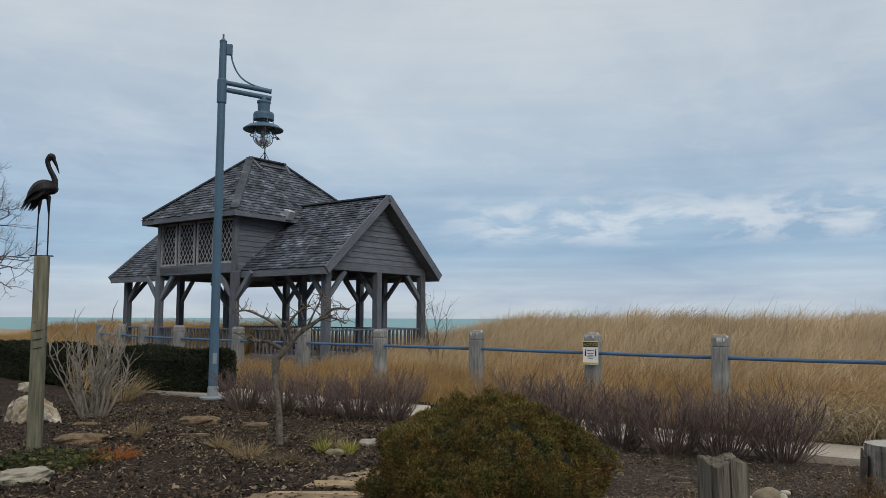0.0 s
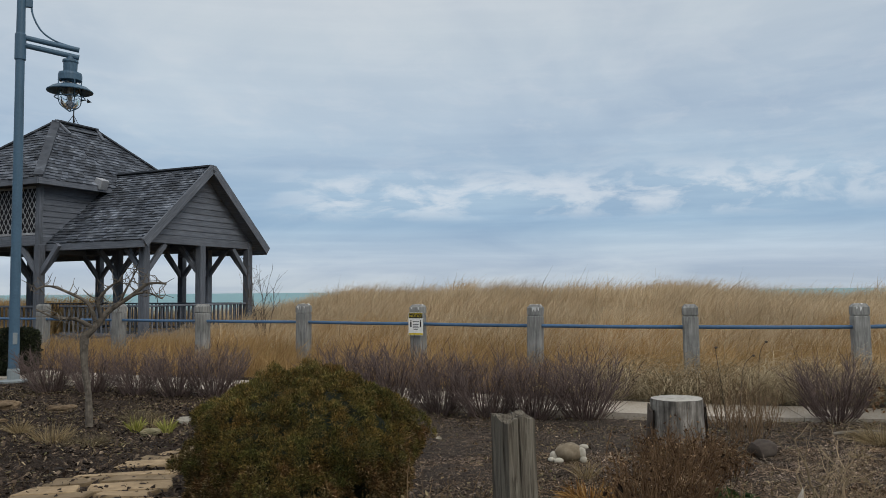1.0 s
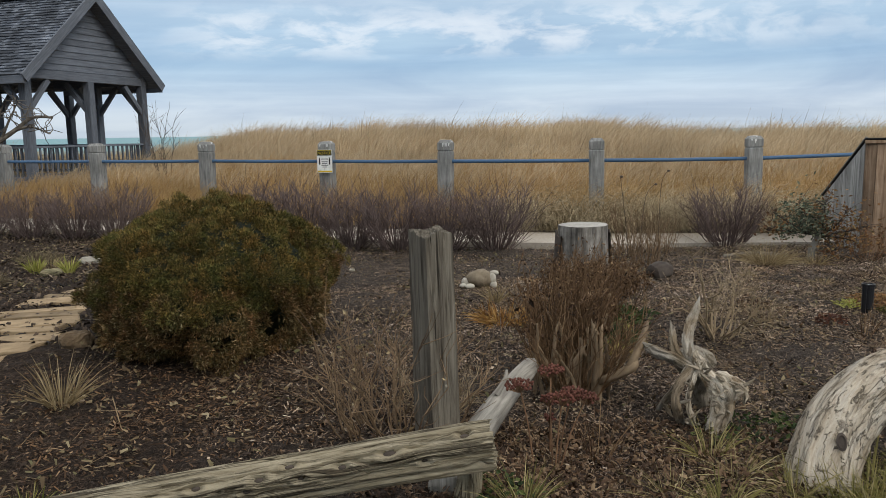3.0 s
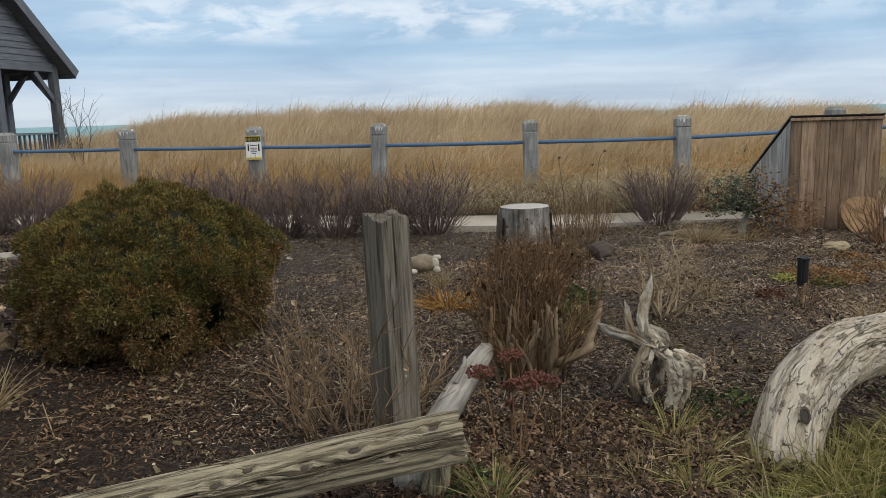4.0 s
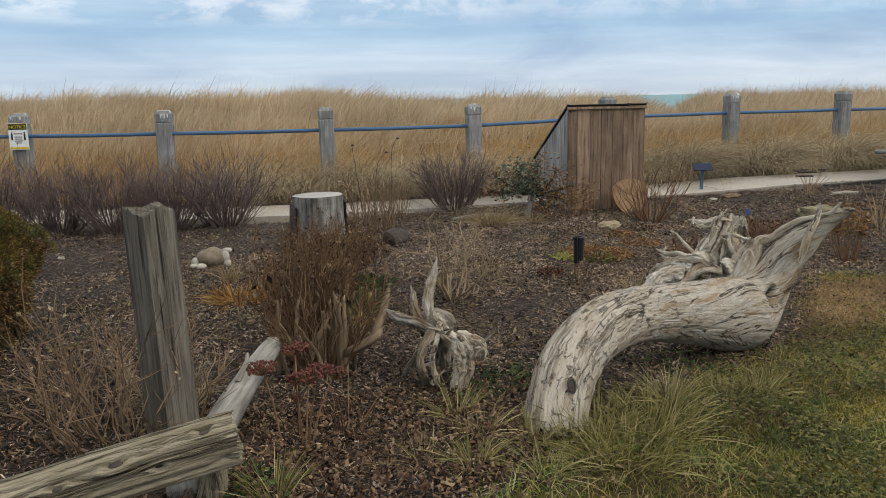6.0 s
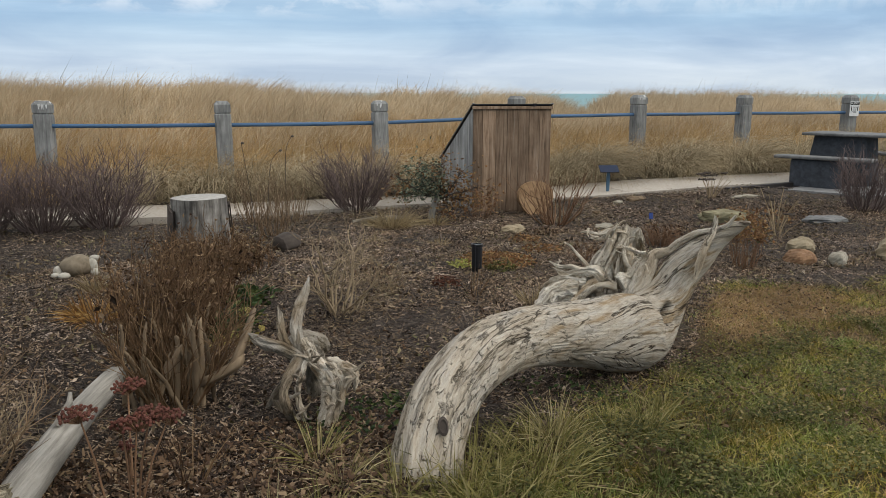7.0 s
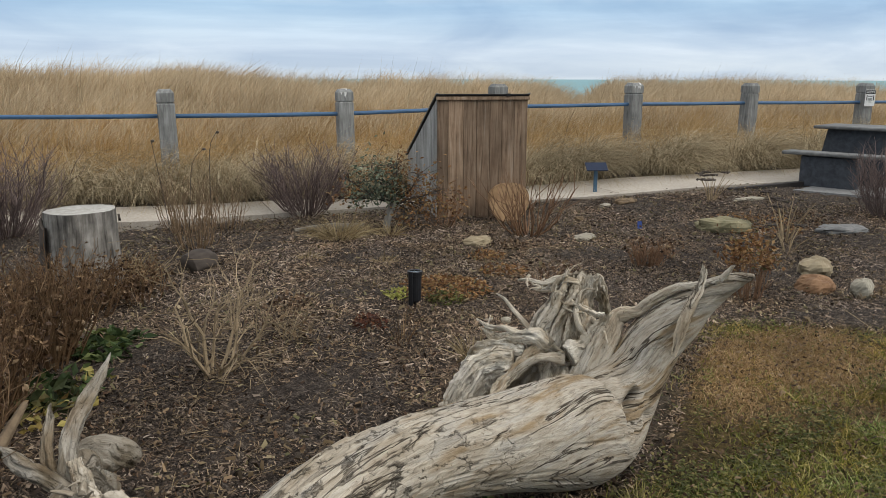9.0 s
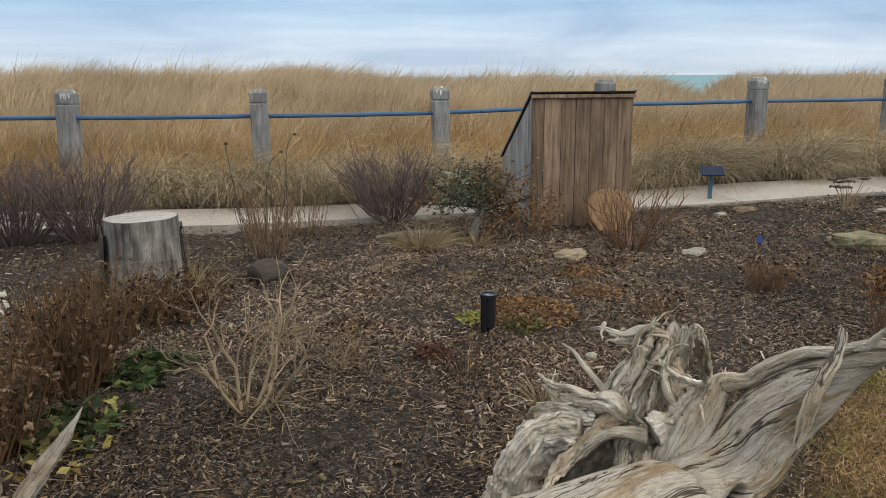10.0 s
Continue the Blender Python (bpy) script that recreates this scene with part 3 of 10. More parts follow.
M_chip_old = blades_mat("old_mulch_chip", [(0.0, (0.011, 0.008, 0.006)), (0.5, (0.044, 0.029, 0.020)), (0.85, (0.098, 0.068, 0.046)), (1.0, (0.25, 0.19, 0.13))], noise_scale=0.9, through_light=0.0, span=(0.6, 1.35))
M_drift_limb = drift_mat("sunbleached_driftwood", 0.95, 0.9, 0.35, 0.4)
M_shed = blades_mat("shed_spray", [(0.0, (0.028, 0.015, 0.008)), (0.5, (0.085, 0.046, 0.022)), (0.85, (0.16, 0.092, 0.045)), (1.0, (0.28, 0.19, 0.11))], noise_scale=2.4, through_light=0.0, span=(0.5, 1.4))
M_straw_long = blades_mat("withered_lawn_blade", [(0.0, (0.17, 0.145, 0.06)), (0.5, (0.34, 0.28, 0.13)), (1.0, (0.54, 0.46, 0.26))], noise_scale=2.0)
M_wiry = surface("wiry_twig", [(0.3, (0.078, 0.048, 0.027)), (0.7, (0.235, 0.160, 0.093))], scale=6, spread=0.25, bump=0, island=0.4)
M_clover = blades_mat("clover_leaf", [(0.0, (0.04, 0.045, 0.014)), (0.5, (0.095, 0.10, 0.03)), (0.85, (0.17, 0.155, 0.05)), (1.0, (0.30, 0.23, 0.10))], noise_scale=2.5)
M_leaf_yellow = blades_mat("yellow_leaf", [(0.0, (0.16, 0.10, 0.035)), (0.5, (0.32, 0.25, 0.07)), (1.0, (0.42, 0.37, 0.13))], noise_scale=3.0)
M_bush = surface("pale_bush_bark", [(0.3, (0.14, 0.10, 0.058)), (0.7, (0.34, 0.262, 0.165))], scale=8, spread=0.25, bump=0.2, island=0.3)
M_leaf_green = blades_mat("green_leaf", [(0.0, (0.024, 0.040, 0.014)), (0.6, (0.060, 0.092, 0.029)), (1.0, (0.15, 0.165, 0.055))], noise_scale=3.0)
M_leaf_rust = blades_mat("rust_leaf", [(0.0, (0.11, 0.052, 0.024)), (0.5, (0.25, 0.13, 0.055)), (0.85, (0.36, 0.225, 0.10)), (1.0, (0.09, 0.095, 0.04))], noise_scale=3.0)
M_leaf_grey = blades_mat("grey_green_leaf", [(0.0, (0.05, 0.070, 0.048)), (0.6, (0.16, 0.19, 0.13)), (1.0, (0.34, 0.33, 0.22))], noise_scale=3.0)
M_leaf_olive = blades_mat("olive_leaf", [(0.0, (0.022, 0.030, 0.012)), (0.7, (0.055, 0.065, 0.024)), (1.0, (0.13, 0.10, 0.035))], noise_scale=3.0)
M_blade_tan = blades_mat("tan_blade", [(0.0, (0.17, 0.12, 0.06)), (0.5, (0.30, 0.225, 0.12)), (1.0, (0.45, 0.36, 0.21))], noise_scale=3.0)
M_blade_bronze = blades_mat("bronze_stem", [(0.0, (0.038, 0.020, 0.011)), (0.5, (0.128, 0.073, 0.037)), (1.0, (0.31, 0.205, 0.112))], noise_scale=3.0)
M_blade_orange = blades_mat("orange_blade", [(0.0, (0.22, 0.06, 0.015)), (0.5, (0.36, 0.12, 0.03)), (1.0, (0.42, 0.20, 0.06))], noise_scale=3.0)
M_blade_yellow = blades_mat("yellow_blade", [(0.0, (0.18, 0.080, 0.025)), (0.5, (0.36, 0.195, 0.058)), (1.0, (0.46, 0.31, 0.11))], noise_scale=3.0)
M_blade_lime = blades_mat("lime_blade", [(0.0, (0.22, 0.23, 0.04)), (1.0, (0.46, 0.44, 0.14))], noise_scale=3.0)
M_sedum = surface("rust_seed_head", [(0.3, (0.075, 0.026, 0.018)), (0.7, (0.165, 0.060, 0.040))], scale=60, bump=0.8)
M_sign_yellow = flat("sign_yellow", (0.55, 0.42, 0.02), 0.5)
M_sign_white = flat("sign_white", (0.72, 0.72, 0.70), 0.5)
M_sign_black = flat("sign_black", (0.012, 0.012, 0.012), 0.5)
M_tag = flat("tag_blue", (0.03, 0.06, 0.22), 0.5)
M_sign_blue = flat("plaque_blue", (0.012, 0.02, 0.045), 0.7)
M_shade_dark = flat("shade_dark", (0.02, 0.022, 0.026), 0.8)
M_edging = flat("dark_edging", (0.028, 0.024, 0.022), 0.8)

# ---- mesh helpers ----


class Shape:
    """Vertices and faces gathered for one mesh; uv holds (around, along) where tubes are laid."""

    def __init__(self):
        self.v, self.f, self.uv = [], [], []

    def add(self, vs, fs, uv=None):
        n = len(self.v)
        self.v.extend(tuple(p) for p in vs)
        self.f.extend(tuple(i + n for i in q) for q in fs)
        self.uv.extend(uv if uv else [(0.0, 0.0)] * len(vs))
        return self

    def box(self, m, sx, sy, sz, ch=0.004):
        """Chamfered box of the given full size, centred at the pose m."""
        hx, hy, hz = sx / 2, sy / 2, sz / 2
        ch = min(ch, hx * 0.9, hy * 0.9, hz * 0.9)
        vs, ids = [], {}
        for i in (-1, 1):
            for j in (-1, 1):
                for k in (-1, 1):
                    for ax in range(3):
                        p = [i * (hx - ch), j * (hy - ch), k * (hz - ch)]
                        p[ax] = (i * hx, j * hy, k * hz)[ax]
                        ids[(i, j, k, ax)] = len(vs)
                        vs.append(m @ Vector(p))
        fs = []
        for s in (-1, 1):
            for ax, (a, b) in enumerate(((1, 2), (0, 2), (0, 1))):
                q = []
                for u, w in ((-1, -1), (1, -1), (1, 1), (-1, 1)):
                    c = [0, 0, 0]
                    c[ax], c[a], c[b] = s, u, w
                    q.append(ids[(*c, ax)])
                fs.append(q if (s > 0) != (ax == 1) else q[::-1])
        for ax in range(3):
            a, b = [x for x in range(3) if x != ax]
            for u in (-1, 1):
                for w in (-1, 1):
                    c0, c1 = [0, 0, 0], [0, 0, 0]
                    c0[ax], c1[ax] = -1, 1
                    for c in (c0, c1):
                        c[a], c[b] = u, w
                    q = [ids[(*c0, a)], ids[(*c1, a)], ids[(*c1, b)], ids[(*c0, b)]]
                    fs.append(q if (u * w > 0) != (ax == 1) else q[::-1])
        for i in (-1, 1):
            for j in (-1, 1):
                for k in (-1, 1):
                    q = [ids[(i, j, k, ax)] for ax in range(3)]
                    fs.append(q if i * j * k > 0 else q[::-1])
        return self.add(vs, fs)

    def tube(self, pts, radii, sides=6, cap=True, flat_y=1.0, wob=None, turn=0.0, vlen=1.0):
        """Tapered tube along pts; wob(around, along, point) gives a factor on the radius."""
        pts = [Vector(p) for p in pts]
        n = len(pts)
        t0 = (pts[1] - pts[0]).normalized()
        side = t0.cross(Vector((0, 0, 1)))
        if side.length < 0.1:
            side = t0.cross(Vector((1, 0, 0)))
        side.normalize()
        vs, uv, along = [], [], 0.0
        for i, p in enumerate(pts):
            t = (pts[min(i + 1, n - 1)] - pts[max(i - 1, 0)]).normalized()
            side = (side - t * side.dot(t)).normalized()
            up = side.cross(t)
            if i:
                along += (p - pts[i - 1]).length
            for k in range(sides):
                a = 2 * math.pi * k / sides + turn
                r = radii[i] if hasattr(radii, "__len__") else radii
                if wob:
                    r *= wob(a, along, p)
                vs.append(p + side * math.cos(a) * r + up * math.sin(a) * r * flat_y)
                uv.append((abs(2 * k / sides - 1) * math.pi * (radii[i] if hasattr(radii, "__len__") else radii) + 0.37 * len(self.f) * 0.01, along * vlen))
        fs = [(i * sides + k, i * sides + (k + 1) % sides, (i + 1) * sides + (k + 1) % sides, (i + 1) * sides + k) for i in range(n - 1) for k in range(sides)]
        if cap:
            fs.append(tuple(range(sides))[::-1])
            fs.append(tuple((n - 1) * sides + k for k in range(sides)))
        return self.add(vs, fs, uv)

    def lathe(self, prof, sides=24, at=(0, 0, 0)):
        """Turned body from (radius, height) pairs."""
        vs = [(at[0] + r * math.cos(2 * math.pi * k / sides), at[1] + r * math.sin(2 * math.pi * k / sides), at[2] + z) for r, z in prof for k in range(sides)]
        n = len(prof)
        fs = [(i * sides + k, i * sides + (k + 1) % sides, (i + 1) * sides + (k + 1) % sides, (i + 1) * sides + k) for i in range(n - 1) for k in range(sides)]
        fs += [tuple(range(sides))[::-1], tuple((n - 1) * sides + k for k in range(sides))]
        return self.add(vs, fs)

    def blade(self, p, way, length, width, bend, segs=2):
        """Grass blade from p, set off along way, curling over by bend (a vector, metres at the tip)."""
        p, way, bend = Vector(p), Vector(way), Vector(bend)
        s = way.cross(Vector((random.uniform(-1, 1), random.uniform(-1, 1), 0.2)))
        s = s.normalized() * width / 2
        vs, fs = [], []
        for i in range(segs):
            k = i / segs
            c = p + way * length * k + bend * k * k
            w = 1 - 0.5 * k
            vs += [c - s * w, c + s * w]
        vs.append(p + way * length + bend)
        for i in range(segs - 1):
            fs.append((2 * i, 2 * i + 1, 2 * i + 3, 2 * i + 2))
        fs.append((2 * segs - 2, 2 * segs - 1, 2 * segs))
        return self.add(vs, fs)

    def leaf(self, p, way, length, width, fold=0.3):
        """Small folded leaf of two faces on each side of the rib."""
        p, way = Vector(p), Vector(way).normalized()
        s = way.cross(Vector((random.uniform(-1, 1), random.uniform(-1, 1), random.uniform(-1, 1)))).normalized()
        nrm = s.cross(way)
        a, b = p, p + way * length
        mid = p + way * length * 0.45 - nrm * fold * width * 0.5
        l, r = p + way * length * 0.45 + s * width / 2 + nrm * fold * width * 0.3, p + way * length * 0.45 - s * width / 2 + nrm * fold * width * 0.3
        return self.add([a, b, mid, l, r], [(0, 2, 3), (2, 1, 3), (0, 4, 2), (2, 4, 1)])

    def mesh(self, name, smooth=False):
        me = bpy.data.meshes.new(name)
        me.from_pydata(self.v, [], self.f)
        if any(u != (0.0, 0.0) for u in self.uv[:64]):
            lay = me.uv_layers.new(name="UVMap")
            idx = np.empty(len(me.loops), dtype=np.int32)
            me.loops.foreach_get("vertex_index", idx)
            lay.data.foreach_set("uv", np.array(self.uv, dtype=np.float32)[idx].ravel())
        if smooth:
            me.polygons.foreach_set("use_smooth", np.ones(len(me.polygons), dtype=bool))
        me.update()
        return me


def part(name, shape, material, parent=None, label="", smooth=False):
    """Links a shape, or a ready mesh, as one mesh object under a thing or a part."""
    me = shape.mesh(name, smooth) if isinstance(shape, Shape) else shape
    if not me.materials:
        me.materials.append(material)
    ob = new(name, me)
    if parent:
        ob.parent = parent
    if label:
        ob["label"] = label
    return ob


def thing(name, x, y, z, rz=0.0, label="", category="", group="", kind=""):
    """A thing's Empty at its base."""
    ob = new(name)
    ob.empty_display_size = 0.1
    ob.matrix_world = pose(x, y, z, 0, 0, rz)
    return tagged(ob, label, category, group, kind)


def put(ob, x, y, z, rx=0, ry=0, rz=0):
    ob.matrix_basis = pose(x, y, z, rx, ry, rz)
    return ob


def span_pose(a, b, roll=0.0):
    """Pose at the middle of a-b, its x axis along it."""
    a, b = Vector(a), Vector(b)
    d = b - a
    q = d.to_track_quat("X", "Z")
    return Matrix.Translation((a + b) / 2) @ q.to_matrix().to_4x4() @ Matrix.Rotation(roll, 4, "X"), d.length


def beam(name, a, b, w, h, material, parent, label="", ch=0.006):
    """A bar from a to b in the parent's space, as an object with its own x along the grain."""
    m, length = span_pose(a, b)
    ob = part(name, Shape().box(Matrix.Identity(4), length, w, h, ch), material, parent, label)
    ob.matrix_basis = m
    return ob


def smooth_line(pts, n):
    """Catmull-Rom through pts, n steps a span."""
    pts = [Vector(p) for p in pts]
    out = []
    for i in range(len(pts) - 1):
        p0, p1, p2, p3 = pts[max(i - 1, 0)], pts[i], pts[i + 1], pts[min(i + 2, len(pts) - 1)]
        for k in range(n):
            t = k / n
            out.append(0.5 * ((2 * p1) + (p2 - p0) * t + (2 * p0 - 5 * p1 + 4 * p2 - p3) * t * t + (3 * p1 - p0 - 3 * p2 + p3) * t ** 3))
    out.append(pts[-1])
    return out


def smooth_vals(vals, n):
    return [v.x for v in smooth_line([(a, 0, 0) for a in vals], n)]


def sstep(a, b, x):
    t = np.clip((x - a) / (b - a), 0, 1)
    return t * t * (3 - 2 * t)


# ---- plan: fence line, ground heights ----
FENCE = [(-13.6, 25.4), (-11.96, 23.64), (-10.34, 21.86), (-8.58, 20.22), (-6.52, 18.97), (-4.49, 17.66), (-2.49, 16.32), (-0.42, 15.09), (1.67, 13.85),
         (3.45, 12.5), (5.61, 11.31), (7.91, 10.57), (10.2, 9.83), (12.6, 9.05), (14.95, 8.3), (17.3, 7.3), (19.6, 6.55), (21.9, 5.8), (24.2, 5.05)]
FX = np.array([p[0] for p in FENCE])
FY = np.array([p[1] for p in FENCE])


def fence_y(x):
    x = np.asarray(x, dtype=float)
    y = np.interp(x, FX, FY)
    y = np.where(x < FX[0], FY[0] + (FX[0] - x) * 0.9, y)
    return np.where(x > FX[-1], FY[-1] - (x - FX[-1]) * 0.3, y)


def beyond(x, y):
    """Metres past the fence, towards the lake."""
    x = np.asarray(x, dtype=float)
    slope = (fence_y(x + 1.0) - fence_y(x - 1.0)) / 2
    return (np.asarray(y, dtype=float) - fence_y(x)) / np.sqrt(1 + slope * slope)


def height(x, y):
    """Ground height: lawn bank, flat bed, dune past the fence, beach and lake bed."""
    x, y = np.asarray(x, dtype=float), np.asarray(y, dtype=float)
    s = x + y
    bank = 1 - sstep(0.30, 0.90, y - lawn_edge(x)) * sstep(1.0, 1.5, x)
    z = 0.11 * (1 - sstep(4.8, 6.8, s)) * bank - 0.06 * sstep(9, 13, s) + 0.09 * sstep(8.0, 11.0, x) * sstep(3, 6, y)
    d = beyond(x, y)
    right = sstep(-4.0, 1.5, x)
    gap = np.exp(-((((x - 2.0) - (y - 1.2) * 1.165) / 1.1) ** 2)) * sstep(1.5, 5, d) * (x > 8)
    crest = 0.30 + 0.78 * right - 0.33 * sstep(9, 13, x) - 0.55 * gap
    z = z + crest * sstep(0.5, 9.0, d) * (1 - sstep(11, 22, d)) - 1.9 * sstep(11, 34, d) - 4.0 * sstep(36, 70, d)
    roll = 0.10 * np.sin(x * 0.9 + 1.0) * np.cos(y * 0.7) + 0.07 * np.sin(x * 2.1 + y * 1.3)
    return z + roll * sstep(1.0, 5.0, d) * (1 - sstep(30, 40, d))


def gz(x, y):
    return float(height(x, y))


def lawn_edge(x):
    return np.interp(x, [-6, 0, 1.0, 1.8, 2.3, 2.65, 3.16, 3.82, 4.4, 4.9, 5.3, 5.85, 6.2, 6.45, 8.0, 11.0, 20], [1.2, 1.55, 1.8, 2.15, 2.30, 2.40, 2.46, 2.47, 2.74, 3.0, 3.2, 3.34, 3.05, 2.65, 2.42, 2.2, 2.0])


# ---- large structure: ground, walkway, lake ----


def graded(a, b, step, far, grow):
    mid = list(np.arange(a, b + 1e-6, step))
    lo, hi, s = [], [], step
    p = a
    while p > -far:
        s *= grow
        p -= s
        lo.append(p)
    s, p = step, b
    while p < far:
        s *= grow
        p += s
        hi.append(p)
    return np.array(lo[::-1] + mid + hi)


def build_ground():
    xs, ys = graded(-6.0, 11.0, 0.10, 4200, 1.07), graded(1.2, 9.5, 0.085, 4200, 1.06)
    X, Y = np.meshgrid(xs, ys)
    Z = height(X, Y)
    d = beyond(X, Y)
    bed = (Y > lawn_edge(X)) & (d < 0)
    rng = np.random.default_rng(3)
    Z += np.where(bed, rng.uniform(-0.011, 0.013, Z.shape), rng.uniform(-0.006, 0.006, Z.shape)) * (np.abs(X) < 14) * (Y < 14)
    Z += 0.018 * np.sin(X * 3.1 + 1.3 * np.sin(Y * 2.3)) * np.sin(Y * 2.7) * bed
    on_path = (d < -path_far(X) + 0.25) & (d > -path_near(X) - 0.1)
    Z -= 0.05 * on_path
    ny, nx = Z.shape
    me = bpy.data.meshes.new("ground")
    idx = np.arange(nx * ny).reshape(ny, nx)
    quads = np.stack([idx[:-1, :-1], idx[:-1, 1:], idx[1:, 1:], idx[1:, :-1]], -1).reshape(-1, 4)
    me.from_pydata(np.stack([X, Y, Z], -1).reshape(-1, 3).tolist(), [], quads.tolist())
    lawn = 1 - sstep(-0.16, 0.16, Y - lawn_edge(X))
    sand = sstep(-1.2, 0.5, d)
    age = np.maximum((1 - lawn) * (1 - sstep(-0.4, 1.6, X)), lawn * np.clip(1.25 * np.exp(-((X - 5.55) / 0.85) ** 2 - ((Y - 2.85) / 0.45) ** 2), 0, 1))
    zone = np.stack([lawn, sand, age, np.ones_like(lawn)], -1).reshape(-1, 4)
    att = me.color_attributes.new("zone", "FLOAT_COLOR", "POINT")
    att.data.foreach_set("color", zone.astype(np.float32).ravel())
    me.polygons.foreach_set("use_smooth", np.ones(len(me.polygons), dtype=bool))
    ob = part("ground", me, M_ground)
    tagged(ob, "dark shredded bark mulch bed with thin lawn and sandy dune", "ground", kind="structure")


def path_near(x):
    return np.interp(x, [-14, -5, -1.3, 1.6, 4.2, 5.5, 8.0, 9.1, 10.0, 10.9, 20], [3.3, 3.2, 2.9, 2.95, 2.65, 2.6, 2.55, 2.68, 2.88, 3.0, 3.1])


def path_far(x):
    return np.interp(x, [-14, -5, -1.3, 1.6, 4.2, 5.5, 9.0, 10.0, 10.8, 20], [1.8, 1.7, 1.45, 1.45, 1.6, 1.6, 1.75, 1.82, 1.85, 1.9])


def build_walkway():
    """Concrete walk along the fence, in slabs with joints."""
    road = thing("pavement", 0, 0, 0, label="pale sandy concrete walkway along the fence", category="walkway", kind="structure")
    xs = np.arange(-9.5, 23.0, 0.25)
    pts = []
    for x in xs:
        sl = float(fence_y(x + 1) - fence_y(x - 1)) / 2
        n = Vector((sl, -1, 0)).normalized()
        base = Vector((x, float(fence_y(x)), 0))
        pts.append((base + n * float(path_far(x)), base + n * float(path_near(x))))
    for k in range(0, len(pts) - 8, 8):
        sh = Shape()
        vs = []
        for i in range(9):
            a, b = pts[k + i]
            sh_in = 0.006 if i in (0, 8) else 0
            for p in (a, b):
                top = gz(p.x, p.y) + 0.035
                vs += [(p.x + sh_in * (1 if i == 0 else -1), p.y, top), (p.x + sh_in * (1 if i == 0 else -1), p.y, top - 0.14)]
        fs = []
        for i in range(8):
            o = 4 * i
            fs += [(o + 4, o, o + 2, o + 6), (o + 1, o, o + 4, o + 5), (o + 2, o + 3, o + 7, o + 6)]
        fs += [(0, 1, 3, 2), (32, 34, 35, 33)]
        sh.add(vs, fs)
        part("slab", sh, M_path, road)


build_ground()
build_walkway()
lake = Shape()
ring = [60, 200, 600, 1500, 4300]
vs = [(0, 30, -1.75)] + [(r * math.cos(a * math.pi / 36), 30 + r * math.sin(a * math.pi / 36), -1.75) for r in ring for a in range(72)]
fs = [(0, 1 + k, 1 + (k + 1) % 72) for k in range(72)]
for i in range(len(ring) - 1):
    fs += [(1 + i * 72 + k, 1 + (i + 1) * 72 + k, 1 + (i + 1) * 72 + (k + 1) % 72, 1 + i * 72 + (k + 1) % 72) for k in range(72)]
lake.add(vs, fs)
tagged(part("water", lake, M_water), "pale turquoise lake reaching the horizon", "lake", kind="structure")

# ---- pavilion ----


def shingle_slope(sh, a, b, c, d, rows, wide, clip=None):
    """Courses of shingles on the slope with eave a-b and top d-c (a below d)."""
    a, b, c, d = map(Vector, (a, b, c, d))
    nrm = (b - a).cross(d - a).normalized()
    for r in range(rows):
        k0, k1 = r / rows, (r + 1.35) / rows
        lo0, hi0 = a.lerp(d, k0), b.lerp(c, k0)
        lo1, hi1 = a.lerp(d, min(k1, 1)), b.lerp(c, min(k1, 1))
        n = max(1, int((hi0 - lo0).length / wide))
        cuts = [0.0] + sorted(min(0.995, max(0.005, (i + random.uniform(-0.25, 0.25)) / n)) for i in range(1, n)) + [1.0]
        for i in range(n):
            u0, u1 = cuts[i], cuts[i + 1]
            slip = random.uniform(0, 0.25) / rows
            p = [lo0.lerp(hi0, u0), lo0.lerp(hi0, u1 - 0.012 / n), lo1.lerp(hi1, u1 - 0.012 / n), lo1.lerp(hi1, u0)]
            if clip and clip((p[0] + p[2]) / 2):
                continue
            dn = (a - d).normalized() * slip * (d - a).length
            t = 0.018 + random.uniform(0, 0.014)
            top = [p[0] + nrm * (t + 0.02) + dn, p[1] + nrm * (t + 0.02) + dn, p[2] + nrm * 0.012, p[3] + nrm * 0.012]
            sh.add(top + [p[0] + nrm * 0.008 + dn, p[1] + nrm * 0.008 + dn], [(0, 1, 2, 3), (4, 5, 1, 0), (4, 0, 3), (1, 5, 2)])


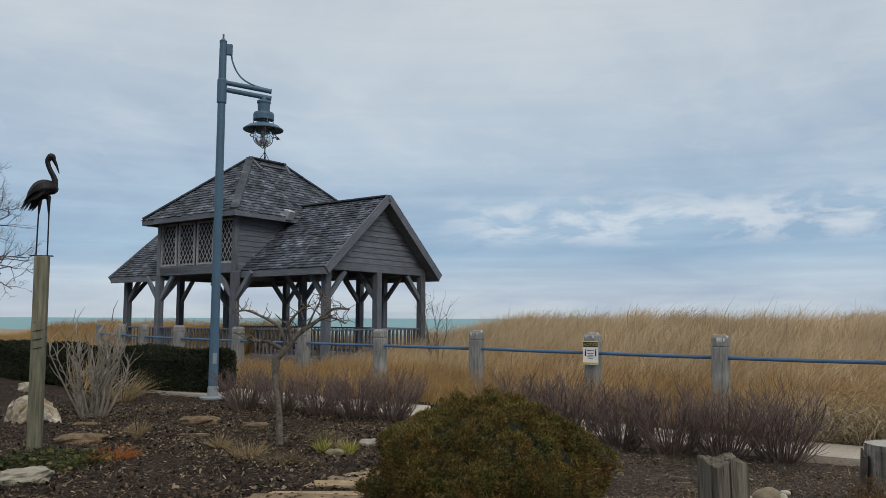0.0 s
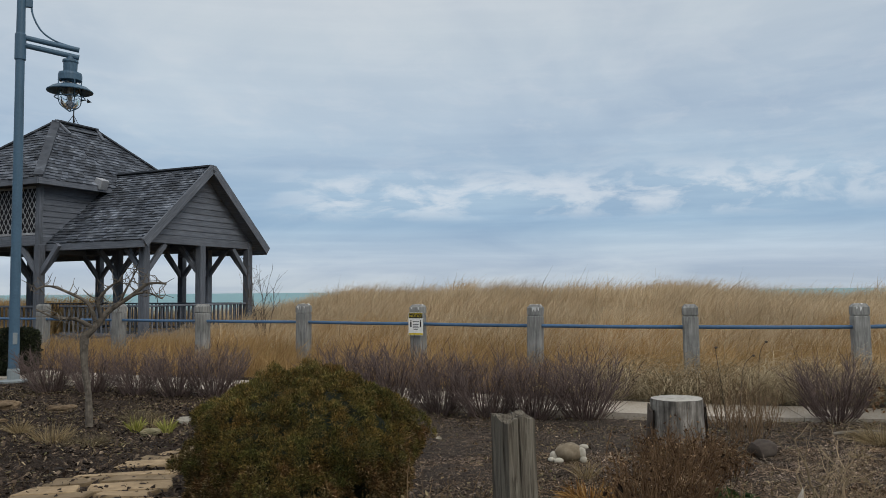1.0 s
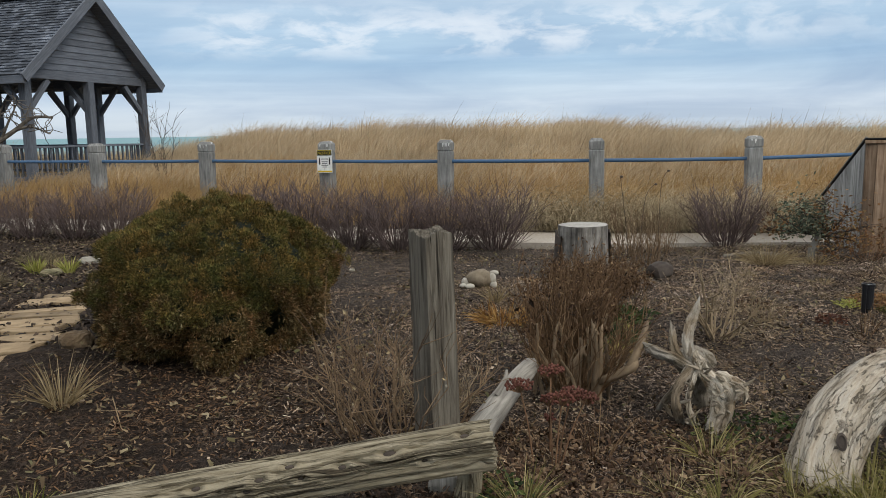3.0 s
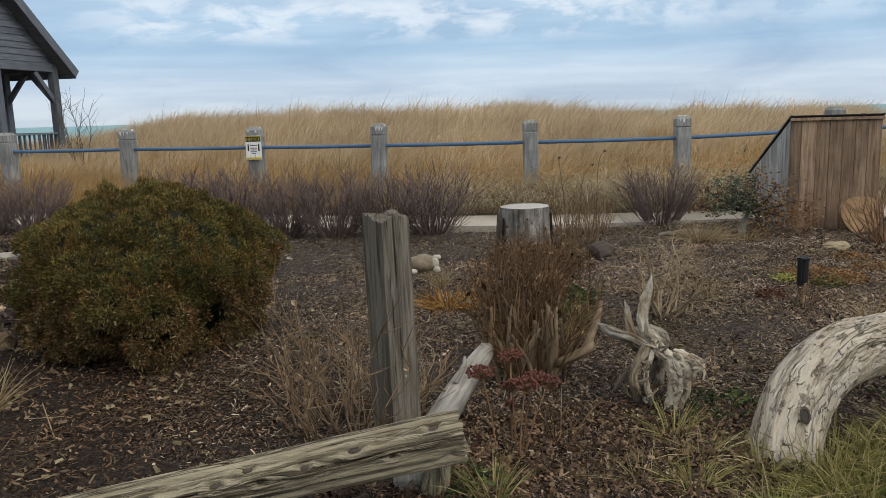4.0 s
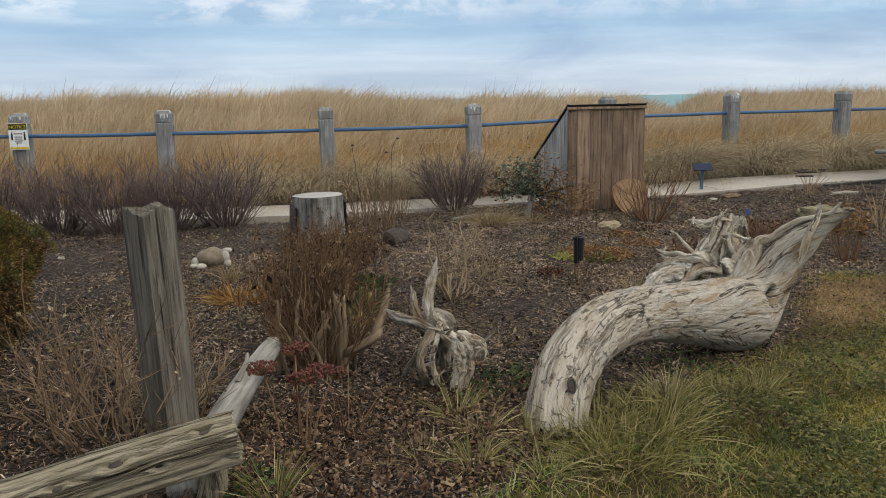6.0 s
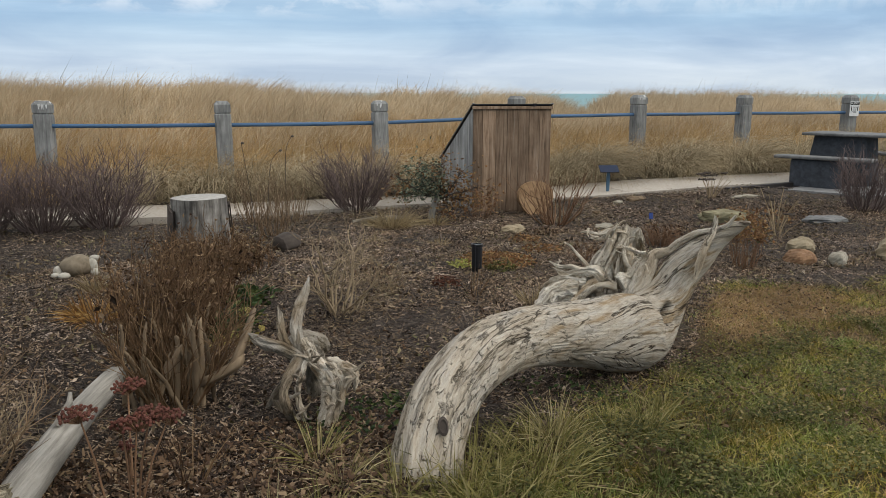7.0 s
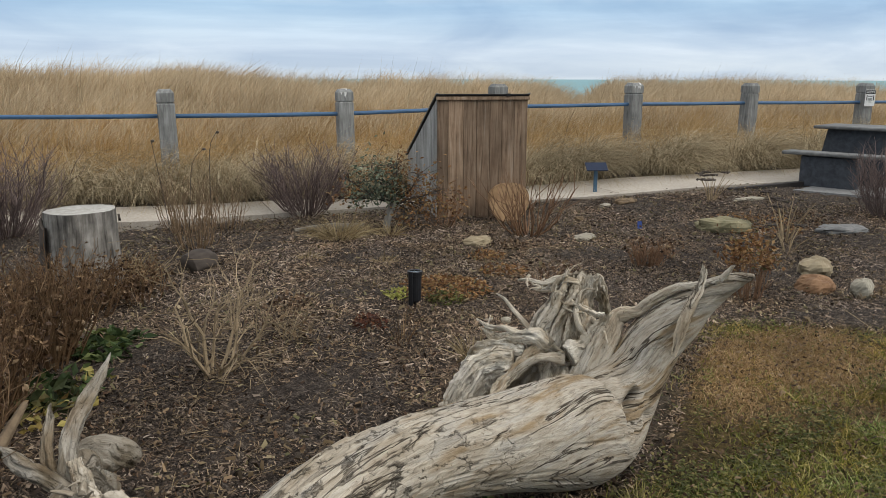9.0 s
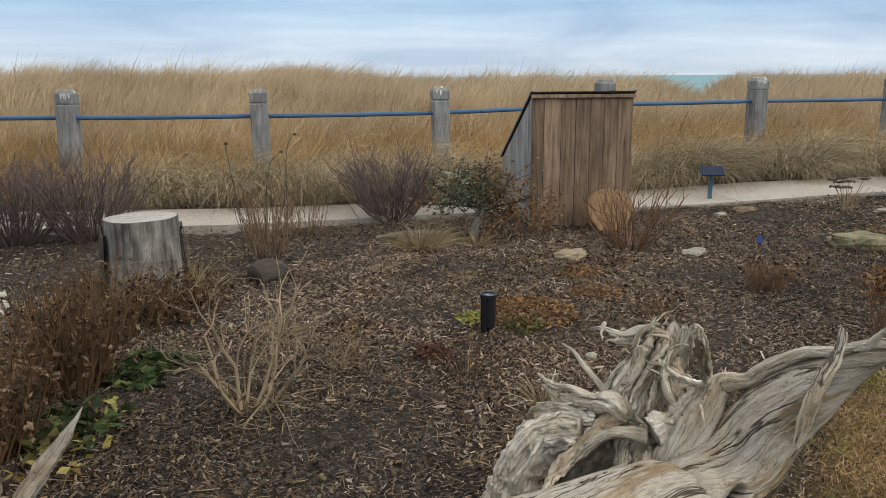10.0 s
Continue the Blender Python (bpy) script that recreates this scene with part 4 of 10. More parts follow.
def build_pavilion():
    W, L1, LT, L2 = 4.19, 3.15, 3.74, 2.74
    ZE, ZP, ZT, ZA, O, OT, RL, AT = 2.85, 5.055, 4.59, 6.74, 0.41, 0.42, 1.42, 0.58
    Z0 = 0.30
    LB = L1 + LT + L2
    g = thing("pavilion", -4.743, 20.839, 0.0, 58.2, "weathered grey timber beach pavilion with a latticed tower and shingle roofs", "pavilion")
    # deck
    deck = part("deck", Shape().box(pose(W / 2, LB / 2, Z0 - 0.12), W + 0.3, LB + 0.3, 0.24, 0.02), M_gaz_y, g)
    part("deck", Shape().box(pose(W / 2, L1 + LT / 2, Z0 - 0.124), W + 2 * AT + 0.3, LT + 0.3, 0.24, 0.02), M_gaz_y, g)
    for k in range(3):
        part("footing", Shape().box(pose(W * k / 2, 0.1, -0.35), 0.3, 0.3, 0.95, 0.02), M_gaz_z, g)
        part("footing", Shape().box(pose(W * k / 2, LB - 0.1, -0.35), 0.3, 0.3, 0.95, 0.02), M_gaz_z, g)
    posts = [(0, 0), (-AT, L1), (-AT, L1 + LT), (0, LB), (W, 0), (W + AT, L1), (W + AT, L1 + LT), (W, LB), (W / 2, 0), (W / 2, LB), (W / 2, L1), (W / 2, L1 + LT), (W, L1 / 2)]
    post_me = None
    for a, b in posts:
        if post_me is None:
            post_me = Shape().box(pose(0, 0, (ZE - Z0) / 2), 0.21, 0.21, ZE - Z0, 0.015).mesh("post")
        put(part("post", post_me, M_gaz_z, g), a, b, Z0)
        for da, db in ((1, 0), (-1, 0), (0, 1), (0, -1)):
            e = 0.72
            if not (-AT - 0.01 <= a + da * e <= W + AT + 0.01 and -0.01 <= b + db * e <= LB + 0.01):
                continue
            if a == W / 2 and db == 0 and b in (0, LB):
                continue
            beam("brace", (a + da * 0.05, b + db * 0.05, ZE - 0.80), (a + da * e, b + db * e, ZE - 0.03), 0.10, 0.13, M_gaz_x, g)
    for b, ex in ((0, 0.12), (L1, AT + 0.05), (L1 + LT, AT + 0.05), (LB, 0.12)):
        beam("beam", (-ex, b, ZE + 0.10), (W + ex, b, ZE + 0.10), 0.16, 0.22, M_gaz_x, g)
    for a in (0, W):
        beam("beam", (a, -0.1, ZE + 0.105), (a, LB + 0.1, ZE + 0.105), 0.16, 0.21, M_gaz_x, g)
    for a in (-AT, W + AT):
        beam("beam", (a, L1, ZE + 0.104), (a, L1 + LT, ZE + 0.104), 0.16, 0.21, M_gaz_x, g)
    part("tower_soffit", Shape().box(pose(W / 2, L1 + LT / 2, ZE + 0.20), W + 2 * AT - 0.1, LT - 0.1, 0.03, 0.005), M_gaz_y, g)
    part("soffit", Shape().box(pose(W / 2, LB / 2, ZE + 0.235), W + 0.1, LB + 0.1, 0.03, 0.005), M_gaz_y, g)
    # railings: top and bottom bar with balusters, along three sides
    bal = Shape().box(pose(0, 0, 0.37), 0.04, 0.04, 0.74, 0.004).mesh("baluster")

    def railing(a0, b0, a1, b1):
        beam("handrail", (a0, b0, Z0 + 0.88), (a1, b1, Z0 + 0.88), 0.11, 0.05, M_gaz_x, g)
        beam("lower_rail", (a0, b0, Z0 + 0.12), (a1, b1, Z0 + 0.12), 0.05, 0.08, M_gaz_x, g)
        n = int(math.hypot(a1 - a0, b1 - b0) / 0.17)
        for k in range(1, n):
            put(part("baluster", bal, M_gaz_z, g), a0 + (a1 - a0) * k / n, b0 + (b1 - b0) * k / n, Z0 + 0.13)

    railing(0, 0.12, 0, L1 - 0.12)
    railing(-AT, L1 + 0.12, -AT, L1 + LT - 0.12)
    railing(0, L1 + LT + 0.12, 0, LB - 0.12)
    railing(0.12, 0, W - 0.12, 0)
    railing(W, 0.12, W, LB - 0.12)
    # wing roofs: two slopes each, on boards
    rise = (ZP - ZE) / (W / 2 + O)
    for b0, b1, cut in ((-O, L1 + 0.9, lambda q: q.y > L1 - 0.03 and q.z < ZT + 0.05), (L1 + LT - 0.9, LB + O, lambda q: q.y < L1 + LT + 0.03 and q.z < ZT + 0.05)):
        sh, under = Shape(), Shape()
        lo = ZE + 0.02
        shingle_slope(sh, (-O, b1, lo), (-O, b0, lo), (W / 2, b0, ZP), (W / 2, b1, ZP), 27, 0.17, cut)
        shingle_slope(sh, (W + O, b0, lo), (W + O, b1, lo), (W / 2, b1, ZP), (W / 2, b0, ZP), 27, 0.17, cut)
        part("shingles", sh, M_shingle, g)["kind"] = "stuff"
        for s in (0, 1):
            x0 = -O if s == 0 else W + O
            e0, e1 = (b0, L1) if b0 < 0 else (L1 + LT, b1)
            q = [(x0, e0 + 0.02, lo - 0.01), (x0, e1 - 0.02, lo - 0.01), (W / 2, b1 - 0.02, ZP - 0.01), (W / 2, b0 + 0.02, ZP - 0.01)]
            under.add(q + [(x, y, z - 0.08) for x, y, z in q], [(0, 1, 2, 3), (7, 6, 5, 4), (0, 4, 5, 1), (1, 5, 6, 2), (2, 6, 7, 3), (3, 7, 4, 0)])
        part("roof_deck", under, M_gaz_y, g)
        beam("ridge_cap", (W / 2, b0 - 0.01, ZP + 0.045), (W / 2, b1, ZP + 0.045), 0.22, 0.05, M_shingle, g)
        for x0 in (-O, W + O):
            beam("fascia", (x0, b0 if b0 < 0 else L1 + LT, lo - 0.10), (x0, L1 if b0 < 0 else b1, lo - 0.10), 0.04, 0.19, M_gaz_x, g)
    for b in (-O - 0.03, LB + O + 0.03):
        for x0 in (-O - 0.02, W + O + 0.02):
            beam("rake_board", (x0, b, ZE - 0.06), (W / 2, b, ZP - 0.02), 0.05, 0.24, M_gaz_x, g)
    # gable cladding: lapped boards that shorten to the peak
    for b, sgn in ((0.0, -1), (LB, 1)):
        n = 13
        z0 = ZE + 0.06
        for k in range(n):
            zl = z0 + (ZP - z0) * k / n
            half = lambda z: max(0.05, (ZP - z) / rise - 0.06)
            h0, h1 = half(zl), half(zl + (ZP - z0) / n)
            t0, t1 = b + sgn * 0.045, b + sgn * 0.020
            zt = zl + (ZP - z0) / n + 0.01
            sh = Shape().add([(-h0, t0 - b, 0), (h0, t0 - b, 0), (h1, t1 - b, zt - zl), (-h1, t1 - b, zt - zl), (-h0, 0, 0), (h0, 0, 0), (h1, 0, zt - zl), (-h1, 0, zt - zl)],
                             [(0, 1, 2, 3), (5, 4, 7, 6), (4, 5, 1, 0), (3, 2, 6, 7), (0, 3, 7, 4), (1, 5, 6, 2)])
            put(part("board", sh, M_gaz_x, g), W / 2, b, zl)
    # tower: clad ends, latticed sides
    zb, ztop = ZE - 0.02, ZT - 0.02
    # near-black block added to fill the tower in place of its interior shade
    tower = part("tower_core", Shape().box(pose(W / 2, L1 + LT / 2, (zb + ztop) / 2 + 0.1), W + 2 * AT - 0.5, LT - 0.5, ztop - zb - 0.2, 0.02), M_shade_dark, g)
    nb = 11
    for b, sgn in ((L1, -1), (L1 + LT, 1)):
        for k in range(nb):
            zl = zb + (ztop - zb) * k / nb
            hgt = (ztop - zb) / nb
            hw = W / 2 + AT
            sh = Shape().add([(-hw, sgn * 0.045, 0), (hw, sgn * 0.045, 0), (hw, sgn * 0.02, hgt + 0.012), (-hw, sgn * 0.02, hgt + 0.012), (-hw, -sgn * 0.03, 0), (hw, -sgn * 0.03, 0), (hw, -sgn * 0.03, hgt), (-hw, -sgn * 0.03, hgt)],
                             [(0, 1, 2, 3), (5, 4, 7, 6), (4, 5, 1, 0), (3, 2, 6, 7), (0, 3, 7, 4), (1, 5, 6, 2)])
            put(part("board", sh, M_gaz_x, g), W / 2, b, zl)
    for a in (-AT, W + AT):
        s = -1 if a < 0 else 1
        for b in (L1, L1 + LT):
            beam("corner_board", (a + s * 0.03, b, zb - 0.02), (a + s * 0.03, b, ztop), 0.16, 0.12, M_gaz_x, g)
        beam("sill_board", (a + s * 0.05, L1, zb + 0.13), (a + s * 0.05, L1 + LT, zb + 0.13), 0.06, 0.27, M_gaz_x, g)
        beam("header_board", (a + s * 0.03, L1, ztop - 0.05), (a + s * 0.03, L1 + LT, ztop - 0.05), 0.06, 0.16, M_gaz_x, g)
        # near-black sheet: the shade seen through the lattice, put in as colour
        part("backing", Shape().box(pose(a - s * 0.12, L1 + LT / 2, (zb + ztop) / 2), 0.02, LT - 0.1, ztop - zb - 0.1), M_shade_dark, g)
        z_lo, z_hi = zb + 0.28, ztop - 0.13
        pw = LT / 4
        for k in range(4):
            y0, y1 = L1 + pw * k + 0.05, L1 + pw * (k + 1) - 0.05
            win = part("lattice_panel", Shape().box(pose(0, 0, 0), 0.04, 0.07, z_hi - z_lo, 0.004), M_lattice, g)
            put(win, a + s * 0.03, y0 + 0.03, (z_lo + z_hi) / 2)
            fr = Shape()
            fr.box(pose(0, y1 - y0 - 0.06, 0), 0.04, 0.07, z_hi - z_lo)
            for zz in (-1, 1):
                fr.box(pose(0, (y1 - y0) / 2 - 0.03, zz * (z_hi - z_lo - 0.06) / 2), 0.038, y1 - y0 - 0.1, 0.06)
            part("frame", fr, M_lattice, win)
            slat = Shape()
            wd, ht = y1 - y0 - 0.1, z_hi - z_lo - 0.1
            n_d = 4
            for d in (-1, 1):
                for i in range(-n_d, n_d + 1):
                    c = i * ht / n_d * 0.92
                    slope = 1.62 * d
                    pts = []
                    for yy in (-wd / 2, wd / 2):
                        pts.append((yy, c + slope * yy))
                    (ya, za), (yb, zbb) = pts
                    lo_t, hi_t = 0.0, 1.0
                    dz = zbb - za
                    for lim in (-ht / 2, ht / 2):
                        tt = (lim - za) / dz
                        if (lim < 0) == (dz > 0):
                            lo_t = max(lo_t, tt)
                        else:
                            hi_t = min(hi_t, tt)
                    if hi_t - lo_t > 0.05:
                        pa = (d * 0.004, ya + (yb - ya) * lo_t + (y1 - y0) / 2 - 0.03, za + dz * lo_t)
                        pb = (d * 0.004, ya + (yb - ya) * hi_t + (y1 - y0) / 2 - 0.03, za + dz * hi_t)
                        m, length = span_pose(pa, pb)
                        slat.box(m, length, 0.008, 0.027, 0.002)
            part("slats", slat, M_lattice, win)
    # hip roof
    sh, under = Shape(), Shape()
    c = [(-AT - OT, L1 - OT, ZT), (W + AT + OT, L1 - OT, ZT), (W + AT + OT, L1 + LT + OT, ZT), (-AT - OT, L1 + LT + OT, ZT)]
    r0, r1 = (W / 2 - RL / 2, L1 + LT / 2, ZA), (W / 2 + RL / 2, L1 + LT / 2, ZA)
    shingle_slope(sh, c[0], c[1], r1, r0, 21, 0.17)
    shingle_slope(sh, c[1], c[2], r1, r1, 21, 0.17)
    shingle_slope(sh, c[2], c[3], r0, r1, 21, 0.17)
    shingle_slope(sh, c[3], c[0], r0, r0, 21, 0.17)
    part("shingles", sh, M_shingle, g)["kind"] = "stuff"
    under.add(c + [r0, r1], [(0, 1, 5, 4), (1, 2, 5), (2, 3, 4, 5), (3, 0, 4), (3, 2, 1, 0)])
    part("roof_deck", under, M_gaz_y, g)
    for i, rr in ((0, r0), (1, r1), (2, r1), (3, r0)):
        beam("hip_cap", (c[i][0], c[i][1], c[i][2] + 0.06), (rr[0], rr[1], rr[2] + 0.05), 0.24, 0.05, M_shingle, g)
    beam("ridge_cap", (r0[0] - 0.05, r0[1], ZA + 0.05), (r1[0] + 0.05, r1[1], ZA + 0.05), 0.26, 0.05, M_shingle, g)
    for i in range(4):
        p, q = c[i], c[(i + 1) % 4]
        beam("fascia", (p[0], p[1], ZT - 0.07), (q[0], q[1], ZT - 0.07), 0.05, 0.18, M_gaz_x, g)
    # roof hatch rails near the ridge and a flashing box in the valley
    nx = (r0[0] + r1[0]) / 2
    sl = (ZA - ZT) / (LT / 2 + OT)
    on = lambda x, dy: (x, r0[1] - dy, ZA - sl * dy + 0.09)
    for p, q in ((on(nx - 0.75, 0.02), on(nx - 0.62, 0.5)), (on(nx + 0.75, 0.02), on(nx + 0.62, 0.5)), (on(nx - 0.75, 0.04), on(nx + 0.75, 0.04)), (on(nx - 0.55, 0.28), on(nx + 0.55, 0.28))):
        beam("hatch_rail", p, q, 0.09, 0.06, M_gaz_x, g)
    part("flashing", Shape().box(pose(W / 2 - 1.05, L1 - 0.42, ZT + 0.07, 20, 0, 8), 0.3, 0.26, 0.3, 0.02), M_metal, g, "bent pale metal flashing")
    # weather vane
    v = thing("weather_vane", 0, 0, 0, 0, "thin dark iron weather vane on the pavilion roof", "weather vane")
    v.matrix_world = g.matrix_world @ pose(nx - 0.1, r0[1], ZA + 0.05)
    part("pole", Shape().tube([(0, 0, 0), (0, 0, 1.6)], [0.022, 0.012], 8), M_iron, v)
    for k in range(3):
        a = k * 2.1
        part("stay", Shape().tube([(0.22 * math.cos(a), 0.22 * math.sin(a), 0), (0, 0, 0.3)], 0.01, 5), M_iron, v)
    part("arrow", Shape().tube([(-0.10, 0, 0.86), (0.55, 0, 0.86)], 0.012, 6).add([(0.5, 0, 0.93), (0.68, 0, 0.86), (0.5, 0, 0.79), (0.5, 0.015, 0.86)], [(0, 1, 2), (0, 3, 1), (1, 3, 2), (0, 2, 3)]), M_iron, v)
    part("scroll", Shape().tube(smooth_line([(0.05 + 0.1 * math.cos(a * 0.7), 0, 0.62 + 0.1 * math.sin(a * 0.7)) for a in range(9)], 3), 0.008, 5), M_iron, v)


M_lattice = surface("lattice_wood", [(0.3, (0.22, 0.225, 0.235)), (0.7, (0.34, 0.345, 0.355))], scale=10, bump=0.2, each=0.08)
M_metal = flat("pale_metal", (0.42, 0.43, 0.45), 0.45, 0.6)
build_pavilion()

# ---- street lamp ----


def build_lamp():
    x, y = -5.33, 14.35
    z = gz(x, y)
    g = thing("street_lamp", x, y, z, 17.0, "blue painted steel street lamp with a caged glass lantern", "street lamp")
    base = Shape().lathe([(0.24, 0), (0.24, 0.03), (0.10, 0.05), (0.10, 0.20), (0.086, 0.24)], 20)
    part("base_plate", base, M_base, g)
    part("pole", Shape().tube([(0, 0, 0.05), (0, 0, 3.0), (0, 0, 6.35)], [0.088, 0.080, 0.072], 20), M_blue, g, smooth=False)
    part("collar", Shape().lathe([(0.088, 5.65), (0.092, 5.66), (0.092, 6.1), (0.085, 6.12)], 20), M_blue, g)
    part("upper_pole", Shape().tube([(0, 0, 6.1), (0, 0, 6.86)], [0.074, 0.068], 16), M_blue, g)
    part("finial", Shape().lathe([(0.068, 6.86), (0.075, 6.88), (0.03, 6.93), (0.018, 6.95), (0.018, 7.02), (0.005, 7.03)], 14), M_blue, g)
    part("bracket", Shape().box(pose(0.12, 0, 6.72), 0.12, 0.06, 0.22, 0.01), M_blue, g)
    for dz in (0.06, -0.08):
        part("arm", Shape().tube([(0.06, 0, 6.05 + dz - 0.05), (0.94, 0, 5.93 + dz - 0.05)], 0.048, 12), M_blue, g)
    part("rod", Shape().tube(smooth_line([(0.16, 0, 6.75), (0.18, 0, 6.5), (0.32, 0, 6.22), (0.55, 0, 6.06), (0.86, 0, 5.98)], 5), 0.016, 8), M_blue, g)
    lx = 0.80
    lan = part("lantern_head", Shape().lathe([(0.05, 5.82), (0.06, 5.76), (0.13, 5.74), (0.135, 5.70), (0.12, 5.68), (0.115, 5.52), (0.19, 5.50), (0.20, 5.46), (0.20, 5.36), (0.17, 5.35)], 24, (lx, 0, 0)), M_blue, g)
    part("shade_disc", Shape().lathe([(0.19, 5.28), (0.30, 5.24), (0.39, 5.17), (0.385, 5.155), (0.29, 5.21), (0.18, 5.245)], 32, (lx, 0, 0)), M_blue, lan)
    gl = part("glass_globe", Shape().lathe([(0.165, 5.36), (0.172, 5.25), (0.172, 5.05), (0.15, 4.93), (0.09, 4.86), (0.02, 4.84)], 28, (lx, 0, 0)), M_glass, lan, "clear glass lantern globe", smooth=True)
    gl.visible_shadow = False
    part("lamp_core", Shape().lathe([(0.05, 5.36), (0.06, 5.25), (0.06, 5.05), (0.03, 5.0)], 14, (lx, 0, 0)), M_core, lan)
    for k in range(4):
        a = k * math.pi / 2 + 0.4
        ca, sa = math.cos(a), math.sin(a)
        part("cage_bar", Shape().tube(smooth_line([(lx + 0.20 * ca, 0.20 * sa, 5.36), (lx + 0.205 * ca, 0.205 * sa, 5.05), (lx + 0.16 * ca, 0.16 * sa, 4.90), (lx, 0, 4.80)], 5), 0.009, 6), M_blue, lan)
    part("cage_ring", Shape().tube([(lx + 0.25 * math.cos(a * math.pi / 12), 0.25 * math.sin(a * math.pi / 12), 5.05) for a in range(25)], 0.010, 6), M_blue, lan)
    part("access_plate", Shape().box(pose(0.02, -0.085, 0.75), 0.07, 0.02, 0.2, 0.004), M_base, g)


M_base = flat("weathered_base_paint", (0.22, 0.25, 0.26), 0.6)
M_core = flat("lamp_core_white", (0.45, 0.45, 0.43), 0.5)
build_lamp()

# ---- post with the metal bird ----


def build_bird_post():
    x, y = -4.86, 8.12
    z = gz(x, y)
    p = part("wooden_post", Shape().box(pose(0, 0, 1.03), 0.135, 0.135, 2.06, 0.008), M_green_post)
    put(p, x, y, z, 0, -0.4, 22)
    tagged(p, "tall greenish treated wooden post holding a metal bird", "post")
    part("wire", Shape().tube([(0.08 * math.cos(a * 0.8), 0.085 * math.sin(a * 0.8), 1.0 + 0.012 * a) for a in range(30)], 0.004, 4), M_iron, p)
    s = Shape()
    zz = 0.0
    s.box(pose(0, 0, 0.006), 0.25, 0.06, 0.012, 0.003)
    # body, breast and ragged tail
    s.tube(smooth_line([(-0.17, 0, 0.62), (-0.13, 0, 0.70), (-0.03, 0, 0.79), (0.07, 0, 0.80), (0.11, 0, 0.76)], 4), smooth_vals([0.015, 0.06, 0.105, 0.085, 0.03], 4), 10, flat_y=1.15)
    for k in range(9):
        a = -0.10 - 0.012 * k
        s.blade((a + 0.05, random.uniform(-0.05, 0.05), 0.70 + 0.01 * k), (-0.35, 0, -1), 0.17 + 0.012 * k, 0.045, (-0.02, random.uniform(-0.02, 0.02), 0), 3)
    for sgn in (-1, 1):
        for k in range(6):
            s.blade((0.08 - 0.03 * k, sgn * 0.09, 0.80 - 0.01 * k), (-0.75, 0, -0.55), 0.20, 0.06, (0, 0, -0.03), 3)
    # neck, head and bill
    s.tube(smooth_line([(0.09, 0, 0.79), (0.10, 0, 0.92), (0.04, 0, 1.05), (0.015, 0, 1.14), (0.05, 0, 1.20), (0.08, 0, 1.17)], 5), smooth_vals([0.05, 0.034, 0.028, 0.03, 0.042, 0.03], 5), 9)
    s.tube([(0.07, 0, 1.18), (0.11, 0, 1.10), (0.145, 0, 1.0)], [0.026, 0.016, 0.005], 7)
    for lx in (-0.06, 0.06):
        s.tube([(lx, 0, 0.0), (lx * 0.9, 0, 0.66)], 0.009, 6)
        s.tube([(lx * 0.9, 0, 0.50), (lx * 0.7, 0, 0.72)], [0.010, 0.03], 6)
    b = part("bird_sculpture", s, M_bird)
    put(b, x - 0.025, y, z + 2.06, 0, 0, 24)
    b.scale = (0.92, 0.92, 0.92)
    tagged(b, "dark rusted sheet metal wading bird sculpture on a post", "sculpture")


M_bird = flat("rusted_metal", (0.013, 0.012, 0.014), 0.55, 0.3, 0.35)
build_bird_post()

# ---- fence ----


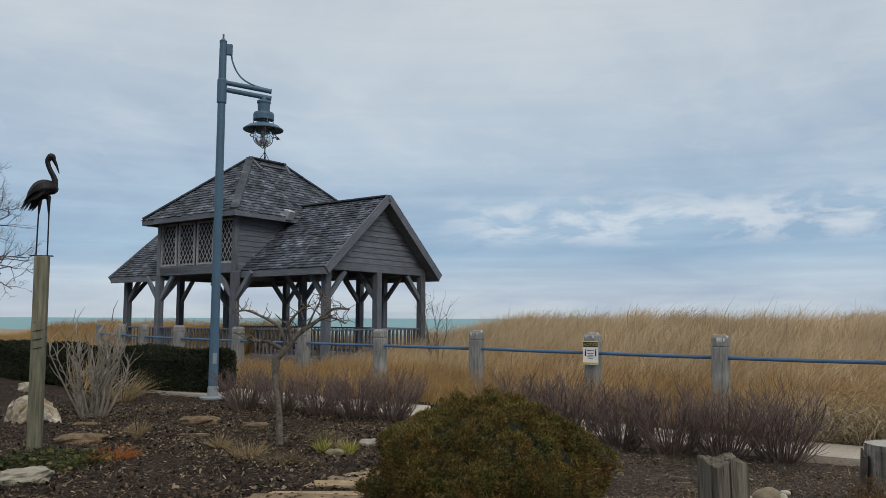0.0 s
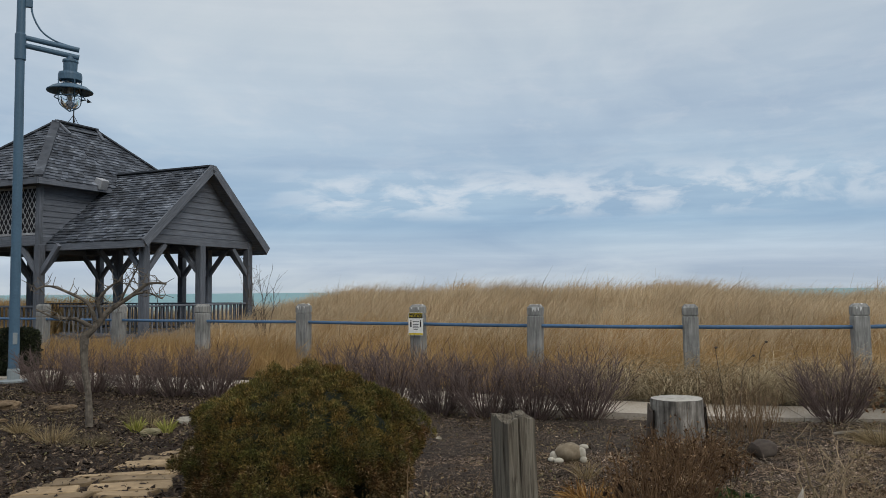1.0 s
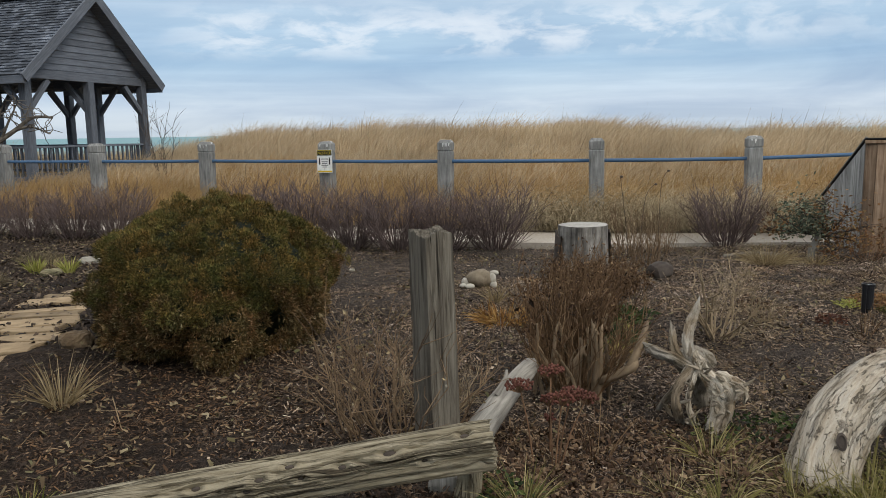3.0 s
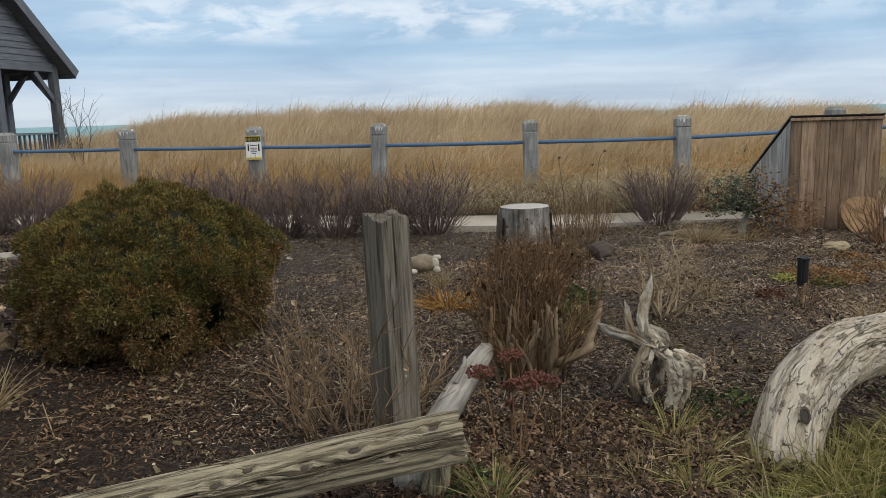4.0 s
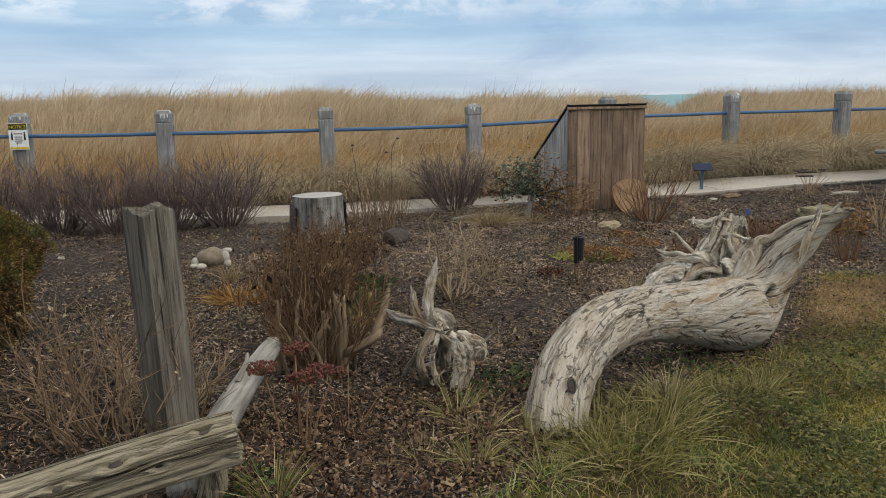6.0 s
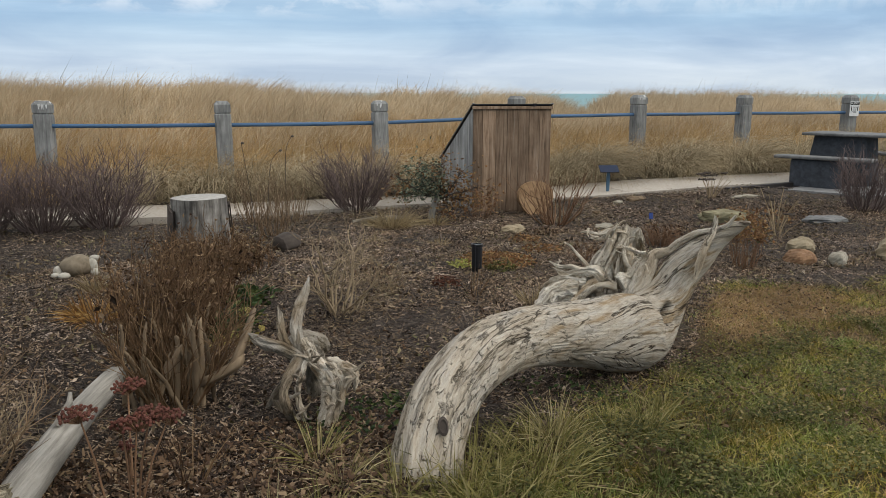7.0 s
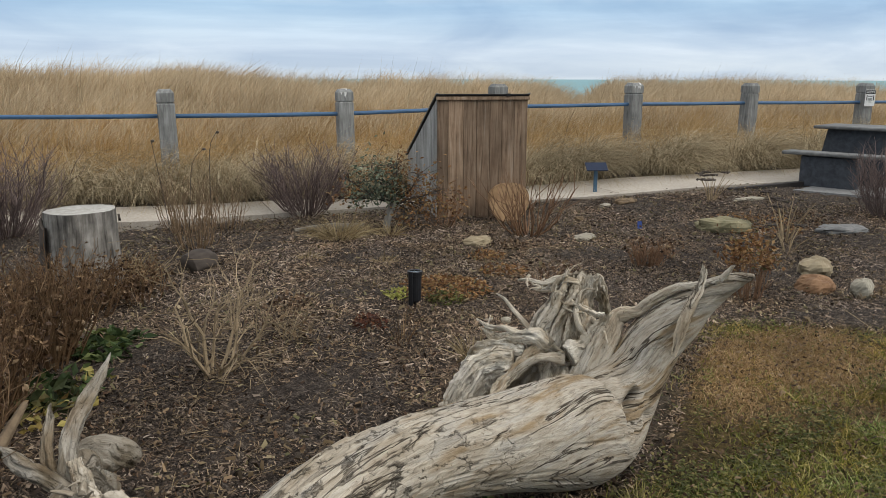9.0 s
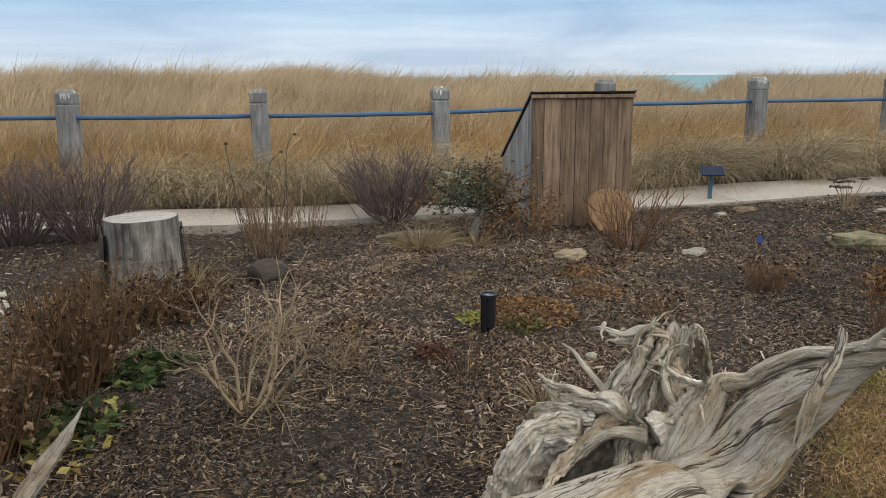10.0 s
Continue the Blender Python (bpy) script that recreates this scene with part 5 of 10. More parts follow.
def build_fence():
    fence = thing("fence", 0, 0, 0, 0, "grey weathered square posts joined by one blue pipe rail", "fence")
    me = Shape()
    me.box(pose(0, 0, 0.45), 0.225, 0.225, 1.30, 0.012)
    me.box(pose(0, 0, 1.107), 0.20, 0.20, 0.02, 0.002)
    body = me.mesh("post")
    cap = Shape()
    cap.add([(-0.112, -0.112, 0), (0.112, -0.112, 0), (0.112, 0.112, 0), (-0.112, 0.112, 0), (-0.112, -0.112, 0.115), (0.112, -0.112, 0.115), (0.112, 0.112, 0.115), (-0.112, 0.112, 0.115),
             (-0.075, -0.075, 0.165), (0.075, -0.075, 0.165), (0.075, 0.075, 0.165), (-0.075, 0.075, 0.165)],
            [(3, 2, 1, 0), (0, 1, 5, 4), (1, 2, 6, 5), (2, 3, 7, 6), (3, 0, 4, 7), (4, 5, 9, 8), (5, 6, 10, 9), (6, 7, 11, 10), (7, 4, 8, 11), (8, 9, 10, 11)])
    capm = cap.mesh("cap")
    tops = []
    for k, (x, y) in enumerate(FENCE):
        sl = math.degrees(math.atan(float(fence_y(x + 1) - fence_y(x - 1)) / 2))
        z = gz(x, y) + (0.06 if x < 0 else 0.045)
        ob = put(part("post", body, M_fence, fence), x, y, z, random.uniform(-0.8, 0.8), random.uniform(-0.8, 0.8), sl + random.uniform(-3, 3))
        put(part("cap", capm, M_fence, ob), 0, 0, 1.117)
        if k in (7, 8, 9, 11, 13):
            sp = Shape()
            for q in range(9):
                u, v, r = random.uniform(-0.085, 0.085), random.uniform(-0.085, 0.085), random.uniform(0.012, 0.034)
                m = 9
                ring = [(u + r * random.uniform(0.6, 1.3) * math.cos(2 * math.pi * c / m), v + r * random.uniform(0.6, 1.3) * math.sin(2 * math.pi * c / m)) for c in range(m)]
                lift = lambda a, b: 0.1665 - max(0.0, max(abs(a), abs(b)) - 0.073) * 1.32
                sp.add([(u, v, lift(u, v) + 0.004)] + [(a, b, lift(a, b) + 0.001) for a, b in ring], [(0, 1 + c, 1 + (c + 1) % m) for c in range(m)])
                if q < 5:
                    a = random.uniform(-0.09, 0.09)
                    w, dn = random.uniform(0.006, 0.014), random.uniform(0.02, 0.075)
                    sp.add([(a - w, -0.1135, 0.118), (a + w, -0.1135, 0.118), (a + w * 0.5, -0.1138, 0.118 - dn), (a - w * 0.5, -0.1138, 0.118 - dn * 0.8)], [(0, 3, 2, 1)])
            put(part("droppings", sp, M_dropping, ob, "white bird droppings"), 0, 0, 1.117)
        tops.append((x, y, z + 0.935))
    for a, b in zip(tops, tops[1:]):
        part("rail", Shape().tube([a, ((a[0] + b[0]) / 2, (a[1] + b[1]) / 2, (a[2] + b[2]) / 2 - 0.006), b], 0.030, 10), M_blue_rail, fence)


M_fence = surface("fence_post_wood", [(0.28, (0.105, 0.105, 0.10)), (0.5, (0.215, 0.215, 0.205)), (0.75, (0.33, 0.33, 0.315))], (12, 12, 1.2), 2.6, 3.0, 0.22, bump=0.6, each=0.12)
M_dropping = flat("bird_lime", (0.62, 0.62, 0.60), 0.8)
build_fence()


def text_mesh(body, size, depth=0.001):
    c = bpy.data.curves.new("words", "FONT")
    c.body, c.size, c.extrude, c.align_x = body, size, depth, "CENTER"
    o = bpy.data.objects.new("words", c)
    scene.collection.objects.link(o)
    dg = bpy.context.evaluated_depsgraph_get()
    me = bpy.data.meshes.new_from_object(o.evaluated_get(dg))
    bpy.data.objects.remove(o)
    return me


def build_notice(x, y, z, rz, w, h, yellow):
    s = part("notice_sign", Shape().box(pose(0, 0, 0), w, 0.006, h, 0.002), M_sign_white)
    put(s, x, y, z, 0, 0, rz)
    tagged(s, "white safety notice with a black heading on a fence post", "sign")
    part("heading_band", Shape().box(pose(0, -0.0045, h * 0.36), w * 0.96, 0.003, h * 0.22, 0.0005), M_sign_black, s)
    t = text_mesh("NOTICE", h * 0.17)
    tx = part("heading_word", t, M_sign_yellow if yellow else M_sign_white, s)
    put(tx, 0, -0.008, h * 0.30, 90, 0, 0)
    if yellow:
        part("yellow_stripe", Shape().box(pose(0, -0.0045, h * 0.475), w * 0.96, 0.003, h * 0.03, 0.0005), M_sign_yellow, s)
        part("yellow_stripe", Shape().box(pose(0, -0.0045, -h * 0.44), w * 0.96, 0.003, h * 0.07, 0.0005), M_sign_yellow, s)
    # two plain figures with a spacing arrow, and bars of small print
    for k in (-1, 1):
        part("pictogram", Shape().box(pose(k * w * 0.33, -0.0045, -h * 0.02), w * 0.09, 0.003, h * 0.24, 0.0005).box(pose(k * w * 0.33, -0.0045, h * 0.135), w * 0.07, 0.003, h * 0.05, 0.0005), M_sign_black, s)
    part("arrow_bar", Shape().box(pose(0, -0.0045, h * 0.10), w * 0.42, 0.003, h * 0.03, 0.0005).box(pose(-w * 0.17, -0.005, h * 0.10, 0, 45, 0), w * 0.07, 0.003, w * 0.07, 0.0005).box(pose(w * 0.17, -0.005, h * 0.10, 0, 45, 0), w * 0.07, 0.003, w * 0.07, 0.0005), M_sign_black, s)
    for k in range(4):
        part("print_bar", Shape().box(pose(0, -0.0045, -h * (0.02 + 0.075 * k)), w * (0.40, 0.36, 0.42, 0.3)[k], 0.003, h * 0.035, 0.0005), M_print, s)


M_print = flat("print_grey", (0.12, 0.12, 0.12), 0.6)

build_notice(1.60, 13.70, gz(1.67, 13.85) + 0.985, -26, 0.275, 0.40, True)
build_notice(17.22, 7.16, gz(17.3, 7.3) + 1.06, -30, 0.21, 0.30, False)

# ---- slant-topped bin ----


def build_bin():
    W, D, HF, HB = 1.0, 1.5, 1.34, 0.60
    x, y = 6.97, 7.36
    rz = math.degrees(math.atan2(6.93 - 7.36, 7.88 - 6.97))
    g = thing("storage_bin", x, y, -0.07, rz, "slant-topped wooden storage bin of upright brown boards", "bin")
    cuts = [0, 0.115, 0.285, 0.43, 0.575, 0.71, 0.85, 1.0]
    for a, b in zip(cuts, cuts[1:]):
        w = (b - a) * W - 0.003
        ob = part("board", Shape().box(pose(0, 0, HF / 2 - 0.03), w, 0.022, HF - 0.06 + random.uniform(-0.012, 0.006), 0.003), M_bin, g)
        put(ob, a * W + w / 2 + 0.003, 0.011 + random.uniform(-0.003, 0.003), 0)
    for xx in (0.0, W):
        n = 10
        for k in range(n):
            y0, y1 = 0.026 + (D - 0.03) * k / n, 0.026 + (D - 0.03) * (k + 1) / n - 0.006
            z0, z1 = HF - 0.05 - (HF - HB) * y0 / D, HF - 0.05 - (HF - HB) * y1 / D
            s = Shape().add([(-0.011, y0, 0), (0.011, y0, 0), (0.011, y1, 0), (-0.011, y1, 0), (-0.011, y0, z0), (0.011, y0, z0), (0.011, y1, z1), (-0.011, y1, z1)],
                            [(3, 2, 1, 0), (4, 5, 6, 7), (0, 1, 5, 4), (1, 2, 6, 5), (2, 3, 7, 6), (3, 0, 4, 7)])
            put(part("side_board", s, M_bin_grey, g), xx + (0.011 if xx == 0 else -0.011), 0, 0)
    part("back_panel", Shape().box(pose(W / 2, D, HB / 2 - 0.02), W, 0.022, HB - 0.06, 0.003), M_bin_grey, g)
    ang = math.degrees(math.atan2(HF - HB, D))
    lid = part("lid", Shape().box(pose(0, 0, 0), W + 0.03, math.hypot(D, HF - HB) + 0.06, 0.012, 0.004), M_lid, g, "dark felted sloping lid")
    put(lid, W / 2, D / 2, (HF + HB) / 2 - 0.026, -ang, 0, 0)
    part("top_batten", Shape().box(pose(0, 0, 0), W + 0.03, 0.022, 0.035, 0.004), M_bin, g).matrix_basis = pose(W / 2, -0.012, HF - 0.055)
    for k in (0, 1):
        part("edge_trim", Shape().box(pose(0, 0, 0), 0.03, math.hypot(D, HF - HB) + 0.07, 0.012, 0.003), M_bin_grey, lid).matrix_basis = pose((W / 2 + 0.006) * (2 * k - 1), 0, 0.010)
    part("hinge", Shape().box(pose(W * 0.77, -0.036, HF - 0.02), 0.05, 0.02, 0.03, 0.003), M_iron, g)
    # round slice of trunk leaning by the bin
    s = Shape()
    n = 30
    prof = []
    for side in (0, 1):
        prof.append([((0.215 + 0.012 * math.sin(3 * a * 6.283 / n)) * math.cos(a * 6.283 / n), side * 0.09, (0.215 + 0.012 * math.sin(3 * a * 6.283 / n)) * math.sin(a * 6.283 / n)) for a in range(n)])
    s.add(prof[0] + prof[1], [tuple(range(n)), tuple(range(2 * n - 1, n - 1, -1))] + [(k, n + k, n + (k + 1) % n, (k + 1) % n) for k in range(n)])
    d = part("log_slice", s, M_disc)
    dx, dy = 7.50, 6.80
    put(d, dx, dy, gz(dx, dy) + 0.205, -8, 0, -30)
    tagged(d, "round orange-brown slice of tree trunk leaning on the bin", "log slice")


M_lid = surface("dark_felt", [(0.3, (0.02, 0.02, 0.021)), (0.7, (0.05, 0.05, 0.05))], scale=30, bump=0.3)
build_bin()

# ---- picnic table on its slab ----


def build_table():
    slab = Shape()
    pts = [(11.6, 5.75), (12.3, 5.75), (14.4, 5.2), (14.9, 4.0), (12.4, 4.1), (11.8, 4.6)]
    zt = 0.03
    slab.add([(a, b, zt) for a, b in pts] + [(a, b, zt - 0.2) for a, b in pts], [tuple(range(6))[::-1], tuple(range(6, 12))] + [(k, (k + 1) % 6, 6 + (k + 1) % 6, 6 + k) for k in range(6)])
    tagged(part("patio", slab, M_patio), "grey stone patio slab beside the mulch bed", "patio", kind="structure")
    e = beam("edging", (10.85, 6.22, 0.03), (12.1, 5.88, 0.05), 0.08, 0.07, M_edging, None)
    tagged(e, "dark timber edging beam along the walkway", "edging", kind="structure")
    g = thing("picnic_table", 12.77, 5.10, 0.03, -86.0, "dark concrete picnic table with a fixed bench and grey slab top", "picnic table")
    # local x runs along the table, y away from the bench seen first
    part("tabletop", Shape().box(pose(0, 0.30, 0.752), 1.9, 0.78, 0.042, 0.012), M_tabletop, g)
    for y0, xm in ((-0.52, -0.43), (1.12, 0.40)):
        bench = part("bench_seat", Shape().box(pose(xm, y0, 0.43), 1.36, 0.30, 0.045, 0.012), M_tabletop, g)
        part("bench_support", Shape().box(pose(xm - 0.10, y0 + 0.02, 0.13), 0.70, 0.20, 0.55, 0.02), M_table, bench)
    ped = Shape()
    lo = [(-0.92, -0.02), (0.02, -0.02), (0.02, 0.62), (-0.92, 0.62)]
    hi = [(-0.80, 0.05), (-0.06, 0.05), (-0.06, 0.55), (-0.80, 0.55)]
    ped.add([(a, b, -0.14) for a, b in lo] + [(a, b, 0.73) for a, b in hi], [(3, 2, 1, 0), (4, 5, 6, 7), (0, 1, 5, 4), (1, 2, 6, 5), (2, 3, 7, 6), (3, 0, 4, 7)])
    part("pedestal", ped, M_table, g)
    # small blue tag on a wire in the bed
    tx, ty = 7.93, 5.46
    tag = thing("plant_tag", tx, ty, gz(tx, ty), -40, "small blue plant tag on a thin wire", "plant tag")
    part("wire", Shape().tube([(0, 0, -0.03), (0.004, 0, 0.08)], 0.002, 5), M_iron, tag)
    part("plate", Shape().box(pose(0.004, -0.003, 0.105, -12, 0, 8), 0.045, 0.003, 0.07, 0.001), M_tag, tag)
    # small plaque on a stake
    px, py = 9.50, 7.28
    q = thing("plant_plaque", px, py, gz(px, py), -38, "small dark blue plaque on a slim blue stake", "plaque")
    part("stake", Shape().box(pose(0, 0, 0.17), 0.045, 0.03, 0.34, 0.004), M_blue, q)
    part("plate", Shape().box(pose(0, -0.02, 0.355, 30, 0, 0), 0.27, 0.17, 0.012, 0.003), M_sign_blue, q)


build_table()

# ---- tree stump, stake, logs ----


def build_stump():
    x, y = 3.22, 6.62
    z = gz(x, y)
    s = Shape()
    n, rows = 40, 9
    r0 = lambda a: 0.222 * (1 + 0.05 * math.sin(2 * a + 1) + 0.025 * math.sin(5 * a) + 0.012 * math.sin(11 * a))
    top = 0.545
    for i in range(rows):
        k = i / (rows - 1)
        flare = 1 + 0.16 * (1 - k) ** 2
        s.v += [(r0(a) * flare * math.cos(a), r0(a) * flare * math.sin(a), -0.05 + (top + 0.05) * k) for a in (2 * math.pi * j / n for j in range(n))]
    s.uv = [(0.0, 0.0)] * len(s.v)
    s.f = [(i * n + j, i * n + (j + 1) % n, (i + 1) * n + (j + 1) % n, (i + 1) * n + j) for i in range(rows - 1) for j in range(n)]
    ob = thing("tree_stump", x, y, z, 0, "grey upright tree stump with a pale sawn top", "stump")
    part("trunk", s, M_bark, ob)
    t = Shape()
    t.add([(0, 0, top + 0.004)] + [(r0(a) * 0.985 * math.cos(a), r0(a) * 0.985 * math.sin(a), top) for a in (2 * math.pi * j / n for j in range(n))], [(0, 1 + j, 1 + (j + 1) % n) for j in range(n)])
    part("sawn_top", t, M_stumptop, ob)
    for a0, a1 in ((2.75, 3.35), (5.95, 6.3)):
        bk = Shape()
        m = 8
        vs = []
        for j in range(m + 1):
            a = a0 + (a1 - a0) * j / m
            for rr, zz in ((1.10, 0.0), (1.10, 0.47 + 0.03 * math.sin(7 * j)), (1.03, 0.47 + 0.03 * math.sin(7 * j)), (1.05, 0.0)):
                f = r0(a) * rr * (1 + 0.12 * (1 - zz / 0.5))
                vs.append((f * math.cos(a), f * math.sin(a), zz))
        bk.add(vs, [(4 * j + c, 4 * j + 4 + c, 4 * j + 4 + (c + 1) % 4, 4 * j + (c + 1) % 4) for j in range(m) for c in range(4)])
        part("bark", bk, M_twig_dark, ob, "loose dark bark")


build_stump()


def build_stake():
    x, y = 0.955, 3.11
    z = gz(x, y) - 0.05
    s = Shape()
    n, rows = 120, 70
    # cracks: angle, width, depth, top and bottom share of the height
    cracks = [(-1.75, 0.045, 0.34, 0.25, 1.0), (-1.30, 0.03, 0.22, 0.0, 1.0), (-2.15, 0.03, 0.20, 0.3, 1.0), (-0.75, 0.035, 0.24, 0.1, 0.9), (-2.75, 0.04, 0.28, 0.0, 1.0), (-1.05, 0.02, 0.14, 0.45, 1.0), (-1.95, 0.02, 0.12, 0.0, 0.7),
              (0.1, 0.04, 0.2, 0.0, 1.0), (1.2, 0.04, 0.2, 0.0, 1.0), (2.3, 0.04, 0.2, 0.0, 1.0)]
    for i in range(rows):
        k = i / (rows - 1)
        for j in range(n):
            a = 2 * math.pi * j / n - math.pi
            ca, sa = math.cos(a), math.sin(a)
            r = 0.067 / max(abs(ca), abs(sa)) ** 0.84
            wob = 0.05 * noise.noise(Vector((k * 3, 2.0, 0)))
            f = 1 + 0.022 * noise.noise(Vector((ca * 9, sa * 9, k * 1.6))) + 0.018 * noise.noise(Vector((ca * 24, sa * 24, k * 2.4)))
            for ka, wd, dp, lo, hi in cracks:
                da = a - ka - wob - 0.06 * noise.noise(Vector((ka * 5, k * 4, 1)))
                f -= 0.5 * dp * max(0.0, 1 - abs(da) / (wd * 0.7)) * sstep(lo - 0.05, lo + 0.15, k) * (1 - sstep(hi, hi + 0.1, k)) * (0.6 + 0.6 * k)
            r *= f * (1.08 - 0.10 * k)
            zz = k * 0.95
            if k > 0.93:
                zz += (k - 0.93) / 0.07 * (0.010 * math.sin(3 * a) + 0.012 * noise.noise(Vector((ca * 6, sa * 6, 3))) + 0.008 * noise.noise(Vector((ca * 20, sa * 20, 3))))
            s.v.append((r * ca, r * sa, zz))
    # splintered end grain
    rings = 7
    for q in range(1, rings + 1):
        for j in range(n):
            p = Vector(s.v[(rows - 1) * n + j])
            t = 1 - q / (rings + 0.2)
            s.v.append((p.x * t, p.y * t, p.z * t + 0.955 * (1 - t) + 0.012 * noise.noise(Vector((p.x * t * 110, p.y * t * 110, 2)))))
    s.uv = [(0.0, 0.0)] * len(s.v)
    s.f = [(i * n + j, i * n + (j + 1) % n, (i + 1) * n + (j + 1) % n, (i + 1) * n + j) for i in range(rows + rings - 1) for j in range(n)]
    s.f.append(tuple((rows + rings - 1) * n + j for j in range(n)))
    ob = put(part("wooden_stake", s, M_stake, smooth=False), x, y, z, 1.5, -2.5, 20)
    tagged(ob, "short squared grey weathered post split by long cracks", "post")
    nail = Shape().lathe([(0.004, 0.0), (0.007, 0.003), (0.004, 0.006)], 8)
    put(part("nail", nail, M_stone_white, ob), 0.0, -0.070, 0.33, 90, 0, 0)


build_stake()


def rough_tube(sh, pts, radii, n_span, sides, seed, depth=0.12, freq=2.2, flat_y=1.0, vlen=1.0, split=0.0):
    """Bough with ridges along the grain."""
    line, rad = smooth_line(pts, n_span), smooth_vals(radii, n_span)

    def wob(a, along, p):
        g = noise.noise(Vector((math.cos(a) * freq * 1.4, math.sin(a) * freq * 1.4, along * 1.6 + seed)))
        f = noise.noise(Vector((math.cos(a) * freq * 4.5, math.sin(a) * freq * 4.5, along * 2.2 + seed * 2)))
        out = 1 + depth * g + depth * 0.45 * f
        if split:
            h = noise.noise(Vector((math.cos(a) * 5 + seed, math.sin(a) * 5, along * 1.3)))
            w = noise.noise(Vector((math.cos(a) * 11, math.sin(a) * 11 + seed, along * 2.6)))
            out -= split * max(0.0, 1 - abs(h) / 0.10) + split * 0.5 * max(0.0, 1 - abs(w) / 0.12)
        return out
    return sh.tube(line, rad, sides, True, flat_y, wob, 0.0, vlen)


def torn(sh, pts, wid, thick, seed, curl=0.0, face=(-0.72, -0.62, 0.3), twist=0.0, jag=0.02, ridge=0.5, n_span=12, sides=26, slivers=2, gnarl=0.012, edge=1.0):
    """Sheet or splinter of torn wood: a flat, curled section with ridges along the grain and a ragged end."""
    line, wd, th = smooth_line(pts, n_span), smooth_vals(wid, n_span), smooth_vals(thick, n_span)
    n = len(line)
    vs, uv, along = [], [], 0.0
    for i, p in enumerate(line):
        t = (line[min(i + 1, n - 1)] - line[max(i - 1, 0)]).normalized()
        nr = Vector(face)
        nr = (nr - t * nr.dot(t)).normalized()
        s = t.cross(nr)
        tw = twist * i / (n - 1)
        nr, s = nr * math.cos(tw) + s * math.sin(tw), s * math.cos(tw) - nr * math.sin(tw)
        if i:
            along += (p - line[i - 1]).length
        for j in range(sides):
            a = 2 * math.pi * j / sides
            ca, sa = math.cos(a), math.sin(a)
            w = wd[i] * (1 + edge * 0.22 * noise.noise(Vector((along * 22, 3.0 if ca > 0 else -3.0, seed))) + edge * 0.12 * noise.noise(Vector((along * 60, 5.0 if ca > 0 else -5.0, seed))))
            x = w * ca
            side_s = 1.0 if sa >= 0 else -1.0
            lat, dep = x, 0.0
            if abs(curl) > 0.01:
                lat, dep = w * math.sin(curl * ca) / curl, -w * (1 - math.cos(curl * ca)) / curl
            q = Vector((x * 62 + seed + 0.7 * noise.noise(Vector((along * 7, seed, 0))), along * 6.0, side_s * 4))
            rr = noise.noise(q) + 0.7 * (0.4 - abs(noise.noise(q * 2.3)) * 1.6) + 0.55 * noise.noise(q * 4.3) + 0.35 * noise.noise(q * 9.1)
            d = dep + th[i] * sa * (1 + ridge * rr) + th[i] * 0.25 * noise.noise(Vector((x * 30, along * 18, seed)))
            pull = jag * noise.noise(Vector((x * 60, seed * 1.7, side_s))) * 2 * max(0.0, (i - n * 0.72) / (n * 0.28)) ** 1.5
            v = p + s * lat + nr * d + t * pull
            e = v * 24 + Vector((seed, 0, 0))
            off = Vector((noise.noise(e), noise.noise(e + Vector((31, 0, 0))), noise.noise(e + Vector((0, 47, 0)))))
            e = e * 2.7
            off += 0.8 * Vector((0.4 - abs(noise.noise(e)) * 1.6, 0.4 - abs(noise.noise(e + Vector((31, 0, 0)))) * 1.6, 0.4 - abs(noise.noise(e + Vector((0, 47, 0)))) * 1.6))
            vs.append(v + off * gnarl)
            uv.append((x + 0.21 * side_s + 0.13 * seed, along + 0.31 * seed))
    fs = [(i * sides + k, i * sides + (k + 1) % sides, (i + 1) * sides + (k + 1) % sides, (i + 1) * sides + k) for i in range(n - 1) for k in range(sides)]
    fs += [tuple(range(sides))[::-1], tuple((n - 1) * sides + k for k in range(sides))]
    sh.add(vs, fs, uv)
    rg = random.Random(int(seed * 10))
    for k in range(slivers):
        i = rg.randint(n // 3, n - 2)
        t = (line[i + 1] - line[i]).normalized()
        way = (t + Vector((rg.uniform(-0.5, 0.5), rg.uniform(-0.5, 0.5), rg.uniform(-0.3, 0.4)))).normalized()
        p = Vector(vs[i * sides + rg.randrange(sides)])
        ln = rg.uniform(0.025, 0.07)
        sh.tube([p - t * 0.012, p + (t + way) * ln * 0.25, p + way * ln], [0.0055, 0.004, 0.001], 5)
    return sh


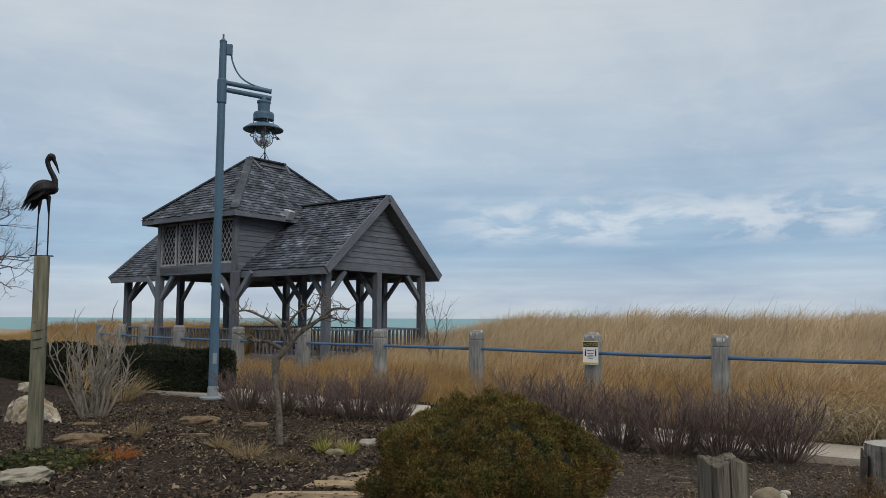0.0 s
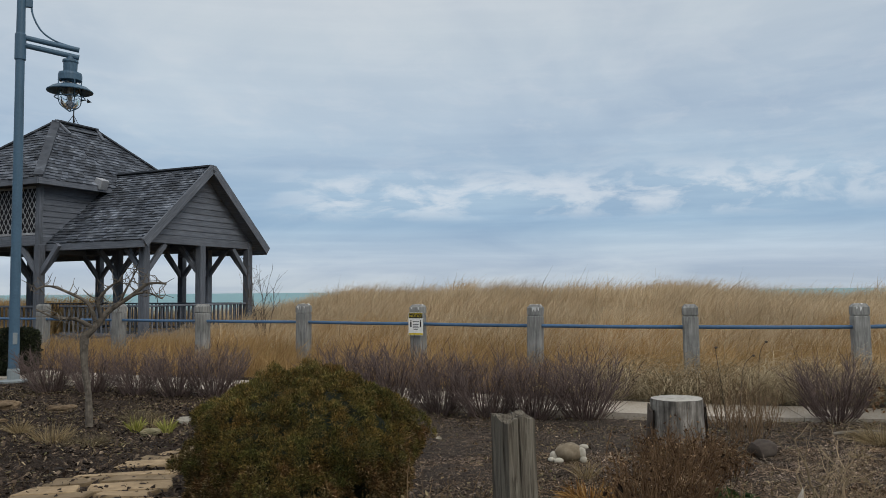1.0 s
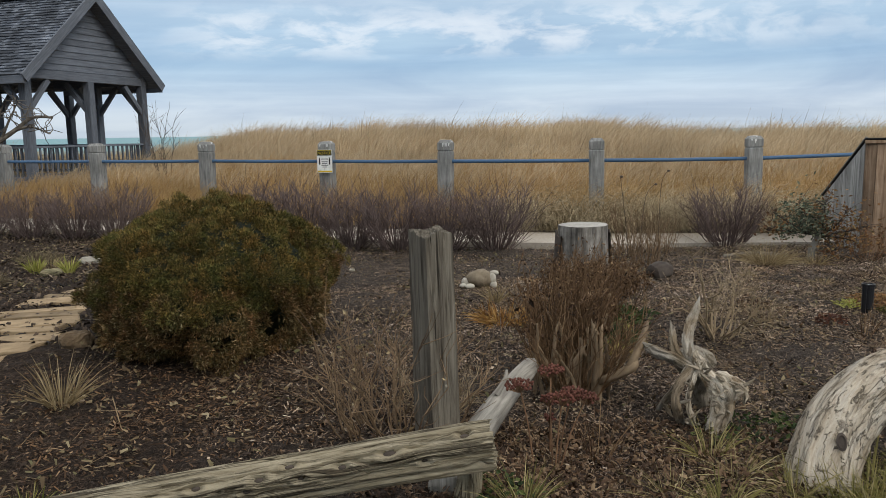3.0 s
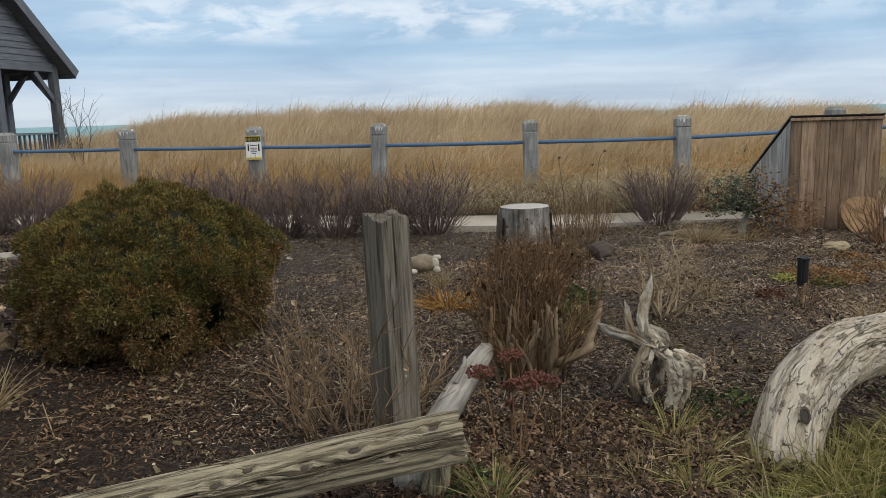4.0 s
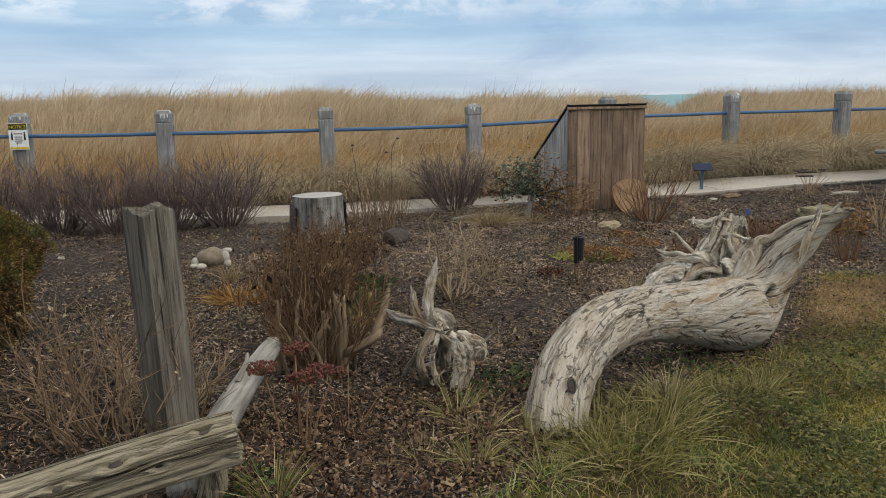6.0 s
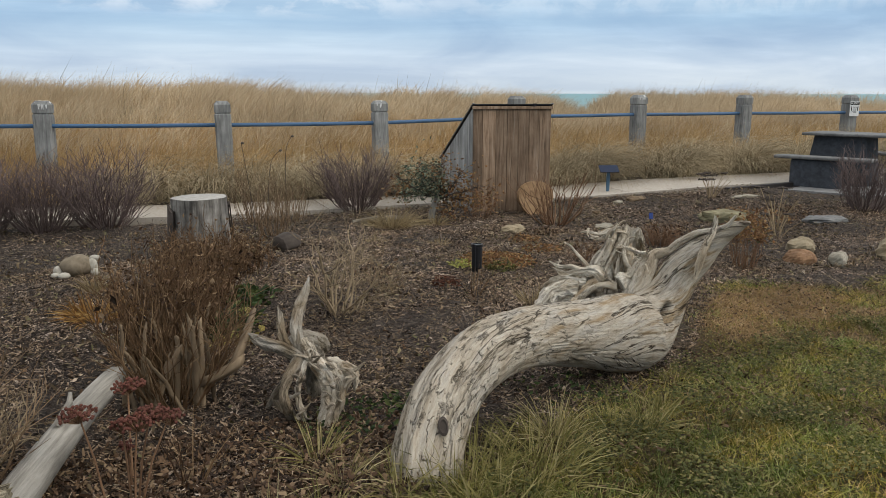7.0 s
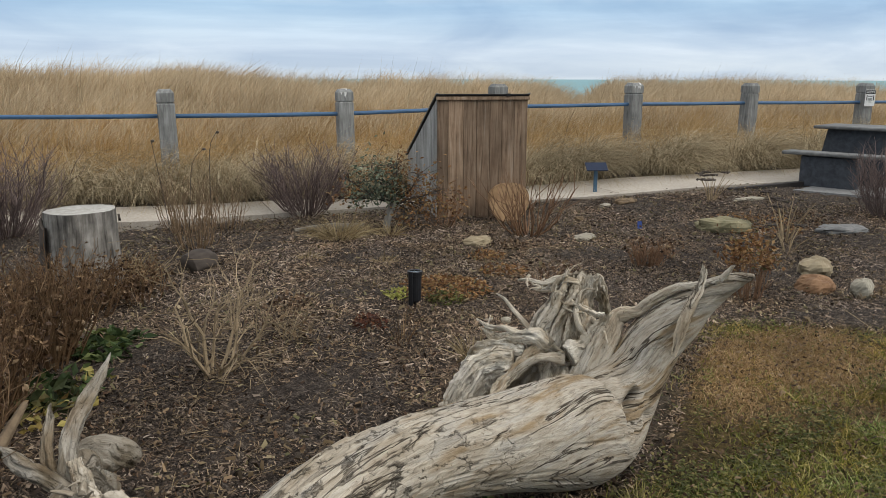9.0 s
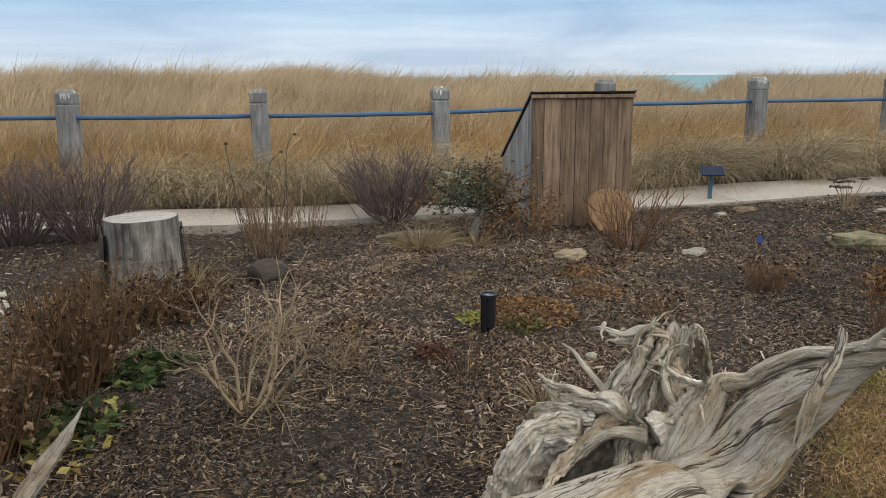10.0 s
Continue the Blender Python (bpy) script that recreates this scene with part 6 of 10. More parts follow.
def build_log():
    """Squared old beam lying with one end propped up."""
    s = Shape()
    a, b = Vector((-0.78, 2.93, 0.075)), Vector((0.97, 2.44, 0.385))
    n, sides = 230, 112
    full = (b - a).length
    axis = (b - a).normalized()
    side = axis.cross(Vector((0, 0, 1))).normalized()
    up = side.cross(axis)
    # knots: share of the length, angle round the log, size; the grain flows past them
    knots = [(0.955, 1.05, 0.9), (0.82, 0.75, 1.2), (0.735, 0.45, 1.1), (0.66, 0.25, 0.8), (0.64, 0.95, 0.9), (0.585, 0.5, 1.1), (0.56, 0.0, 0.8), (0.47, 0.6, 1.0), (0.88, 0.1, 0.7), (0.40, 0.2, 0.9), (0.30, 0.7, 1.0), (0.2, 0.4, 0.9)]
    R0 = 0.072
    for i in range(n + 1):
        k = i / n
        along = k * full
        for j in range(sides):
            ang = 2 * math.pi * j / sides - math.pi
            flow, dip = ang * R0, 0.0
            for kt, ka, size in knots:
                du, dv = (along - kt * full) / (0.085 * size), (ang - ka) * R0 / (0.026 * size)
                e = math.exp(-du * du - dv * dv)
                flow -= (ang - ka) * R0 * 0.85 * e
                r2 = ((along - kt * full) / (0.020 * size)) ** 2 + ((ang - ka) * R0 / (0.011 * size)) ** 2
                dip += 0.30 * math.exp(-r2) - 0.10 * math.exp(-(math.sqrt(r2) - 1.9) ** 2 * 2)
            flow += 0.010 * noise.noise(Vector((along * 2.3, flow * 9, 4)))
            g = noise.noise(Vector((flow * 62, along * 0.8, 1.3)))
            f = noise.noise(Vector((flow * 150, along * 1.6, 7.7)))
            h = noise.noise(Vector((flow * 42 + 5, along * 1.1, 3.1)))
            keep = sstep(-0.15, 0.2, noise.noise(Vector((flow * 14, along * 3.0, 9))))
            sq = 1 / max(abs(math.cos(ang + 0.35)), abs(math.sin(ang + 0.35))) ** 0.5
            fray = 0.03 * noise.noise(Vector((ang * 6, 3, 1))) * sstep(0.97, 1.0, k)
            r = (0.060 + 0.012 * k) * sq * (1 + 0.075 * g + 0.05 * f - 0.26 * keep * max(0.0, 1 - abs(h) / 0.11) - dip + 0.05 * noise.noise(Vector((math.cos(ang) * 2, math.sin(ang) * 2, along * 2))))
            s.v.append(tuple(a + axis * (along + fray) + side * math.cos(ang) * r + up * math.sin(ang) * r * 0.95))
            s.uv.append((flow + 0.01 * max(0.0, dip), along))
    s.f = [(i * sides + j, i * sides + (j + 1) % sides, (i + 1) * sides + (j + 1) % sides, (i + 1) * sides + j) for i in range(n) for j in range(sides)]
    s.f += [tuple(range(sides))[::-1], tuple(n * sides + j for j in range(sides))]
    ob = part("old_log", s, M_log)
    tagged(ob, "grey furrowed old log with knots propped at one end", "log")
    for kt, ka, size in knots:
        kn = Shape()
        face = side * math.cos(ka) + up * math.sin(ka)
        p = a + axis * kt * full + face * 0.0625
        q = Matrix((axis, up * math.cos(ka) - side * math.sin(ka), face)).transposed().to_4x4()
        kn.lathe([(0.014 * size, -0.010), (0.012 * size, -0.002), (0.006 * size, 0.001), (0.002 * size, 0.002)], 14)
        kn.v = [tuple(Matrix.Translation(p) @ q @ Matrix.Diagonal((1.35, 0.62, 1, 1)) @ Vector(v)) for v in kn.v]
        part("knot", kn, M_twig_dark, ob)
    prop = Shape()
    rough_tube(prop, [(0.93, 2.62, gz(0.93, 2.62) - 0.02), (0.94, 2.60, 0.2), (0.93, 2.56, 0.31)], [0.05, 0.045, 0.04], 5, 10, 3.0)
    tagged(part("prop_block", prop, M_log), "short pale wooden block propping the old log", "log")
    w = Shape()
    rough_tube(w, [(0.86, 2.66, gz(0.9, 2.7) + 0.03), (1.05, 2.98, 0.14), (1.3, 3.34, 0.175), (1.58, 3.72, 0.19), (1.66, 3.85, 0.18)], [0.060, 0.062, 0.055, 0.044, 0.024], 9, 24, 7.0, 0.16)
    tagged(part("pale_log", w, M_white_log, smooth=True), "pale bleached branch log lying on the leaf litter", "log")
    for p0, p1, p2 in (((1.27, 3.30, 0.23), (1.32, 3.31, 0.30), (1.33, 3.33, 0.33)),):
        part("branch_stub", Shape().tube([p0, p1, p2], [0.016, 0.012, 0.006], 7), M_white_log, None)
        bpy.data.objects["branch_stub"].parent = bpy.data.objects["pale_log"]


build_log()


def build_root():
    """Upturned stump of driftwood standing on its roots."""
    z0 = gz(2.2, 3.1)
    T = (2.20, 3.24)
    # (points, half widths, half thicknesses, curl, pale?)
    limbs = [
        ([(2.285, 3.32, 0.20), (2.292, 3.376, 0.304), (2.313, 3.434, 0.365), (2.376, 3.511, 0.416), (2.449, 3.581, 0.470), (2.491, 3.629, 0.512)], [0.036, 0.030, 0.030, 0.029, 0.022, 0.004], [0.028, 0.024, 0.020, 0.016, 0.012, 0.003], -0.5, 0),
        ([(2.255, 3.35, 0.25), (2.243, 3.43, 0.314), (2.261, 3.485, 0.363), (2.286, 3.536, 0.416)], [0.022, 0.020, 0.019, 0.012], [0.018, 0.014, 0.012, 0.007], -0.3, 0),
        ([(2.275, 3.31, 0.24), (2.223, 3.38, 0.279), (2.179, 3.479, 0.294), (2.157, 3.565, 0.306)], [0.026, 0.027, 0.028, 0.018], [0.022, 0.022, 0.022, 0.012], 0.0, 0),
        ([(2.262, 3.306, 0.26), (2.206, 3.291, 0.216), (2.163, 3.308, 0.145), (2.145, 3.36, 0.085), (2.150, 3.44, 0.0)], [0.030, 0.025, 0.021, 0.016, 0.009], [0.026, 0.022, 0.018, 0.014, 0.008], 0.0, 0),
        ([(2.241, 3.290, 0.26), (2.178, 3.260, 0.22), (2.132, 3.235, 0.162), (2.126, 3.214, 0.108), (2.160, 3.235, 0.03), (2.187, 3.263, -0.01)], [0.024, 0.022, 0.021, 0.022, 0.022, 0.014], [0.020, 0.018, 0.017, 0.017, 0.016, 0.010], 0.0, 0),
        ([(2.136, 3.35, 0.090), (2.156, 3.342, 0.045), (2.175, 3.320, 0.012)], [0.010, 0.009, 0.004], [0.009, 0.008, 0.004], 0.0, 0),
        ([(2.259, 3.275, 0.247), (2.210, 3.232, 0.195), (2.178, 3.199, 0.137), (2.179, 3.172, 0.071), (2.205, 3.200, 0.0)], [0.018, 0.014, 0.012, 0.014, 0.010], [0.014, 0.012, 0.010, 0.012, 0.008], 0.0, 1),
        ([(2.136, 3.222, 0.126), (2.163, 3.197, 0.141), (2.187, 3.180, 0.160)], [0.009, 0.008, 0.004], [0.008, 0.007, 0.003], 0.0, 0),
        ([(2.300, 3.235, 0.235), (2.307, 3.155, 0.190), (2.286, 3.108, 0.125), (2.250, 3.092, 0.051), (2.215, 3.067, -0.01)], [0.046, 0.066, 0.060, 0.052, 0.034], [0.028, 0.030, 0.024, 0.018, 0.008], 0.9, 1),
        ([(2.340, 3.225, 0.235), (2.365, 3.150, 0.208), (2.330, 3.122, 0.149), (2.285, 3.108, 0.063)], [0.036, 0.046, 0.038, 0.018], [0.022, 0.024, 0.018, 0.008], 0.6, 1),
        ([(2.350, 3.215, 0.225), (2.381, 3.142, 0.225), (2.384, 3.084, 0.211), (2.373, 3.056, 0.190)], [0.026, 0.028, 0.022, 0.008], [0.018, 0.020, 0.016, 0.006], 0.3, 1),
        ([(2.295, 3.356, 0.322), (2.303, 3.309, 0.275), (2.297, 3.270, 0.243), (2.315, 3.225, 0.222)], [0.020, 0.030, 0.034, 0.030], [0.016, 0.024, 0.026, 0.022], 0.3, 1),
        ([(2.300, 3.42, 0.235), (2.349, 3.500, 0.240), (2.425, 3.535, 0.232), (2.490, 3.540, 0.200), (2.520, 3.535, 0.165)], [0.050, 0.060, 0.060, 0.052, 0.026], [0.042, 0.052, 0.052, 0.042, 0.02], 0.0, 2),
        ([(2.330, 3.33, 0.26), (2.38, 3.39, 0.18), (2.40, 3.44, 0.10), (2.41, 3.46, -0.02)], [0.045, 0.045, 0.045, 0.04], [0.04, 0.04, 0.035, 0.03], 0.0, 0),
    ]
    g = thing("driftwood_stump", T[0], T[1], z0, 0, "gnarled grey driftwood stump standing on forked roots", "driftwood")
    for k, (pts, wid, thick, curl, light) in enumerate(limbs):
        f = Shape()
        torn(f, [(a - T[0], b - T[1], c - z0) for a, b, c in pts], wid, thick, 11.0 + k * 3.1, curl, ridge=(0.5, 0.8, 0.35)[light], jag=(0.03, 0.06, 0.005)[light], slivers=(0, 2, 0)[light], edge=0.3 if light == 2 else 1.0, gnarl=0.005 if light else 0.0025, sides=36)
        part("root_limb", f, (M_drift2, M_drift3, M_drift2)[light], g, smooth=True)
    rg = np.random.default_rng(71)
    for k in range(40):
        pts = limbs[int(rg.choice([8, 9, 10, 11, 6]))][0]
        i = int(rg.integers(len(pts) - 1))
        p = Vector(pts[i]).lerp(Vector(pts[i + 1]), float(rg.random())) + Vector((rg.normal(-0.025, 0.016), rg.normal(-0.025, 0.016), rg.normal(0.012, 0.014)))
        w, curl = Vector((rg.normal(), rg.normal(), rg.normal() * 0.8)), Vector((rg.normal(0, 0.8), rg.normal(0, 0.8), rg.normal(0, 0.8)))
        trail, r = [p - Vector((T[0], T[1], z0))], rg.uniform(0.004, 0.011)
        for q in range(4):
            w = (w.normalized() + curl * 0.4).normalized()
            trail.append(trail[-1] + w * rg.uniform(0.010, 0.020))
        f = Shape()
        f.tube(smooth_line(trail, 4), smooth_vals([r, r * 1.1, r * 0.9, r * 0.6, r * 0.2], 4), 9, True, 0.6, lambda a, along, v, k=k: 1 + 0.4 * noise.noise(Vector((math.cos(a) * 2, math.sin(a) * 2, along * 50 + 3 * k))))
        part("splinter", f, M_drift3 if k % 3 else M_drift2, g, smooth=True)
    # forked branch next to it
    b = Shape()
    zb = gz(1.95, 3.5)
    rough_tube(b, [(1.988, 3.860, zb + 0.03), (1.96, 3.62, zb + 0.13), (2.06, 3.53, zb + 0.21), (2.09, 3.545, zb + 0.245)], [0.018, 0.020, 0.020, 0.014], 6, 16, 31.0, 0.35)
    rough_tube(b, [(2.04, 3.55, zb + 0.185), (2.085, 3.545, zb + 0.255), (2.16, 3.61, zb + 0.325), (2.25, 3.72, zb + 0.388)], [0.017, 0.019, 0.018, 0.010], 6, 16, 35.0, 0.4)
    tagged(part("forked_branch", b, M_stub, smooth=True), "forked grey branch lying among the dry stems", "branch")


M_drift2 = drift_mat("grey_driftwood", 0.52, 0.5)
M_drift4 = drift_mat("grey_root_wood", 0.92, 0.35)
M_drift5 = drift_mat("pale_root_wood", 1.16, 0.45)
M_drift3 = drift_mat("mossy_driftwood", 0.86, 0.7, 0.0, 0.85)
build_root()


def trunk_skin(a, along, p):
    """Flaking plates on the upper side, long checks and waves on the old trunk."""
    c, s = math.cos(a), math.sin(a)
    w1 = noise.noise(Vector((c * 4, s * 4, along * 7))) * 0.55
    w2 = noise.noise(Vector((c * 4 + 9, s * 4, along * 7))) * 0.55
    out = 1 + 0.06 * noise.noise(Vector((c * 2.1, s * 2.1, along * 1.6 + 1.7)))
    # plates: cells with their own height, parted by cracks
    d, q = noise.voronoi(Vector((c * 4.6 + w1, s * 4.6 + w2, along * 9.0 + w1 * 2.2)))
    gap = d[1] - d[0]
    flaky = sstep(-0.45, 0.15, s + 0.5 * noise.noise(Vector((c * 1.5, s * 1.5, along * 2.2 + 4)))) * sstep(0.04, 0.16, along) * (1 - 0.65 * sstep(0.75, 1.3, along) + 0.5 * sstep(2.1, 2.3, along))
    own = noise.noise(q[0] * 3.7)
    tilt = (0.4 + noise.noise(q[0] * 2.1 + Vector((5, 0, 0)))) * (along * 9.0 - q[0].z)
    out += flaky * (0.040 * own + 0.034 * tilt - 0.030 * max(0.0, 1 - gap / 0.08) * sstep(0.0, 0.3, own))
    # checks along the grain
    bend = noise.noise(Vector((c * 1.5, s * 1.5, along * 2.0))) * 0.5
    h = noise.noise(Vector((c * 6 + bend * 2, s * 6, along * 1.5 + 3)))
    w = noise.noise(Vector((c * 15 + bend * 3, s * 15, along * 2.4 + 8)))
    keep = sstep(-0.1, 0.25, noise.noise(Vector((c * 3, s * 3, along * 2.5 + 5)))) * sstep(0.55, 1.0, along + 0.3 * (0.5 - s))
    out -= 0.085 * keep * max(0.0, 1 - abs(h) / 0.055) + 0.040 * keep * max(0.0, 1 - abs(w) / 0.08)
    # the split where the limb parts from the roots
    for a0, lo, hi, deep in ((1.05, 1.98, 2.17, 0.45), (0.35, 2.04, 2.14, 0.16), (1.6, 2.1, 2.3, 0.2)):
        turn = (a - a0 + math.pi) % (2 * math.pi) - math.pi
        out -= deep * math.exp(-(turn / 0.13) ** 2) * sstep(lo, lo + 0.05, along) * (1 - sstep(hi - 0.05, hi, along))
    return out + 0.010 * noise.noise(Vector((c * 22, s * 22, along * 5))) + 0.006 * noise.noise(Vector((c * 50, s * 50, along * 16)))


def build_driftwood():
    """The arched trunk with its torn root plate."""
    g = thing("driftwood_log", 3.2, 2.65, gz(3.2, 2.65), 0, "large bleached driftwood trunk arched over the lawn edge", "driftwood")
    at = lambda pts: [(a - 3.2, b - 2.65, c - gz(3.2, 2.65)) for a, b, c in pts]
    s = Shape()
    line = smooth_line(at([(2.19, 2.35, -0.06), (2.205, 2.372, 0.03), (2.258, 2.428, 0.164), (2.412, 2.505, 0.295), (2.668, 2.592, 0.363), (3.006, 2.672, 0.353), (3.385, 2.696, 0.285), (3.70, 2.692, 0.223), (3.845, 2.69, 0.205), (3.955, 2.675, 0.285), (4.035, 2.65, 0.385), (4.09, 2.62, 0.49), (4.137, 2.562, 0.579), (4.172, 2.51, 0.646), (4.203, 2.45, 0.704), (4.22, 2.39, 0.745), (4.225, 2.34, 0.768)]), 34)
    s.tube(line, smooth_vals([0.142, 0.140, 0.124, 0.122, 0.126, 0.132, 0.154, 0.192, 0.184, 0.146, 0.112, 0.100, 0.086, 0.064, 0.044, 0.026, 0.007], 34), 216, True, 1.0, trunk_skin)
    trunk = part("trunk", s, M_trunk, g, smooth=True)
    def out(pts):
        """The limb's points, drawn outward with height."""
        lean = lambda z: min(1.0, max(0.0, (z - 0.36) / 0.42))
        return at([(a + 0.02 + 0.20 * lean(c), b + 0.13 * lean(c), c - 0.045 * lean(c)) for a, b, c in pts])

    # the thin limb along the stout one, and the snags
    t = Shape()
    torn(t, out([(3.90, 2.80, 0.28), (3.90, 2.755, 0.40), (3.905, 2.715, 0.50), (3.92, 2.69, 0.575), (3.92, 2.65, 0.602), (3.92, 2.60, 0.622), (3.92, 2.55, 0.668), (3.925, 2.45, 0.735), (3.935, 2.38, 0.757), (3.95, 2.31, 0.785)]), [0.085, 0.060, 0.046, 0.034, 0.026, 0.021, 0.021, 0.017, 0.014, 0.010], [0.07, 0.05, 0.042, 0.032, 0.024, 0.02, 0.02, 0.016, 0.013, 0.009], 8.0, 0.0, face=(-0.58, -0.46, 0.68), ridge=0.3, n_span=12, sides=36, slivers=0, jag=0.01, gnarl=0.002, edge=0.4)
    part("side_limb", t, M_drift_limb, g, smooth=True)
    for pts, rad in (([(3.93, 2.45, 0.50), (3.91, 2.415, 0.60), (3.90, 2.375, 0.70), (3.90, 2.345, 0.76), (3.905, 2.335, 0.835)], [0.009, 0.019, 0.020, 0.015, 0.010]),
                     ([(3.97, 2.35, 0.745), (3.965, 2.30, 0.795), (3.965, 2.265, 0.845)], [0.018, 0.012, 0.006])):
        t = Shape()
        torn(t, out(pts), rad, [q * 0.8 for q in rad], 9.0 + len(pts), ridge=0.3, slivers=0, sides=16, jag=0.008, gnarl=0.002, edge=0.5)
        part("snag", t, M_drift_limb, g, smooth=True)
    # root plate: (points, half widths, half thicknesses, curl, twist, grey?)
    sheets = [
        ([(3.74, 2.76, 0.28), (3.82, 2.84, 0.30), (3.90, 2.91, 0.32), (3.95, 2.94, 0.36)], [0.10, 0.09, 0.08, 0.04], [0.05, 0.045, 0.04, 0.02], 0.2, 0.3, 1),
        ([(3.80, 2.715, 0.26), (3.90, 2.705, 0.215), (3.97, 2.69, 0.18), (4.02, 2.685, 0.14)], [0.13, 0.135, 0.115, 0.06], [0.12, 0.125, 0.11, 0.06], 0.0, 0.0, 2),
        ([(3.97, 2.92, 0.34), (3.985, 2.93, 0.46), (4.0, 2.925, 0.58), (4.01, 2.915, 0.68)], [0.075, 0.066, 0.060, 0.064], [0.022, 0.016, 0.012, 0.007], -0.9, 0.2, 1),
        ([(4.05, 2.895, 0.675), (4.10, 2.915, 0.64), (4.15, 2.935, 0.57), (4.20, 2.95, 0.475), (4.22, 2.96, 0.40)], [0.012, 0.020, 0.024, 0.022, 0.012], [0.006, 0.008, 0.009, 0.008, 0.005], 0.3, 0.4, 1),
        ([(3.84, 2.97, 0.34), (3.87, 2.99, 0.46), (3.915, 2.965, 0.57), (3.945, 2.94, 0.672)], [0.055, 0.042, 0.030, 0.020], [0.030, 0.024, 0.016, 0.008], 0.8, 1.2, 0),
        ([(3.86, 2.95, 0.38), (3.91, 2.95, 0.50), (3.945, 2.93, 0.60), (3.975, 2.915, 0.675)], [0.036, 0.030, 0.022, 0.014], [0.018, 0.014, 0.010, 0.006], -0.7, 2.2, 0),
        ([(3.89, 3.02, 0.36), (3.895, 3.03, 0.46), (3.91, 3.0, 0.55), (3.92, 2.98, 0.61)], [0.044, 0.034, 0.024, 0.010], [0.020, 0.016, 0.012, 0.005], 0.9, -0.8, 1),
        ([(3.955, 2.945, 0.635), (3.935, 2.975, 0.645), (3.915, 3.005, 0.625), (3.897, 3.035, 0.622)], [0.020, 0.020, 0.016, 0.011], [0.010, 0.009, 0.006, 0.004], 0.5, 0.6, 0),
        ([(3.84, 2.93, 0.42), (3.79, 2.97, 0.465), (3.765, 3.06, 0.445), (3.752, 3.13, 0.425), (3.75, 3.18, 0.452)], [0.034, 0.034, 0.028, 0.026, 0.008], [0.015, 0.012, 0.010, 0.008, 0.003], 0.6, 0.5, 0),
        ([(3.78, 3.0, 0.40), (3.74, 3.09, 0.40), (3.72, 3.18, 0.375), (3.74, 3.25, 0.34), (3.75, 3.29, 0.28)], [0.026, 0.026, 0.024, 0.018, 0.008], [0.012, 0.010, 0.009, 0.007, 0.004], -0.8, 0.4, 0),
        ([(3.72, 3.0, 0.36), (3.67, 3.09, 0.335), (3.60, 3.13, 0.24), (3.54, 3.14, 0.12), (3.50, 3.15, -0.02)], [0.07, 0.095, 0.10, 0.095, 0.075], [0.026, 0.024, 0.024, 0.024, 0.02], 1.2, 0.0, 0),
        ([(3.72, 3.06, 0.34), (3.69, 3.17, 0.26), (3.66, 3.22, 0.12), (3.65, 3.24, -0.02)], [0.060, 0.070, 0.07, 0.06], [0.03, 0.03, 0.03, 0.02], 1.0, 0.4, 1),
        ([(3.83, 2.95, 0.42), (3.77, 2.965, 0.395), (3.68, 2.975, 0.335), (3.60, 2.97, 0.29), (3.54, 2.95, 0.25)], [0.030, 0.026, 0.024, 0.020, 0.012], [0.014, 0.012, 0.010, 0.010, 0.008], 0.4, 0.5, 0),
        ([(3.90, 3.03, 0.48), (3.865, 2.98, 0.44), (3.86, 2.91, 0.405), (3.885, 2.83, 0.385)], [0.022, 0.020, 0.018, 0.012], [0.012, 0.011, 0.010, 0.007], -0.5, 0.3, 1),
        ([(3.895, 2.72, 0.585), (3.875, 2.77, 0.592), (3.885, 2.83, 0.598), (3.90, 2.87, 0.60)], [0.012, 0.009, 0.008, 0.003], [0.009, 0.008, 0.007, 0.003], 0.0, 0.0, 0),
        ([(3.95, 2.80, 0.38), (3.94, 2.83, 0.47), (3.95, 2.85, 0.55), (3.96, 2.86, 0.60)], [0.060, 0.046, 0.030, 0.010], [0.024, 0.018, 0.012, 0.005], 0.8, 0.9, 1),
        ([(3.91, 2.86, 0.36), (3.90, 2.89, 0.46), (3.92, 2.90, 0.54)], [0.046, 0.034, 0.012], [0.020, 0.014, 0.005], -0.8, 1.0, 0),
        ([(3.83, 2.82, 0.42), (3.90, 2.79, 0.45), (3.93, 2.76, 0.53), (3.93, 2.73, 0.58)], [0.05, 0.042, 0.032, 0.014], [0.022, 0.018, 0.014, 0.006], 0.6, 0.5, 0),
        ([(3.86, 3.02, 0.34), (3.93, 3.10, 0.26), (3.97, 3.16, 0.12), (3.99, 3.19, -0.02)], [0.06, 0.055, 0.05, 0.04], [0.03, 0.026, 0.024, 0.02], 0.6, 0.3, 1),
        ([(4.02, 2.86, 0.36), (4.05, 2.92, 0.22), (4.07, 2.97, 0.02)], [0.09, 0.08, 0.06], [0.05, 0.045, 0.03], 0.3, 0.2, 1),
        ([(3.80, 3.0, 0.36), (3.79, 3.07, 0.24), (3.80, 3.12, 0.10), (3.80, 3.14, -0.03)], [0.09, 0.085, 0.08, 0.07], [0.04, 0.04, 0.04, 0.03], 0.5, 0.3, 1),
        ([(3.99, 2.80, 0.42), (4.02, 2.80, 0.50), (4.01, 2.76, 0.56)], [0.05, 0.036, 0.012], [0.022, 0.016, 0.006], 0.3, 0.5, 0),
    ]
